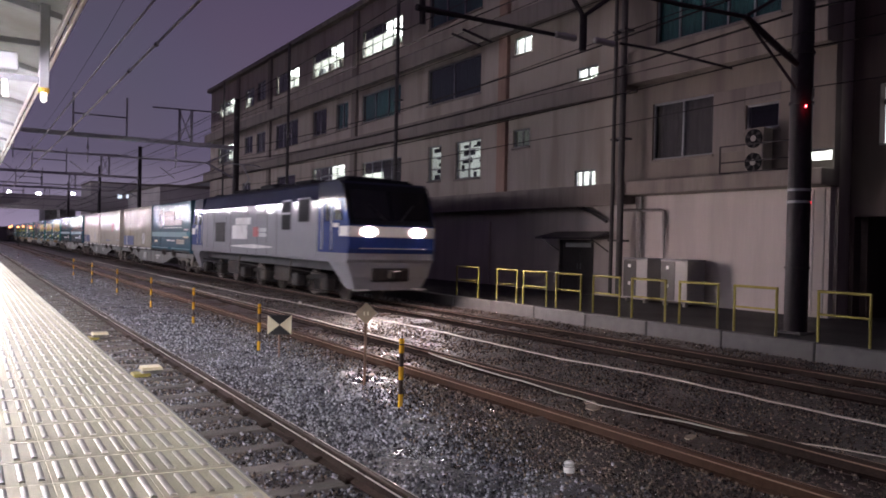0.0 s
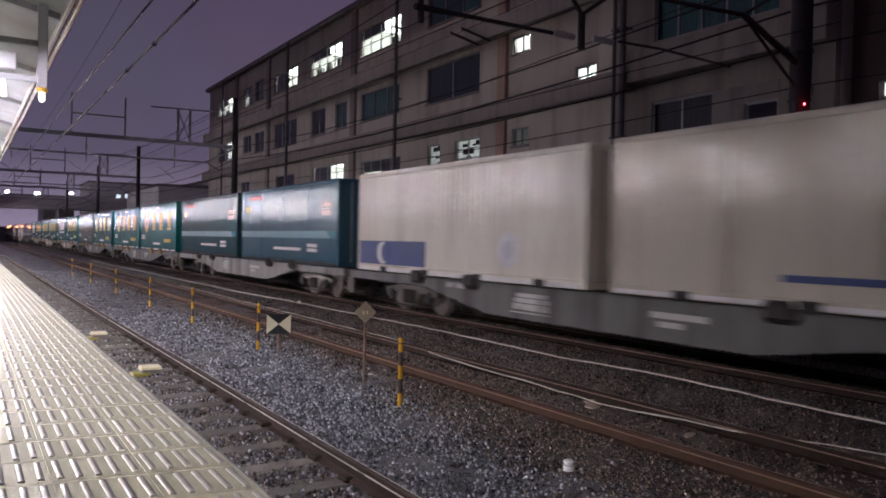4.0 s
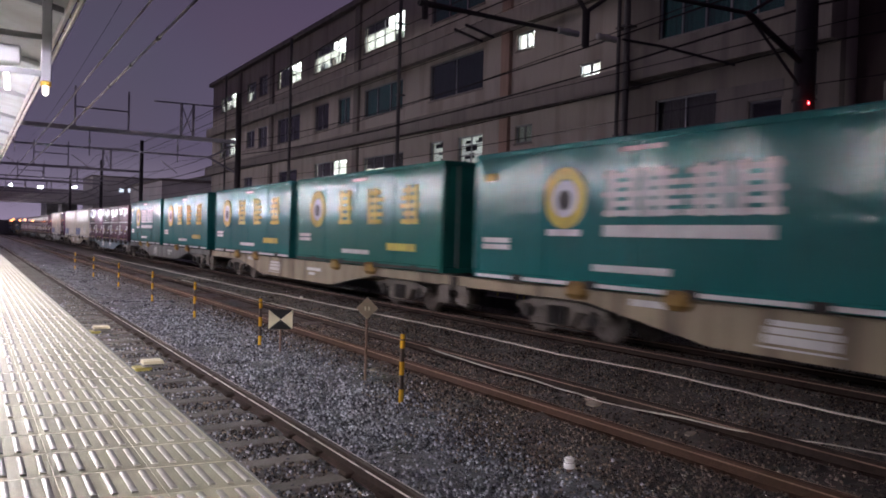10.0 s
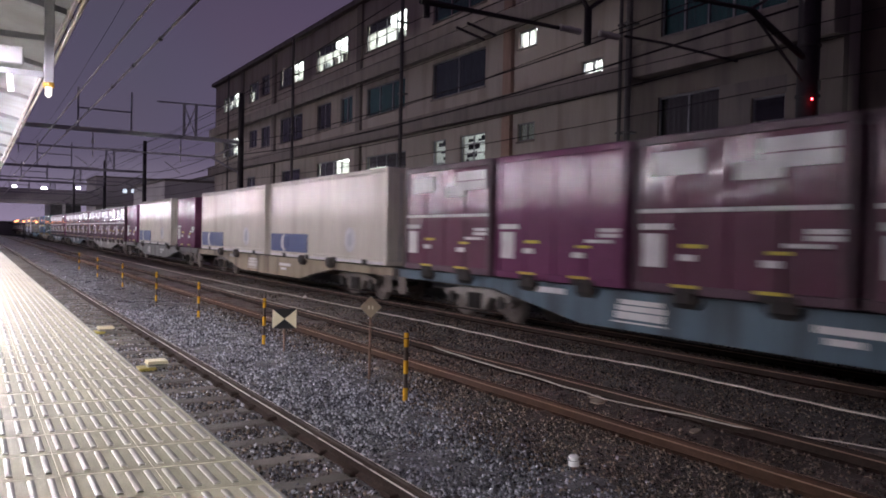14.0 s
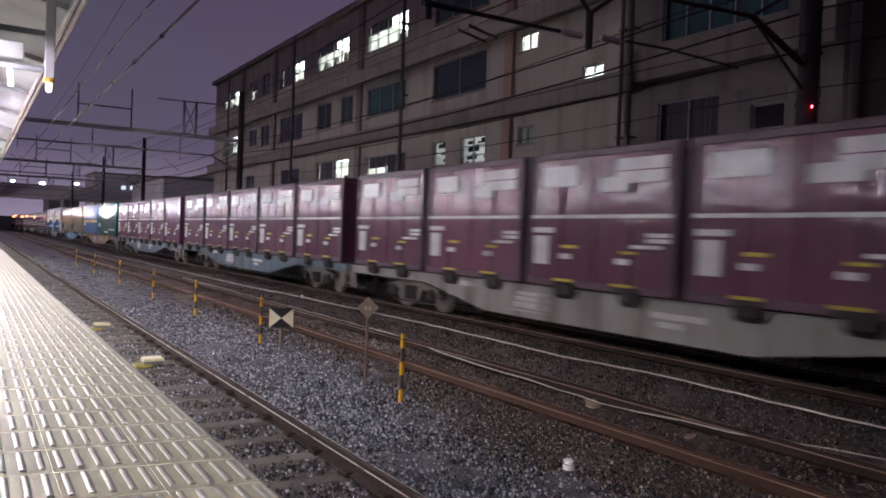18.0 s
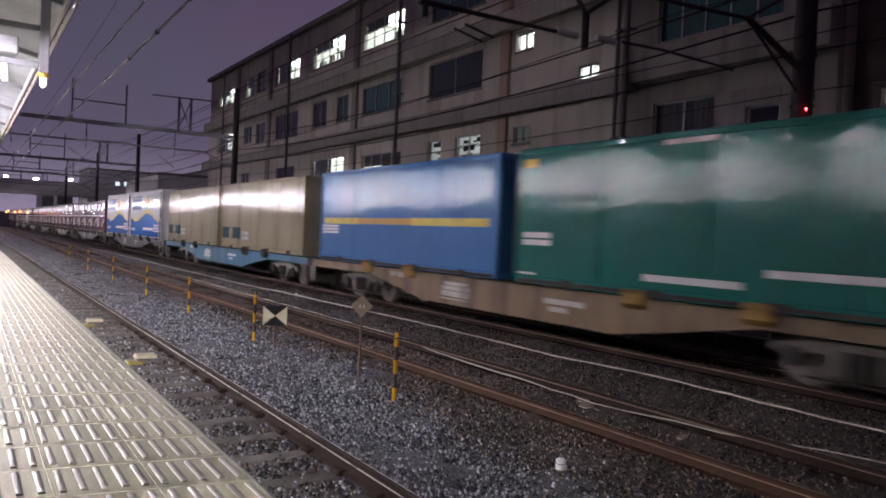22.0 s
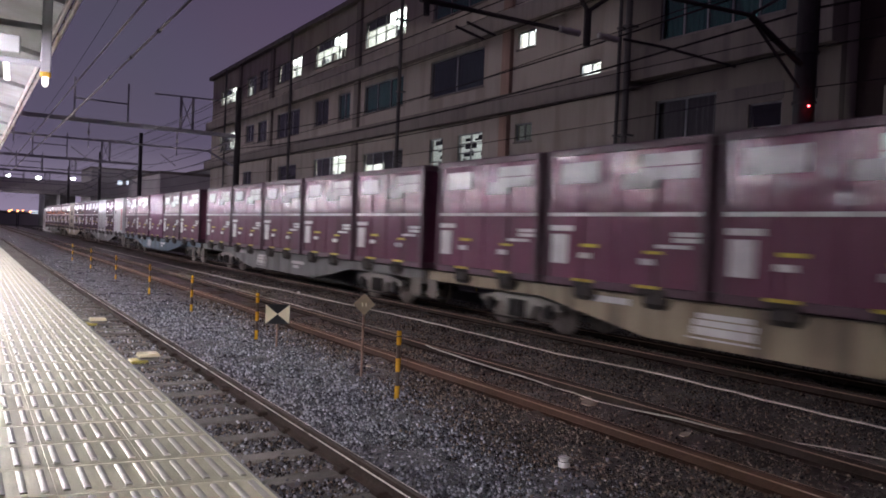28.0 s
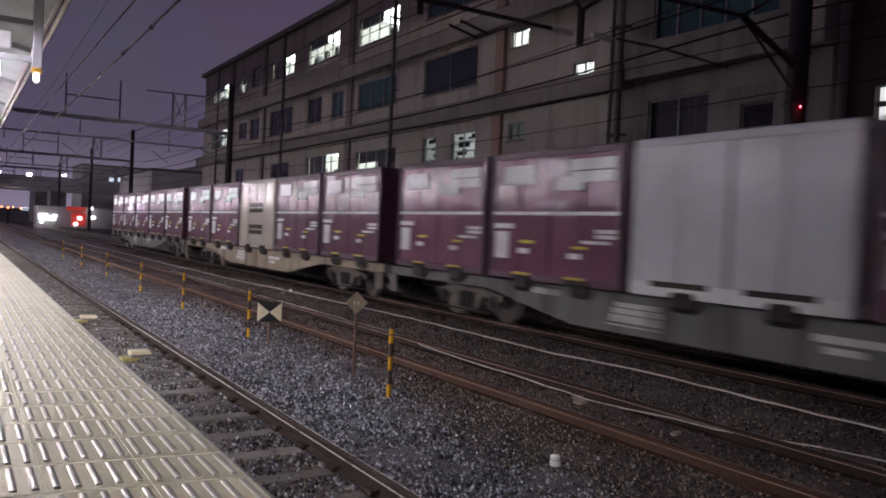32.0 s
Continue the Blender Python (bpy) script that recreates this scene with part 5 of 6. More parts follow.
load_long(10, ("grey_white", "greyish white ribbed thirty-one foot container with a blue corner field", corner_mark(), True),
          ("grey_white", "greyish white ribbed thirty-one foot container with a blue corner field", corner_mark(), True))
y11 = LEAD + 10 * PITCH
small_container(y11, "purple", "purple")
long_container(y11 + 5.26, "grey_white", "greyish white ribbed thirty-one foot container with a blue corner field", corner_mark(), True)
small_container(y11 + 15.45, "purple", "purple")
load_small(12, "mmmmm")
load_small(13, "mmmmm")
load_small(14, "pmmmm")
load_long(15, ("deep_green", "deep green thirty-one foot container with white lettering", plain_marks), ("blue", "bright blue thirty-one foot container with a yellow waist stripe", band_marks))
load_long(16, ("tan", "shiny beige thirty-one foot container with a blue corner field", tan_marks), ("tan", "shiny beige thirty-one foot container with a blue corner field", tan_marks))


def glyphs(y0, y1, z0, z1, n):
    """A row of plain strokes the size of bold slanted letters."""
    m = Mesh()
    p = (y1 - y0) / n
    for k in range(n):
        a, b = y0 + k * p + 0.03, y0 + (k + 1) * p - 0.05
        h = (z1 - z0) / 2
        for c, d, q in ((z0, z0 + h * 0.72, 0.06), (z0 + h * 1.1, z1, 0.0)):
            m.prism([(a + q, c), (b + q, c), (b + q - 0.06, d), (a + q - 0.06, d)], -S_W - 0.003, -S_W + 0.015)
    return m


def wave_marks():
    """A blue lower field with a wavy yellow upper edge, dark lettering above."""
    def edge(y):
        r = L_LEN - y
        if r < 1.8:
            return 1.02 + 0.10 * math.cos(r / 1.8 * math.pi)
        if r < 5.2:
            return 1.15 - 0.23 * math.cos((r - 1.8) / 3.4 * math.pi)
        return 1.115 + 0.265 * math.cos((r - 5.2) / 4.05 * math.pi)
    def thick(y):
        r = L_LEN - y
        return 0.10 + 0.12 * math.exp(-((r - 5.0) / 2.2) ** 2)
    n = 36
    ys = [0.64 + (L_LEN - 0.74) * k / n for k in range(n + 1)]
    blue, yel = Mesh(), Mesh()
    for a, b in zip(ys, ys[1:]):
        blue.prism([(a, 0.15), (b, 0.15), (b, edge(b)), (a, edge(a))], -S_W - 0.003, -S_W + 0.015)
        yel.prism([(a, edge(a)), (b, edge(b)), (b, edge(b) + thick(b)), (a, edge(a) + thick(a))], -S_W - 0.003, -S_W + 0.015)
    return [("wave_field", "wave_blue", blue, "royal blue wave"), ("wave_edge", "yellow_mark", yel, "yellow wave edge"),
            ("lettering", "navy_mark", glyphs(5.75, 8.75, 1.62, 2.30, 5), "dark blue lettering"), ("lettering", "navy_mark", bars(5.9, 8.7, 2.28, 2.36), "dark blue rule"), ("badge", "gold", bars(3.55, 4.85, 1.88, 2.16, 2, 0.2), "gold badge"), ("badge", "gold", disc(4.2, 2.03, 0.30, -S_W - 0.002), "round gold badge"), ("badge", "red_mark", disc(2.75, 2.02, 0.16), "small red badge"),
            ("badge", "pale", bars(1.2, 2.3, 1.9, 2.15, 2), "pale lettering"), ("lettering", "mark", bars(2.2, 5.2, 0.48, 0.62, x=-S_W - 0.004), "white lettering"),
            ("lettering", "mark", bars(0.8, 2.1, 0.42, 0.80, 3, 0.6, x=-S_W - 0.004), "white lettering"), ("lettering", "mark", bars(7.6, 8.9, 0.42, 0.56, 2, x=-S_W - 0.004), "white lettering"),
            ("end_ladder", "white", Mesh().box(-S_W - 0.03, -S_W, 0.02, 0.10, 0.1, L_H - 0.1).box(-S_W - 0.03, -S_W, 0.55, 0.63, 0.1, L_H - 0.1).box(-S_W - 0.025, -S_W, 0.1, 0.55, 0.45, 0.5).box(-S_W - 0.025, -S_W, 0.1, 0.55, 1.05, 1.1).box(-S_W - 0.025, -S_W, 0.1, 0.55, 1.65, 1.7).box(-S_W - 0.025, -S_W, 0.1, 0.55, 2.25, 2.3), "white end ladder"),
            ("end_panel", "dark", Mesh().box(-S_W - 0.006, -S_W, 0.12, 0.54, 0.16, 2.46), "dark panel behind the ladder")]


waves = wave_marks()
for off in (0.28, 9.75):
    tall = long_container(LEAD + 16 * PITCH + off, "white_box", "tall white thirty-one foot container with a blue wave and yellow edge", waves, False, "white")
    tall.location.z, tall.scale.z = DECK - 0.08, 1.10
load_small(18, "mmmmm")
load_small(19, "mmmmm")
load_small(20, "mmmmm", -0.3)
load_small(21, "mmpmm")
load_small(22, "wmgmm")
load_small(23, "mmcmm")
load_small(24, "mmmmm")

FIVE = [3.92 * k + q for k in range(5) for q in (0.95, 2.6)]
TWO = [3.74, 6.04, 13.50, 15.80]
for i, (sill, bog, locks) in enumerate((
        ("sill_grey", "bogie", TWO), ("sill_grey", "bogie", TWO), ("sill_white", "bogie_pale", TWO), ("sill_grey", "bogie_pale", TWO), ("sill_grey", "bogie", TWO), ("sill_beige", "bogie", TWO),
        ("sill_beige", "bogie", TWO), ("sill_grey", "bogie", TWO), ("sill_blue", "bogie_pale", FIVE), ("sill_beige", "bogie", TWO), ("sill_grey", "bogie", TWO), ("sill_white", "bogie", FIVE),
        ("sill_blue", "bogie", FIVE), ("sill_blue", "bogie_pale", FIVE), ("sill_brown", "bogie", TWO), ("sill_strong_blue", "bogie_pale", TWO), ("sill_grey", "bogie", TWO), ("sill_grey", "bogie", FIVE),
        ("sill_beige", "bogie_pale", FIVE), ("sill_grey", "bogie_pale", FIVE), ("sill_blue", "bogie", FIVE), ("sill_grey", "bogie", FIVE), ("sill_beige", "bogie", FIVE), ("sill_grey", "bogie", FIVE)), 1):
    wagon(i, sill, bog, locks)


# -- the locomotive
def locomotive():
    y0, n, w = 19.55, 17.55, 1.42
    lo = rolling("electric_locomotive", "blue and silver-grey electric freight locomotive with lit headlamps", "locomotive", y0, 0.0)
    part("body", Mesh().prism([(-w + 0.03, 1.20), (-w, 1.26), (-w, 3.05), (-w + 0.05, 3.16), (w - 0.05, 3.16), (w, 3.05), (w, 1.26), (w - 0.03, 1.20)], 2.2, n - 1.9, "y"), "loco_silver", lo, "silver-grey side")
    part("upper_band", Mesh().prism([(-w - 0.004, 3.06), (-w + 0.04, 3.18), (-w + 0.14, 3.52), (-w + 0.22, 3.60), (w - 0.22, 3.60), (w - 0.14, 3.52), (w - 0.04, 3.18), (w + 0.004, 3.06)], 1.2, n - 1.2, "y"), "loco_navy", lo, "dark navy upper band under the roof")
    part("roof", Mesh().prism([(-w + 0.20, 3.58), (-w + 0.45, 3.70), (w - 0.45, 3.70), (w - 0.20, 3.58)], 0.95, n - 0.95, "y"), "loco_roof", lo, "dark roof")
    for k, (a, b, h) in enumerate(((1.5, 2.4, 3.80), (4.4, 5.9, 3.86), (6.3, 7.6, 3.82), (8.0, 9.6, 3.90), (10.0, 11.2, 3.82), (11.6, 13.1, 3.86), (15.3, 16.0, 3.80))):
        part("roof_cover", Mesh().soft(-0.80, 0.80, a, b, 3.68, h, 0.05), "loco_roof", lo)
    for s, a, cab_len in ((1, 0.0, 2.2), (-1, n, 1.9)):
        def yy(v, a=a, s=s):
            return a + s * v
        def lohi(u, v):
            return min(yy(u), yy(v)), max(yy(u), yy(v))
        part("cab", Mesh().prism([(yy(cab_len + 0.02), 1.47), (yy(0.10), 1.47), (yy(0.02), 1.60), (yy(0.02), 2.30), (yy(0.35), 3.06), (yy(cab_len + 0.02), 3.06)], -w - 0.004, w + 0.004, "x"), "loco_blue", lo, "deep blue driving cab")
        part("cab_brow", Mesh().prism([(yy(cab_len + 0.02), 3.062), (yy(0.352), 3.062), (yy(0.52), 3.45), (yy(0.72), 3.58), (yy(cab_len + 0.02), 3.58)], -w - 0.004, w + 0.004, "x"), "loco_navy", lo, "navy brow over the cab windows")
        part("apron", Mesh().prism([(yy(cab_len + 0.02), 1.20), (yy(0.16), 1.20), (yy(0.05), 1.30), (yy(0.06), 1.475), (yy(cab_len + 0.02), 1.475)], -w - 0.008, w + 0.008, "x"), "loco_silver", lo, "silver strip below the cab")
        part("front_mask", Mesh().prism([(yy(0.03), 2.29), (yy(0.00), 2.31), (yy(0.50), 3.50), (yy(0.60), 3.50)], -w + 0.03, w - 0.03, "x"), "loco_roof", lo, "dark front panel round the windscreen")
        for q in (-1, 1):
            x0, x1 = sorted((q * 0.06, q * 1.24))
            part("windscreen", Mesh().prism([(yy(0.10), 2.44), (yy(0.045), 2.46), (yy(0.40), 3.32), (yy(0.50), 3.32)], x0, x1, "x"), "screen", lo, "black windscreen")
            part("wiper", Mesh().tube([(q * 0.25, yy(0.03), 2.44), (q * 0.75, yy(0.20), 2.90)], 0.012, 5), "black", lo)
        f0, f1 = lohi(0.0, 0.68)
        part("front_band", Mesh().soft(-w - 0.012, w + 0.012, f0, f1, 1.93, 2.28, 0.04), "white", lo, "white front band")
        rim = [(0.10, 1.21, w - 0.02), (1.45, 1.21, w - 0.02), (1.20, 1.00, w - 0.06), (0.78, 0.44, w - 0.30), (0.24, 0.40, w - 0.34), (0.12, 0.80, w - 0.16)]
        skirt = Mesh().add([(q * hw, yy(u), z) for q in (-1, 1) for u, z, hw in rim], [(5, 4, 3, 2, 1, 0), (6, 7, 8, 9, 10, 11)] + [(i, (i + 1) % 6, 6 + (i + 1) % 6, 6 + i) for i in range(6)])
        part("skirt", skirt, "loco_silver", lo, "silver snow skirt")
        part("buffer_recess", Mesh().soft(-0.62, 0.62, *lohi(0.08, 0.30), 0.66, 1.06, 0.04), "under", lo)
        part("coupler", Mesh().soft(-0.16, 0.16, *lohi(-0.30, 0.12), 0.74, 1.0, 0.05), "under", lo)
        for x in (-0.95, 0.95):
            part("step", Mesh().soft(x - 0.22, x + 0.22, *lohi(0.02, 0.20), 0.40, 0.44, 0.01), "white", lo)
        part("front_rail", Mesh().tube([(-1.1, yy(-0.02), 1.62), (1.1, yy(-0.02), 1.62)], 0.014, 6), "steel", lo)
        for x in (-0.80, 0.80):
            # glowing ring round each lit lamp, added for its bloom
            hl = part("headlamp_ring", Mesh().prism([(x + 0.28 * math.cos(math.tau * k / 20), 2.10 + 0.155 * math.sin(math.tau * k / 20)) for k in range(20)], *lohi(-0.022, 0.03), "y"), "lamp_bloom" if s > 0 else "steel", lo, "glowing ring standing for headlamp bloom" if s > 0 else "")
            part("headlamp", Mesh().prism([(x + 0.19 * math.cos(math.tau * k / 20), 2.10 + 0.12 * math.sin(math.tau * k / 20)) for k in range(20)], *lohi(-0.034, -0.021), "y"), "head_lamp" if s > 0 else "screen", hl, "glowing headlamp" if s > 0 else "unlit headlamp")
        for q in (-1, 1):
            x = q * w
            d = part("cab_door", Mesh().soft(x - 0.014, x + 0.014, *lohi(1.22, 1.80), 1.50, 3.02, 0.006), "loco_blue", lo)
            part("door_window", Mesh().soft(x - 0.020, x + 0.020, *lohi(1.34, 1.68), 2.40, 2.95, 0.01), "screen", d)
            part("side_window", Mesh().prism([(yy(0.42), 2.42), (yy(1.05), 2.42), (yy(1.05), 2.98), (yy(0.66), 2.98)], x - 0.016, x + 0.016, "x"), "screen", lo)
            for u in (1.16, 1.86):
                part("handrail", Mesh().tube([(x + q * 0.035, yy(u), 1.55), (x + q * 0.035, yy(u), 2.85)], 0.014, 6), "white", lo)
            part("number_mark", Mesh().box(*sorted((x + q * 0.004, x + q * 0.008)), *lohi(0.72, 1.12), 2.22, 2.34), "mark", lo, "pale lettering bar")
    for a, b, c, d in ((2.93, 3.85, 2.40, 3.12), (4.55, 5.35, 2.15, 2.66), (4.55, 5.35, 2.73, 3.10)):
        fr = part("window_frame", Mesh().soft(-w - 0.018, -w + 0.01, a - 0.05, b + 0.05, c - 0.05, d + 0.05, 0.01), "loco_silver", lo)
        part("pane", Mesh().soft(-w - 0.024, -w, a, b, c, d, 0.006), "dark", fr, "near-black plate painted for a dark opening")
    gr = part("grille", Mesh().soft(-w - 0.014, -w + 0.01, 12.13, 13.50, 1.66, 2.48, 0.01), "under", lo, "dark louvred intake")
    for k in range(12):
        part("louvre", Mesh().prism([(-w - 0.030, 1.70 + k * 0.063), (-w - 0.012, 1.735 + k * 0.063), (-w - 0.012, 1.725 + k * 0.063), (-w - 0.030, 1.69 + k * 0.063)], 12.18, 13.45, "y"), "pipe", gr)
    for k, a in enumerate((2.3, 5.9, 6.9, 8.0, 9.1, 11.3, 11.95, 13.8, 14.8)):
        part("panel_seam", Mesh().box(-w - 0.003, -w + 0.01, a, a + 0.018, 1.24, 3.05), "under", lo)
    for a, b in ((6.0, 6.8), (7.1, 7.9), (9.3, 10.1), (11.4, 12.0), (12.3, 13.2), (14.0, 14.7)):
        part("vent_hatch", Mesh().soft(-w - 0.02, -w + 0.01, a, b, 2.72, 3.00, 0.012), "loco_silver", lo)
    part("company_mark", bars(9.15, 11.1, 1.80, 2.34, 1, 0.15, -w), "mark", lo, "white lettering block")
    part("company_mark", bars(8.75, 10.65, 2.36, 2.63, 1, 0.15, -w), "mark", lo, "white lettering block")
    part("side_mark", bars(6.98, 7.80, 1.90, 2.22, 2, 0.25, -w), "pale", lo, "pale lettering")
    part("side_mark", bars(7.85, 8.45, 1.90, 2.26, 1, 0.3, -w), "red_mark", lo, "red mark")
    part("foot_stripe", Mesh().prism([(6.4, 1.52), (8.3, 1.46), (11.15, 1.50), (11.15, 1.54), (8.5, 1.62), (6.4, 1.56)], -w - 0.003, -w + 0.015, "x"), "mark", lo, "white foot stripe")
    part("underframe", Mesh().box(-w + 0.45, w - 0.45, 1.3, n - 1.3, 0.90, 1.21), "black", lo)
    for k, q in enumerate((3.2, 8.775, 14.35)):
        bogie(lo, q, y0, "under", 1.2)
        for e in (-1.2, 1.2):
            part("axle_box", Mesh().soft(-w + 0.10, -w + 0.42, q + e - 0.28, q + e + 0.28, 0.30, 0.72, 0.05), "under", lo)
        part("cross_link", Mesh().tube([(-w + 0.12, q - 1.5, 0.80), (-w + 0.12, q + 1.5, 0.86)], 0.02, 6), "under", lo)
    for q in (5.95, 11.6):
        part("equipment_box", Mesh().soft(-w + 0.22, w - 0.22, q - 0.75, q + 0.75, 0.38, 0.90, 0.04), "under", lo)
        part("sand_pipe", Mesh().tube([(-w + 0.2, q - 1.0, 1.15), (-w + 0.12, q - 1.05, 0.6), (-w + 0.3, q - 1.1, 0.15)], 0.025, 6), "bogie", lo)
    for q, up in ((2.6, 0.12), (n - 3.8, 1.35)):
        base = part("pantograph", Mesh().soft(-0.55, 0.55, q, q + 1.2, 3.72, 3.80, 0.02), "steel", lo, "pantograph on insulated feet")
        part("pantograph_arm", Mesh().tube([(0, q + 1.1, 3.80), (0, q - 0.25, 3.80 + up * 0.5), (0, q + 0.75, 3.80 + up)], 0.03, 6), "steel", base)
        part("pantograph_head", Mesh().tube([(-0.85, q + 0.75, 3.75 + up), (-0.55, q + 0.75, 3.82 + up), (0.55, q + 0.75, 3.82 + up), (0.85, q + 0.75, 3.75 + up)], 0.025, 6), "steel", base)
    return lo


locomotive()


# ---- overhead line ----
def mast(y, x=14.2, h=12.6, r=0.20, label="tall dark steel railway mast beside the kerb"):
    m = thing("railway_mast", label, "mast", (x, y, 0.17), "masts beside the far track")
    part("shaft", Mesh().tube([(0, 0, 0), (0, 0, h)], [r, r * 0.86], 14), "mast", m, smooth=True)
    part("base_plate", Mesh().soft(-0.28, 0.28, -0.28, 0.28, 0.0, 0.05, 0.02), "kerb", m)
    for z in (1.3, 2.62, 2.86, 4.6, 5.6):
        part("band", Mesh().tube([(0, 0, z), (0, 0, z + 0.05)], r * 1.06, 14), "steel" if z in (2.62, 2.86) else "pole", m, smooth=True)
    return m


near_mast = mast(9.14, x=14.18, r=0.225)
part("brace", Mesh().tube([(-1.85, 0, 6.04), (-0.12, 0, 5.36)], 0.065, 8), "pole", near_mast)
part("brace", Mesh().tube([(-1.80, 0, 6.00), (-0.15, 0, 4.88)], 0.030, 6), "pole", near_mast)
part("arm", Mesh().tube([(-1.85, 0, 6.04), (-3.83, 0, 5.93), (-5.6, 0, 5.86)], 0.04, 8), "pole", near_mast)
part("arm", Mesh().tube([(-1.85, 0, 6.04), (-1.15, 0, 6.43), (-0.1, 0, 7.0)], 0.03, 8), "pole", near_mast)
part("cross_arm", Mesh().tube([(-0.9, 0, 7.5), (0.9, 0, 7.5)], 0.04, 6), "pole", near_mast)
part("pull_off", Mesh().tube([(-8.95, 0, 4.91), (-8.2, 0, 4.92), (-6.48, 0, 4.94)], [0.05, 0.035, 0.03], 8), "pole", near_mast)
part("pull_off", Mesh().tube([(-5.07, 0, 5.03), (-4.08, 0, 5.06), (-2.2, 0, 5.02)], 0.022, 6), "pole", near_mast)
part("drop_post", Mesh().tube([(-8.85, 0, 4.70), (-8.88, 0, 5.6)], 0.045, 8), "pole", near_mast)
part("drop_post", Mesh().tube([(-5.88, 0, 4.78), (-5.88, 0, 5.36)], 0.060, 10), "pole", near_mast)
part("fork", Mesh().tube([(-6.32, 0, 5.80), (-5.88, 0, 5.33), (-5.28, 0, 5.76)], 0.04, 8), "pole", near_mast)
for dy in (0.0, -0.28):
    part("steady_arm", Mesh().tube([(-8.36, dy, 4.64), (-7.87, dy, 4.54)], 0.018, 6), "pole", near_mast)
for x, z in ((-6.25, 4.95), (-5.42, 4.995)):
    part("insulator", Mesh().tube([(x - 0.22, 0, z), (x - 0.20, 0, z), (x - 0.1, 0, z), (x, 0, z), (x + 0.1, 0, z), (x + 0.20, 0, z), (x + 0.22, 0, z)], [0.03, 0.055, 0.045, 0.06, 0.045, 0.055, 0.03], 10), "insulator", near_mast, smooth=True)
part("red_lamp", Mesh().soft(0.02, 0.05, -0.252, -0.20, 2.62, 2.645, 0.01), "red_dim", near_mast, "small red marker lamp")
# red spot on the mast; bracket and strength added so it reddens the shaft
part("lamp_bracket", Mesh().tube([(-0.13, -0.16, 4.56), (-0.20, -0.22, 4.54)], 0.012, 6), "pole", near_mast)
part("red_lamp", Mesh().soft(-0.235, -0.21, -0.255, -0.23, 4.50, 4.54, 0.008), "red_lamp", near_mast, "small red lamp on the mast")
part("junction_box", Mesh().soft(0.12, 0.30, -0.10, 0.10, 4.75, 4.98, 0.02), "pole", near_mast)


def portal(y, label):
    m = mast(y, label=label, h=10.3)
    part("beam", Mesh().soft(-14.6, 0, -0.11, 0.11, 7.15, 7.38, 0.02), "gantry", m)
    part("lower_beam", Mesh().tube([(-14.6, 0, 6.2), (-1.8, 0, 6.2), (0, 0, 5.3)], 0.06, 6), "gantry", m)
    part("lower_beam_brace", Mesh().tube([(-1.8, 0, 6.2), (0, 0, 7.15)], 0.05, 6), "gantry", m)
    for x in (-9.2, -6.4):
        part("upright", Mesh().tube([(x, 0, 7.35), (x, 0, 9.6)], 0.055, 6), "gantry", m)
    part("upper_bar", Mesh().tube([(-9.2, 0, 8.45), (-6.4, 0, 8.45)], 0.05, 6), "gantry", m)
    part("upper_arm", Mesh().tube([(-5.0, 0, 9.25), (-1.0, 0, 9.35)], 0.05, 6), "gantry", m)
    for x in (-3.45, -2.75):
        part("lattice_post", Mesh().tube([(x, 0, 7.35), (x, 0, 9.3)], 0.085, 6), "gantry", m)
    part("lattice_brace", Mesh().tube([(-3.45, 0, 7.4), (-2.75, 0, 9.2)], 0.035, 6), "gantry", m)
    part("lattice_brace", Mesh().tube([(-2.75, 0, 7.4), (-3.45, 0, 9.2)], 0.035, 6), "gantry", m)
    for x in (-12.1, -8.43, -3.62):
        part("hanger", Mesh().tube([(x, 0, 7.2), (x, 0, 5.75)], 0.03, 6), "gantry", m)
        part("steady_arm", Mesh().tube([(x - 0.9, 0, 5.75), (x, 0, 5.1)], 0.022, 6), "gantry", m)
        part("insulator", Mesh().tube([(x, 0, 6.5), (x, 0, 6.55), (x, 0, 6.62), (x, 0, 6.7)], [0.04, 0.08, 0.05, 0.08], 8), "insulator", m, smooth=True)
    part("platform_leg", Mesh().tube([(-14.5, 0, 0.9), (-14.5, 0, 7.2)], 0.13, 8), "gantry", m)
    return m


for y in (47.0, 78.0, 104.0, 138.0):
    portal(y, "dark steel portal gantry carrying the overhead wires across the tracks")


def wire(points, r, label, mat="wire"):
    return single("overhead_wire", Mesh().tube(points, r, 5), mat, label, "wire", "overhead wires")


def span(x, z, sag=0.25, r=0.012, ys=(-30, 9.1, 47, 78, 104, 138, 170), label="dark overhead feeder cable along the mast line", mat="wire"):
    pts = []
    for a, b in zip(ys, ys[1:]):
        for i in range(6):
            u = i / 6
            pts.append((x, a + (b - a) * u, z - 4 * sag * u * (1 - u)))
    pts.append((x, ys[-1], z))
    return wire(pts, r, label, mat)


for c in TRACKS:
    near = c < 3
    # near wires coloured pale as lit by platform lamps, the others dark
    wire([(c + 0.03 * math.sin(i), -30 + i * 10, 5.1) for i in range(21)], 0.018 if near else 0.009, "bare contact wire over a track", "lit_wire" if near else "wire")
    span(c, 6.0, 0.55, 0.004 if near else 0.009, label="catenary wire over a track")
span(2.70, 5.12, 0.05, 0.024, label="thick pale feeder wire beside the platform track", mat="lit_wire")
clamp = Mesh().soft(-0.030, 0.030, -0.07, 0.07, -0.04, 0.030, 0.012).data("wire_clamp", "pole")
for y in (13.58, 16.1, 18.75, 22.8, 28.5):
    single("wire_clamp", clamp, "", "dark clamp on the thick pale feeder wire", "clamp", "clamps on the feeder wire", at=(2.70, y, 5.10))
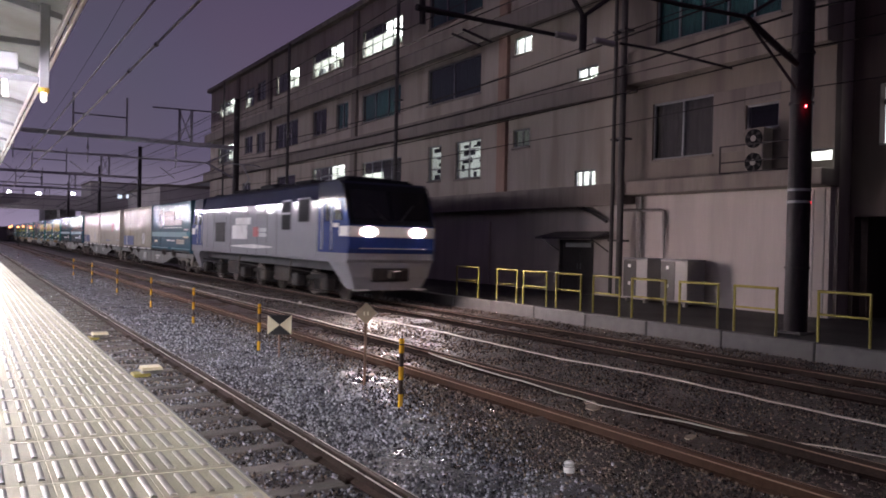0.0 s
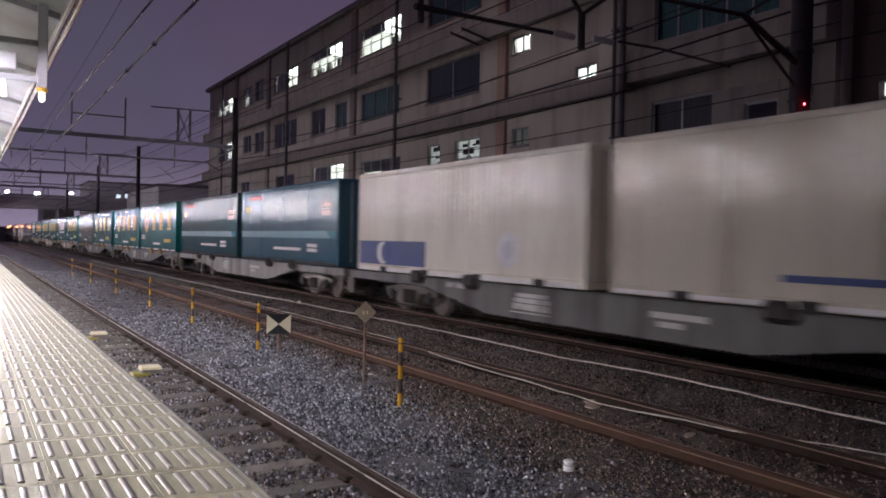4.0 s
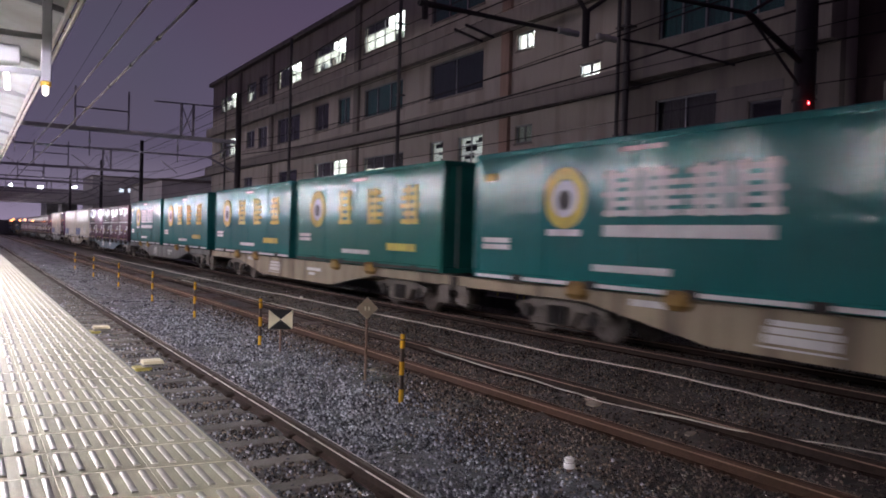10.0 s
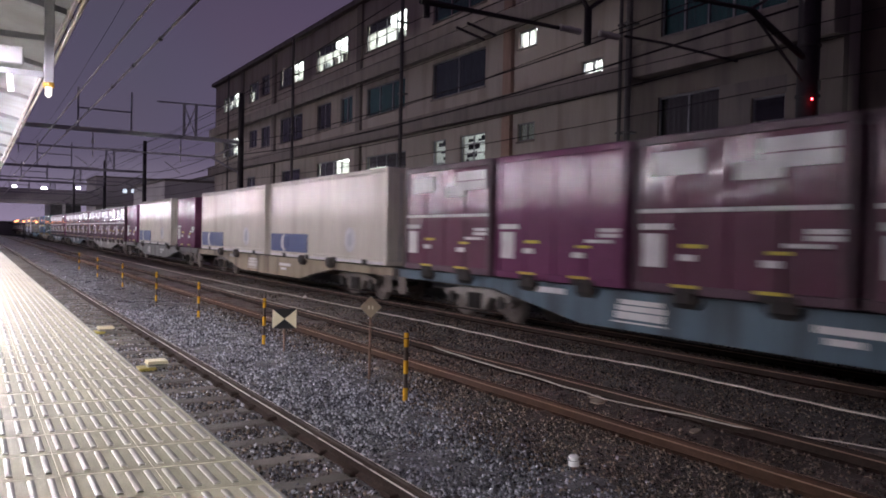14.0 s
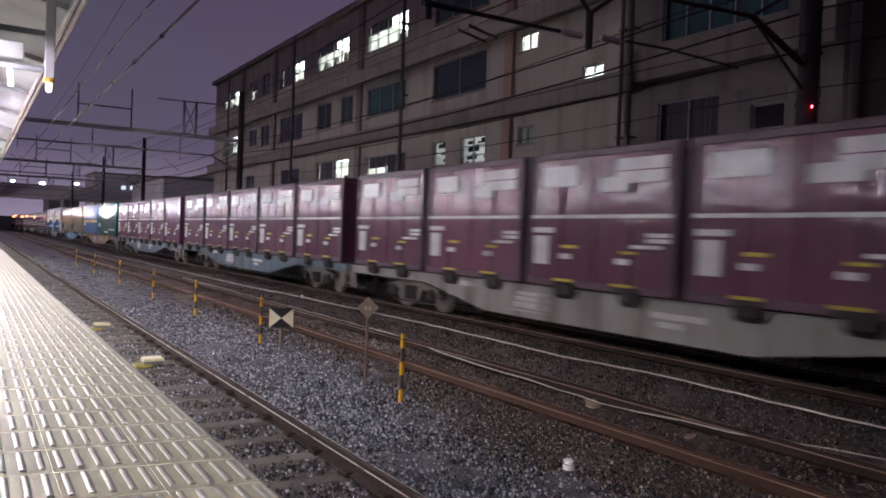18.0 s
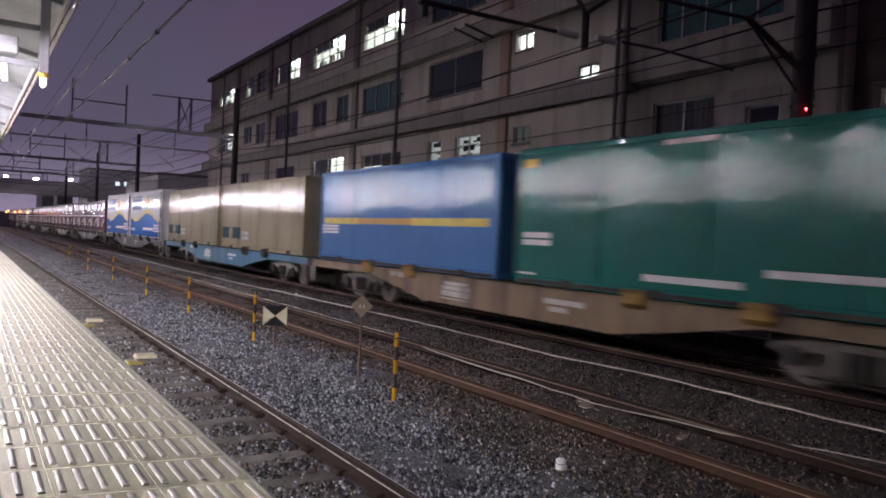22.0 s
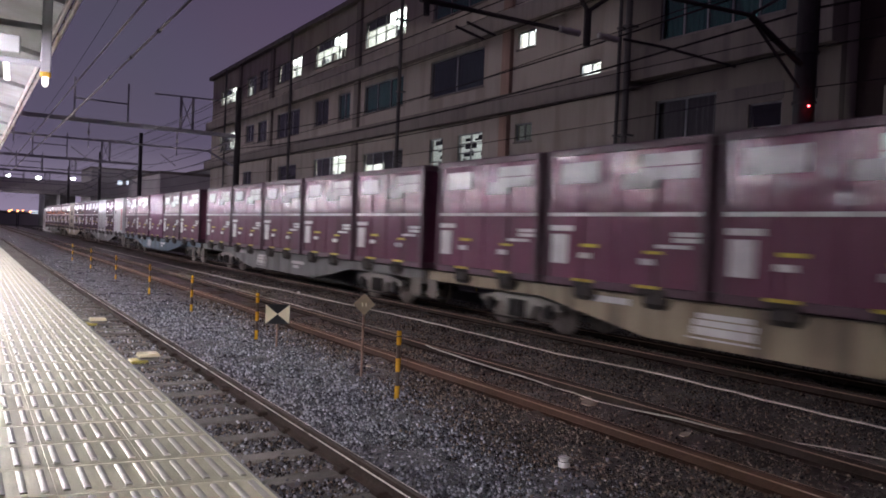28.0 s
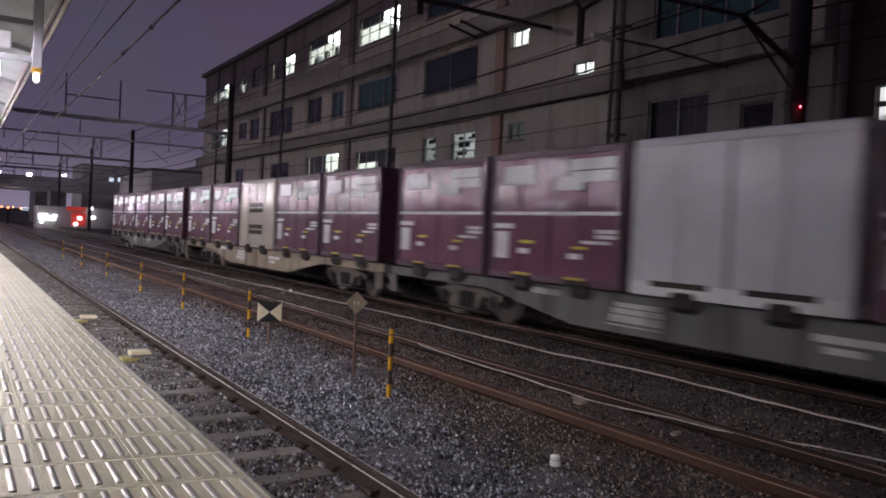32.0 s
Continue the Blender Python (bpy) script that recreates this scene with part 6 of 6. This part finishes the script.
for x, z, r, sag in ((14.2, 7.42, 0.022, 0.5), (14.2, 6.68, 0.026, 0.5), (14.2, 5.90, 0.018, 0.30), (14.2, 5.10, 0.012, 0.25), (14.2, 8.55, 0.012, 0.32), (13.9, 9.1, 0.010, 0.3), (14.5, 10.4, 0.014, 0.25)):
    span(x, z, sag, r)


# ---- platform canopy and its lamps ----
shared_bracket = Mesh().soft(0.0, 0.04, -0.03, 0.03, 0.0, 0.05, 0.005).data("gutter_bracket", "rust")
canopy = thing("platform_canopy", "pale steel platform canopy with rusty gutter edge", "canopy", (0, 0, 0), kind="structure")
part("roof_sheet", Mesh().prism([(1.10, 4.84), (1.10, 4.92), (-3.68, 6.12), (-9.0, 4.85), (-9.0, 4.77), (-3.68, 6.02)], -25, 200, "y"), "canopy", canopy)
part("gutter", Mesh().soft(1.10, 1.155, -25, 200, 4.76, 4.95, 0.01), "gutter", canopy, "pale rust-stained gutter")
part("edge_pipe", Mesh().soft(1.195, 1.26, -25, 200, 4.77, 4.85, 0.02), "gutter", canopy, "pale outer edge rail")
for i in range(-26, 130):
    part("gutter_bracket", shared_bracket, "", canopy, at=(1.155, i * 0.92, 4.79))
for i in range(-5, 30):
    y = 3.5 + i * 4.1
    part("rafter", Mesh().prism([(1.08, 4.76), (1.08, 4.84), (-3.68, 6.01), (-3.68, 5.72)], y - 0.06, y + 0.06, "y"), "steel", canopy)
for i in range(-3, 15):
    y = 5.0 + i * 8.2
    part("column", Mesh().soft(-3.78, -3.58, y - 0.1, y + 0.1, PLAT_Z, 5.7, 0.02), "steel", canopy)
for x in (-0.4, -1.7):
    part("purlin", Mesh().soft(x - 0.05, x + 0.05, -25, 200, 5.02 - (x + 0.4) * 0.25, 5.14 - (x + 0.4) * 0.25, 0.01), "steel", canopy)


def tube_lamp(y, winged, x=-0.2, z=4.18):
    t = thing("fluorescent_lamp", "white twin-length fluorescent lamp with added light-cutting wings under the canopy" if winged else "bare twin-length fluorescent lamp hung under the platform canopy", "lamp", (x, y, z), "lamps under the canopy")
    part("housing", Mesh().prism([(-0.10, 0.10), (-0.05, 0.15), (0.05, 0.15), (0.10, 0.10), (0.06, 0.05), (-0.06, 0.05)], -1.24, 1.24, "y"), "white", t)
    for a, b in ((-1.19, -0.03), (0.03, 1.19)):
        part("tube", Mesh().tube([(0, a, 0.0), (0, b, 0.0)], 0.022, 8), "tube", t, "glowing tube", smooth=True)
    for s in (-1.0, 1.0):
        part("hanger", Mesh().tube([(0, s, 0.15), (0, s, 0.90)], 0.012, 6), "steel", t)
    # wings added to near lamps, cutting their light on upper wall and train
    if winged:
        for q in (-1, 1):
            part("wing", Mesh().prism([(q * 0.058, 0.052), (q * 0.120, -0.004), (q * 0.126, -0.002), (q * 0.064, 0.058)][::q], -1.24, 1.24, "y"), "white", t, "white wing added to cut sideways light")


for i in range(2, 48):
    tube_lamp(1.8 + i * 4.1, i < 4)


# unseen second row, added to light platform and near tracks but not the train
def hooded_lamp(y, x=-1.9, z=4.05):
    t = thing("shaded_lamp", "unseen shaded fluorescent lamp added under the platform canopy", "lamp", (x, y, z), "shaded lamps under the canopy")
    part("reflector", Mesh().prism([(-0.16, -0.06), (-0.09, 0.08), (0.09, 0.08), (0.16, -0.06), (0.15, -0.06), (0.085, 0.07), (-0.085, 0.07), (-0.15, -0.06)], -0.64, 0.64, "y"), "white", t)
    part("tube", Mesh().tube([(0, -0.58, 0.0), (0, 0.58, 0.0)], 0.03, 8), "hood_tube", t, "glowing tube", smooth=True)
    for s in (-0.5, 0.5):
        part("hanger", Mesh().tube([(0, s, 0.07), (0, s, 1.40)], 0.012, 6), "steel", t)


for i in range(1, 24):
    hooded_lamp(1.0 + i * 2.5)


# ---- things between the tracks ----
def striped_post(x, y):
    p = thing("marker_post", "amber and dark striped marker post standing in the ballast", "post", (x, y, -0.17), "striped marker posts")
    part("shaft", Mesh().tube([(0, 0, 0), (0, 0, 0.86)], 0.027, 12), "post_dark", p, "rusty dark shaft", smooth=True)
    for z, h in ((0.02, 0.17), (0.36, 0.16), (0.68, 0.17)):
        part("stripe", Mesh().tube([(0, 0, z), (0, 0, z + h)], 0.030, 12), "post_yellow", p, "glossy amber-yellow stripe", smooth=True)
    part("collar", Mesh().tube([(0, 0, 0.775), (0, 0, 0.79)], 0.033, 12), "post_dark", p, smooth=True)


for y in (7.9, 13.07, 17.64, 22.3, 27.9, 34.0, 40.3):
    striped_post(4.42, y)

sg = thing("track_sign", "square black and cream bow-tie track sign on a short stake", "sign", pose(4.43, 12.07, -0.17, 0, 0, -20))
part("stake", Mesh().tube([(0, 0, 0), (0, 0, 0.5)], 0.018, 8), "rust", sg)
part("plate", Mesh().soft(-0.20, 0.20, -0.02, 0.0, 0.42, 0.75, 0.004), "black", sg)
for s in (-1, 1):
    part("triangle", Mesh().prism([(s * 0.195, 0.425), (s * 0.195, 0.745), (0, 0.585)], -0.026, -0.019, "y"), "cream", sg, "cream triangle")

dm = thing("diamond_marker", "weathered diamond-shaped marker on a thin rusty stake", "sign", pose(4.61, 9.25, -0.17, 0, 0, -20))
part("stake", Mesh().tube([(0, 0, 0), (0, 0, 1.02)], 0.018, 8), "rust", dm)
part("plate", Mesh().prism([(-0.15, 1.03), (0, 0.88), (0.15, 1.03), (0, 1.18)], -0.03, -0.018, "y"), "tan_plate", dm, "stained diamond plate")
part("lettering", Mesh().box(-0.035, -0.015, -0.034, -0.03, 1.0, 1.05).box(0.015, 0.035, -0.034, -0.03, 1.0, 1.05), "cream", dm)

rl = thing("reflector_stud", "small white reflector cap on a peg in the ballast", "marker", (4.42, 4.91, -0.15))
part("peg", Mesh().tube([(0, 0, 0), (0, 0, 0.05)], 0.03, 10), "rust", rl)
part("cap", Mesh().tube([(0, 0, 0.04), (0, 0, 0.085), (0, 0, 0.09), (0, 0, 0.12), (0, 0, 0.135)], [0.048, 0.048, 0.036, 0.048, 0.026], 12), "stud_white", rl, smooth=True)


def track_box(x, y):
    b = thing("track_box", "cream signal box with yellow foot between the rails", "box", pose(x, y, -0.16, 0, 0, 0), "signal boxes in the track")
    part("foot", Mesh().soft(-0.24, 0.0, -0.13, 0.13, 0.0, 0.05, 0.015), "foot_yellow", b, "yellow foot")
    part("body", Mesh().soft(-0.12, 0.15, -0.11, 0.11, 0.03, 0.09, 0.02), "concrete", b)
    part("cover", Mesh().prism([(-0.13, 0.09), (0.16, 0.09), (0.145, 0.135), (-0.115, 0.135)], -0.12, 0.12, "y"), "cream", b, "cream lid")


track_box(2.26, 11.39)
track_box(2.19, 15.76)


def lying_cable(course, z, r, seed, mat, label):
    """A slack cable through (x, y) bends, with small kinks."""
    rnd = random.Random(seed)
    pts = []
    for (xa, ya), (xb, yb) in zip(course, course[1:]):
        n = max(1, int((yb - ya) / 0.4))
        for i in range(n):
            u = i / n
            e = u * u * (3 - 2 * u)
            pts.append((xa + (xb - xa) * e + rnd.uniform(-0.012, 0.012), ya + (yb - ya) * u, z + rnd.uniform(0, 0.015)))
    pts.append((*course[-1], z))
    single("lying_cable", Mesh().tube(pts, r, 6), mat, label, "cable")


lying_cable(((8.5, -2.0), (8.5, 5.4), (8.60, 7.6), (8.40, 9.6), (8.50, 13.5), (8.36, 20.0), (8.05, 27.0), (7.95, 36.0), (7.8, 60.0)), -0.05, 0.012, 1, "white_cable", "pale cable lying on the ballast beside the far track")
lying_cable(((7.5, 0.0), (7.2, 3.7), (6.68, 5.0), (6.40, 6.6), (6.50, 8.6), (6.62, 10.4), (6.95, 12.2), (7.0, 30.0)), -0.05, 0.007, 4, "white_cable", "thin pale cable lying beside the middle track")

for x, y, a, b, turn in ((6.47, 6.78, 0.13, 0.10, 20), (6.60, 6.98, 0.07, 0.05, -30), (6.36, 5.24, 0.08, 0.045, 12), (5.05, 9.9, 0.05, 0.04, 50)):
    single("scrap_plate", Mesh().prism([(-a, -b * 0.6), (-a * 0.3, -b), (a, -b * 0.7), (a * 0.8, b * 0.6), (0.0, b), (-a * 0.9, b * 0.5)], 0.0, 0.014, "z"), "rust_pale", "pale flat scrap of sheet lying on the ballast", "scrap", "scraps on the ballast", at=pose(x, y, -0.118, 4, -5, turn))
kn = thing("cable_peg", "small white peg holding the pale cable", "peg", (8.52, 21.5, -0.14))
part("stem", Mesh().tube([(0, 0, 0), (0, 0, 0.07)], 0.02, 8), "rust", kn)
part("cap", Mesh().tube([(0, 0, 0.06), (0, 0, 0.11), (0, 0, 0.125)], [0.045, 0.045, 0.02], 10), "white", kn, smooth=True)

# ---- fence and things along the building ----
def fence_panel(y0, y1, h=0.93):
    f = thing("fence_panel", "yellow tubular steel fence hoop on the walkway", "fence", (13.26, y0, 0.17), "yellow fence hoops")
    a = y1 - y0
    for y in (0, a):
        part("post", Mesh().tube([(0, y, 0), (0, y, h)], 0.026, 8), "fence_yellow", f, smooth=True)
    part("top_rail", Mesh().tube([(0, -0.02, h), (0, a + 0.02, h)], 0.026, 8), "fence_yellow", f, smooth=True)
    part("middle_rail", Mesh().tube([(0, 0, h * 0.55), (0, a, h * 0.55)], 0.02, 8), "fence_yellow", f, smooth=True)


for a, b in ((19.0, 20.2), (17.1, 18.05), (15.8, 16.8), (14.45, 15.4), (13.1, 14.0), (11.7, 12.7), (10.3, 11.3), (8.95, 9.9), (7.15, 8.1), (5.2, 6.3), (3.4, 4.4)):
    fence_panel(a, b)


# ---- along the building ----
def outdoor_unit(y):
    u = thing("air_conditioner", "tall grey outdoor air-conditioning cabinet on short feet", "air conditioner", (17.15, y, 0.17), "cabinets by the wall")
    part("casing", Mesh().soft(0.0, 0.75, 0.0, 0.98, 0.12, 1.30, 0.02), "ac", u)
    part("grille", Mesh().soft(-0.012, 0.01, 0.44, 0.96, 0.16, 1.27, 0.01), "pipe", u, "dark intake grille")
    part("top_cover", Mesh().soft(-0.02, 0.77, -0.02, 1.0, 1.30, 1.345, 0.01), "steel", u)
    for z in (0.52, 1.05):
        part("label_plate", Mesh().box(-0.018, -0.011, 0.66, 0.76, z, z + 0.10), "white", u, "small white plate")
    for a in (0.08, 0.80):
        part("foot", Mesh().soft(0.02, 0.16, a, a + 0.1, 0.0, 0.12, 0.01), "ac", u)


outdoor_unit(15.84)
outdoor_unit(14.36)

rack = thing("wall_rack", "steel wall rack carrying a twin-fan outdoor unit", "rack", (BX, 11.45, 3.88))
for y in (0.0, 2.15):
    part("bracket", Mesh().soft(-0.68, 0.0, y - 0.02, y + 0.02, 0.0, 0.05).soft(-0.68, -0.64, y - 0.02, y + 0.02, 0.05, 0.75), "pole", rack)
for z in (0.0, 0.28, 0.72):
    part("rail", Mesh().soft(-0.68, -0.65, 0.0, 2.15, z, z + 0.035, 0.005), "pole", rack)
unit = thing("twin_fan_unit", "dusty wall-mounted outdoor unit with two round fans", "air conditioner", (BX - 0.55, 12.32, 3.83))
part("casing", Mesh().soft(0.0, 0.42, 0.04, 0.58, 0.0, 1.22, 0.02), "band", unit)
for z in (0.31, 0.94):
    fan = part("fan_ring", Mesh().tube([(-0.03, 0.31, z), (0.02, 0.31, z)], 0.25, 24), "fan_black", unit, "round dark fan guard")
    part("fan_hub", Mesh().tube([(-0.045, 0.31, z), (-0.028, 0.31, z)], 0.08, 14), "grey_pipe", fan)
    for k in range(6):
        a = math.tau * k / 6
        part("fan_blade", Mesh().prism([(0.31 + 0.07 * math.cos(a), z + 0.07 * math.sin(a)), (0.31 + 0.24 * math.cos(a + 0.2), z + 0.24 * math.sin(a + 0.2)), (0.31 + 0.24 * math.cos(a + 0.6), z + 0.24 * math.sin(a + 0.6))], -0.036, -0.03), "pole", fan)

flood = thing("flood_lamp", "lit white flood lamp on the building's corner", "lamp", (17.50, 10.74, 4.06))
part("arm", Mesh().tube([(0.62, 0.15, 0.14), (0.05, 0, 0.14)], 0.025, 6), "pole", flood)
part("hood", Mesh().prism([(-0.16, 0.17), (0.14, 0.23), (0.14, 0.27), (-0.16, 0.21)], -0.24, 0.24, "y"), "steel", flood)
part("lens", Mesh().prism([(-0.13, 0.02), (0.10, 0.0), (0.12, 0.22), (-0.15, 0.17)], -0.22, 0.22, "y"), "flood", flood, "glowing lens")

for y, z0, z1 in ((17.22, 1.5, 3.44), (17.04, 1.5, 3.44)):
    single("conduit", Mesh().tube([(BX - 0.02, y, z0), (BX - 0.02, y, z1)], 0.022, 8), "ac", "grey conduit on the ground floor wall", "pipe", smooth=True)
single("conduit", Mesh().tube([(BX - 0.07, 17.9, 3.03), (BX - 0.07, 16.18, 2.99), (BX - 0.07, 16.05, 2.94), (BX - 0.07, 16.03, 2.80), (BX - 0.07, 16.03, 1.3)], [0.045, 0.05, 0.062, 0.075, 0.075], 10), "grey_pipe", "grey conduit running along the ground floor wall", "pipe", smooth=True)
single("conduit", Mesh().tube([(BX - 0.10, 20.0, 3.24), (BX - 0.12, 19.2, 3.02), (BX - 0.1, 18.45, 2.66)], 0.06, 8), "pipe", "dark hose hanging on the ground floor wall", "pipe", smooth=True)
for y in (10.95, 11.25):
    single("conduit", Mesh().tube([(BX - 0.03, y, 0.2), (BX - 0.03, y, 3.4)], 0.024, 8), "ac", "grey pipe at the building's corner", "pipe", smooth=True)

# ---- hanging frame under the canopy ----
hf = thing("hanging_frame", "pale steel frame with white box hung from the canopy", "frame", (0, 11.5, 0))
part("post", Mesh().soft(0.80, 0.92, -0.06, 0.06, 3.78, 4.90, 0.01), "steel", hf)
part("upper_bar", Mesh().soft(-1.4, 0.80, -0.04, 0.04, 4.32, 4.40, 0.01), "steel", hf)
part("lower_bar", Mesh().soft(-1.4, 0.80, -0.04, 0.04, 3.84, 3.92, 0.01), "steel", hf)
part("white_box", Mesh().soft(-0.4, 0.56, -0.10, 0.10, 3.96, 4.20, 0.02), "canopy", hf, "pale grey box")
part("lamp_cap", Mesh().tube([(0.86, 0, 3.78), (0.86, 0, 3.72)], 0.07, 12), "yellow", hf)
part("lamp_bulb", Mesh().tube([(0.86, 0, 3.72), (0.86, 0, 3.62), (0.86, 0, 3.59)], [0.04, 0.04, 0.015], 12), "soft_lamp", hf, "small glowing lamp", smooth=True)
part("lamp_bulb", Mesh().tube([(0.40, 0, 3.84), (0.42, 0, 3.62)], 0.035, 10), "soft_lamp", hf, "small glowing lamp", smooth=True)

# ---- behind the platform and behind the camera ----
# unseen wall and block, added to keep horizon glow off the train
rear = thing("glow_blocker", "unseen dark concrete wall and block added against the horizon glow", "wall", (0, 0, 0), kind="structure")
part("long_wall", Mesh().box(-9.35, -9.05, -42, 200, -0.4, 4.80), "dark_concrete", rear)
part("end_block", Mesh().box(-9.0, 18.5, -42.0, -36.0, -0.4, 14.0), "brown_wall", rear)

# ---- the distance ----
ov = thing("road_bridge", "dark concrete road bridge across the tracks in the distance", "bridge", (0, 160, 0))
part("deck", Mesh().box(-60, 30, -4, 4, 6.4, 8.2), "hazed_concrete", ov)
part("parapet", Mesh().box(-60, 30, -4.3, -4.0, 7.6, 8.9), "hazed_concrete", ov)
for x in (-12, 15.5, 28):
    part("pier", Mesh().box(x - 0.7, x + 0.7, -3, 3, -0.3, 6.4), "dark_concrete", ov)


def street_lamp(x, y, z, mat, size=0.45, base=0.0):
    s = thing("street_lamp", "glowing street lamp in the distance", "lamp", (x, y, base), "distant street lamps")
    part("pole", Mesh().tube([(0, 0, 0), (0, 0, z - base)], 0.07, 6), "pole", s)
    part("head", Mesh().soft(-size, size, -0.2, 0.2, z - base, z - base + size * 0.9, 0.1), mat, s, "glowing lamp head")


for x, z, mat, sz in ((11.24, 8.98, "white_lamp", 0.42), (16.97, 9.32, "white_lamp", 0.36), (6.45, 9.12, "white_lamp", 0.34), (6.94, 8.32, "pink_lamp", 0.46), (5.4, 8.5, "pink_lamp", 0.4)):
    street_lamp(x, 157.5, z, mat, sz, 8.2)
sl = thing("distant_signal", "pair of orange railway signal lamps in the distance", "signal", (8.0, 158, 0))
part("mast", Mesh().tube([(0, 0, -0.2), (0, 0, 3.4)], 0.08, 6), "pole", sl)
for x in (-0.9, 0.9):
    part("lamp", Mesh().soft(x - 0.14, x + 0.14, -0.2, 0.1, 2.95, 3.2, 0.06), "orange_lamp", sl, "glowing orange lamp")


def far_block(x0, x1, y0, y1, h, mat, label, wins):
    b = thing("distant_building", label, "building", ((x0 + x1) / 2, (y0 + y1) / 2, 0.0), "distant buildings")
    w, d = (x1 - x0) / 2, (y1 - y0) / 2
    part("wall", Mesh().box(-w, w, -d, d, -0.2, h), mat, b)
    part("roof", Mesh().box(-w - 0.2, w + 0.2, -d - 0.2, d + 0.2, h, h + 0.3), "band", b)
    for x, z, ww, hh, m in wins:
        x = x - (x0 + x1) / 2
        part("window", Mesh().soft(x - ww, x + ww, -d - 0.06, -d + 0.02, z - hh, z + hh, 0.02), m, b, "lit window")


far_block(21.0, 33.6, 165, 180, 12.2, "hazed_concrete", "pale distant block with lit windows",
          ((24.05, 7.85, 1.30, 0.38, "white_sign"), (26.3, 9.55, 0.40, 0.52, "cool_window"), (28.2, 9.7, 0.60, 0.42, "cool_window"), (32.4, 10.9, 0.45, 0.5, "cool_window"), (32.4, 9.75, 0.45, 0.42, "green_window"),
           (27.05, 7.0, 0.36, 0.42, "white_sign"), (28.7, 7.2, 0.75, 0.48, "white_sign")))
far_block(19.0, 34.0, 92, 112, 7.6, "hazed_concrete", "pale low hall with a shallow roof beyond the beige building", ())
far_block(34.0, 60.0, 120, 150, 11.0, "dark_concrete", "dark distant concrete block of flats", ())
far_block(-30.0, 4.0, 200, 220, 11.0, "dark_concrete", "dark distant concrete block of flats", ((1.0, 8.0, 0.8, 0.5, "cool_window"), (-6.0, 8.0, 0.8, 0.5, "cool_window")))
far_block(14.5, 20.5, 185, 200, 8.6, "dark_concrete", "low distant house with bluish windows", ((18.5, 8.0, 1.4, 0.4, "cool_window"),))

# added low block, covering the foot of the glowing sky under the bridge
far_block(-90.0, 70.0, 235, 245, 3.2, "hazed_concrete", "low block added across the horizon glow under the bridge", ((3.0, 3.0, 0.7, 0.4, "cool_window"), (16.0, 3.4, 0.9, 0.4, "cool_window")))

# roadside lights that the train's tail uncovers
cr = thing("roadside_shop", "bright shop front with white and red signs beside the tracks", "shop", (14.0, 128, 0))
part("wall", Mesh().box(-3.6, 7.0, 0.3, 6, -0.2, 3.3), "hazed_concrete", cr)
for x0, x1, z0, z1 in ((-3.45, -2.25, 1.30, 2.12), (-2.35, -1.15, 1.15, 1.72), (-1.55, -0.95, 1.75, 2.05), (-3.2, -2.8, 0.7, 1.2)):
    part("white_front", Mesh().soft(x0, x1, -0.1, 0.3, z0, z1, 0.08), "white_sign", cr, "glowing white shop front")
part("red_sign", Mesh().soft(0.3, 2.9, -0.1, 0.3, 2.75, 3.4, 0.05), "red_sign", cr, "glowing red sign board")
part("red_front", Mesh().soft(1.0, 3.0, -0.1, 0.3, 0.5, 2.5, 0.05), "red_sign", cr, "red shop front")
for x, z in ((2.1, 1.4), (4.0, 1.6), (3.6, 3.0), (1.6, 0.5)):
    part("lamp", Mesh().soft(x - 0.3, x + 0.3, -0.35, -0.1, z, z + 0.5, 0.05), "white_sign", cr, "white lamp")
sg2 = thing("crossing_lamps", "row of small orange lamps by the distant crossing", "lamp", (7.0, 134, 0))
part("frame", Mesh().soft(-2.2, 2.4, -0.05, 0.05, 2.4, 2.5).soft(-0.05, 0.05, -0.05, 0.05, -0.2, 2.4), "pole", sg2)
for x, z in ((-1.26, 2.60), (-0.13, 2.66), (1.58, 2.62)):
    part("lamp", Mesh().soft(x - 0.14, x + 0.14, -0.2, 0.1, z, z + 0.24, 0.05), "orange_lamp", sg2, "orange lamp")


def motions():
    """The train runs past; its wheels turn while they are near."""
    for ob, y in MOVING:
        walk(ob, [(t, pose(TRAIN_X, y - travelled(t), ob.location.z)) for t in range(0, 33, 2)])
    for w, y, s in SPIN:
        first = next((k for k in range(961) if y - travelled(k / FPS) < 46), 960)
        last = next((k for k in range(961) if y - travelled(k / FPS) < 0), 960)
        rows = sorted({0, *range(first, last + 1), 960})
        walk(w, [(k / FPS, pose(0, s, 0.43) @ pose(0, 0, 0, math.degrees(travelled(min(max(k, first), last) / FPS) / 0.43))) for k in rows])


motions()
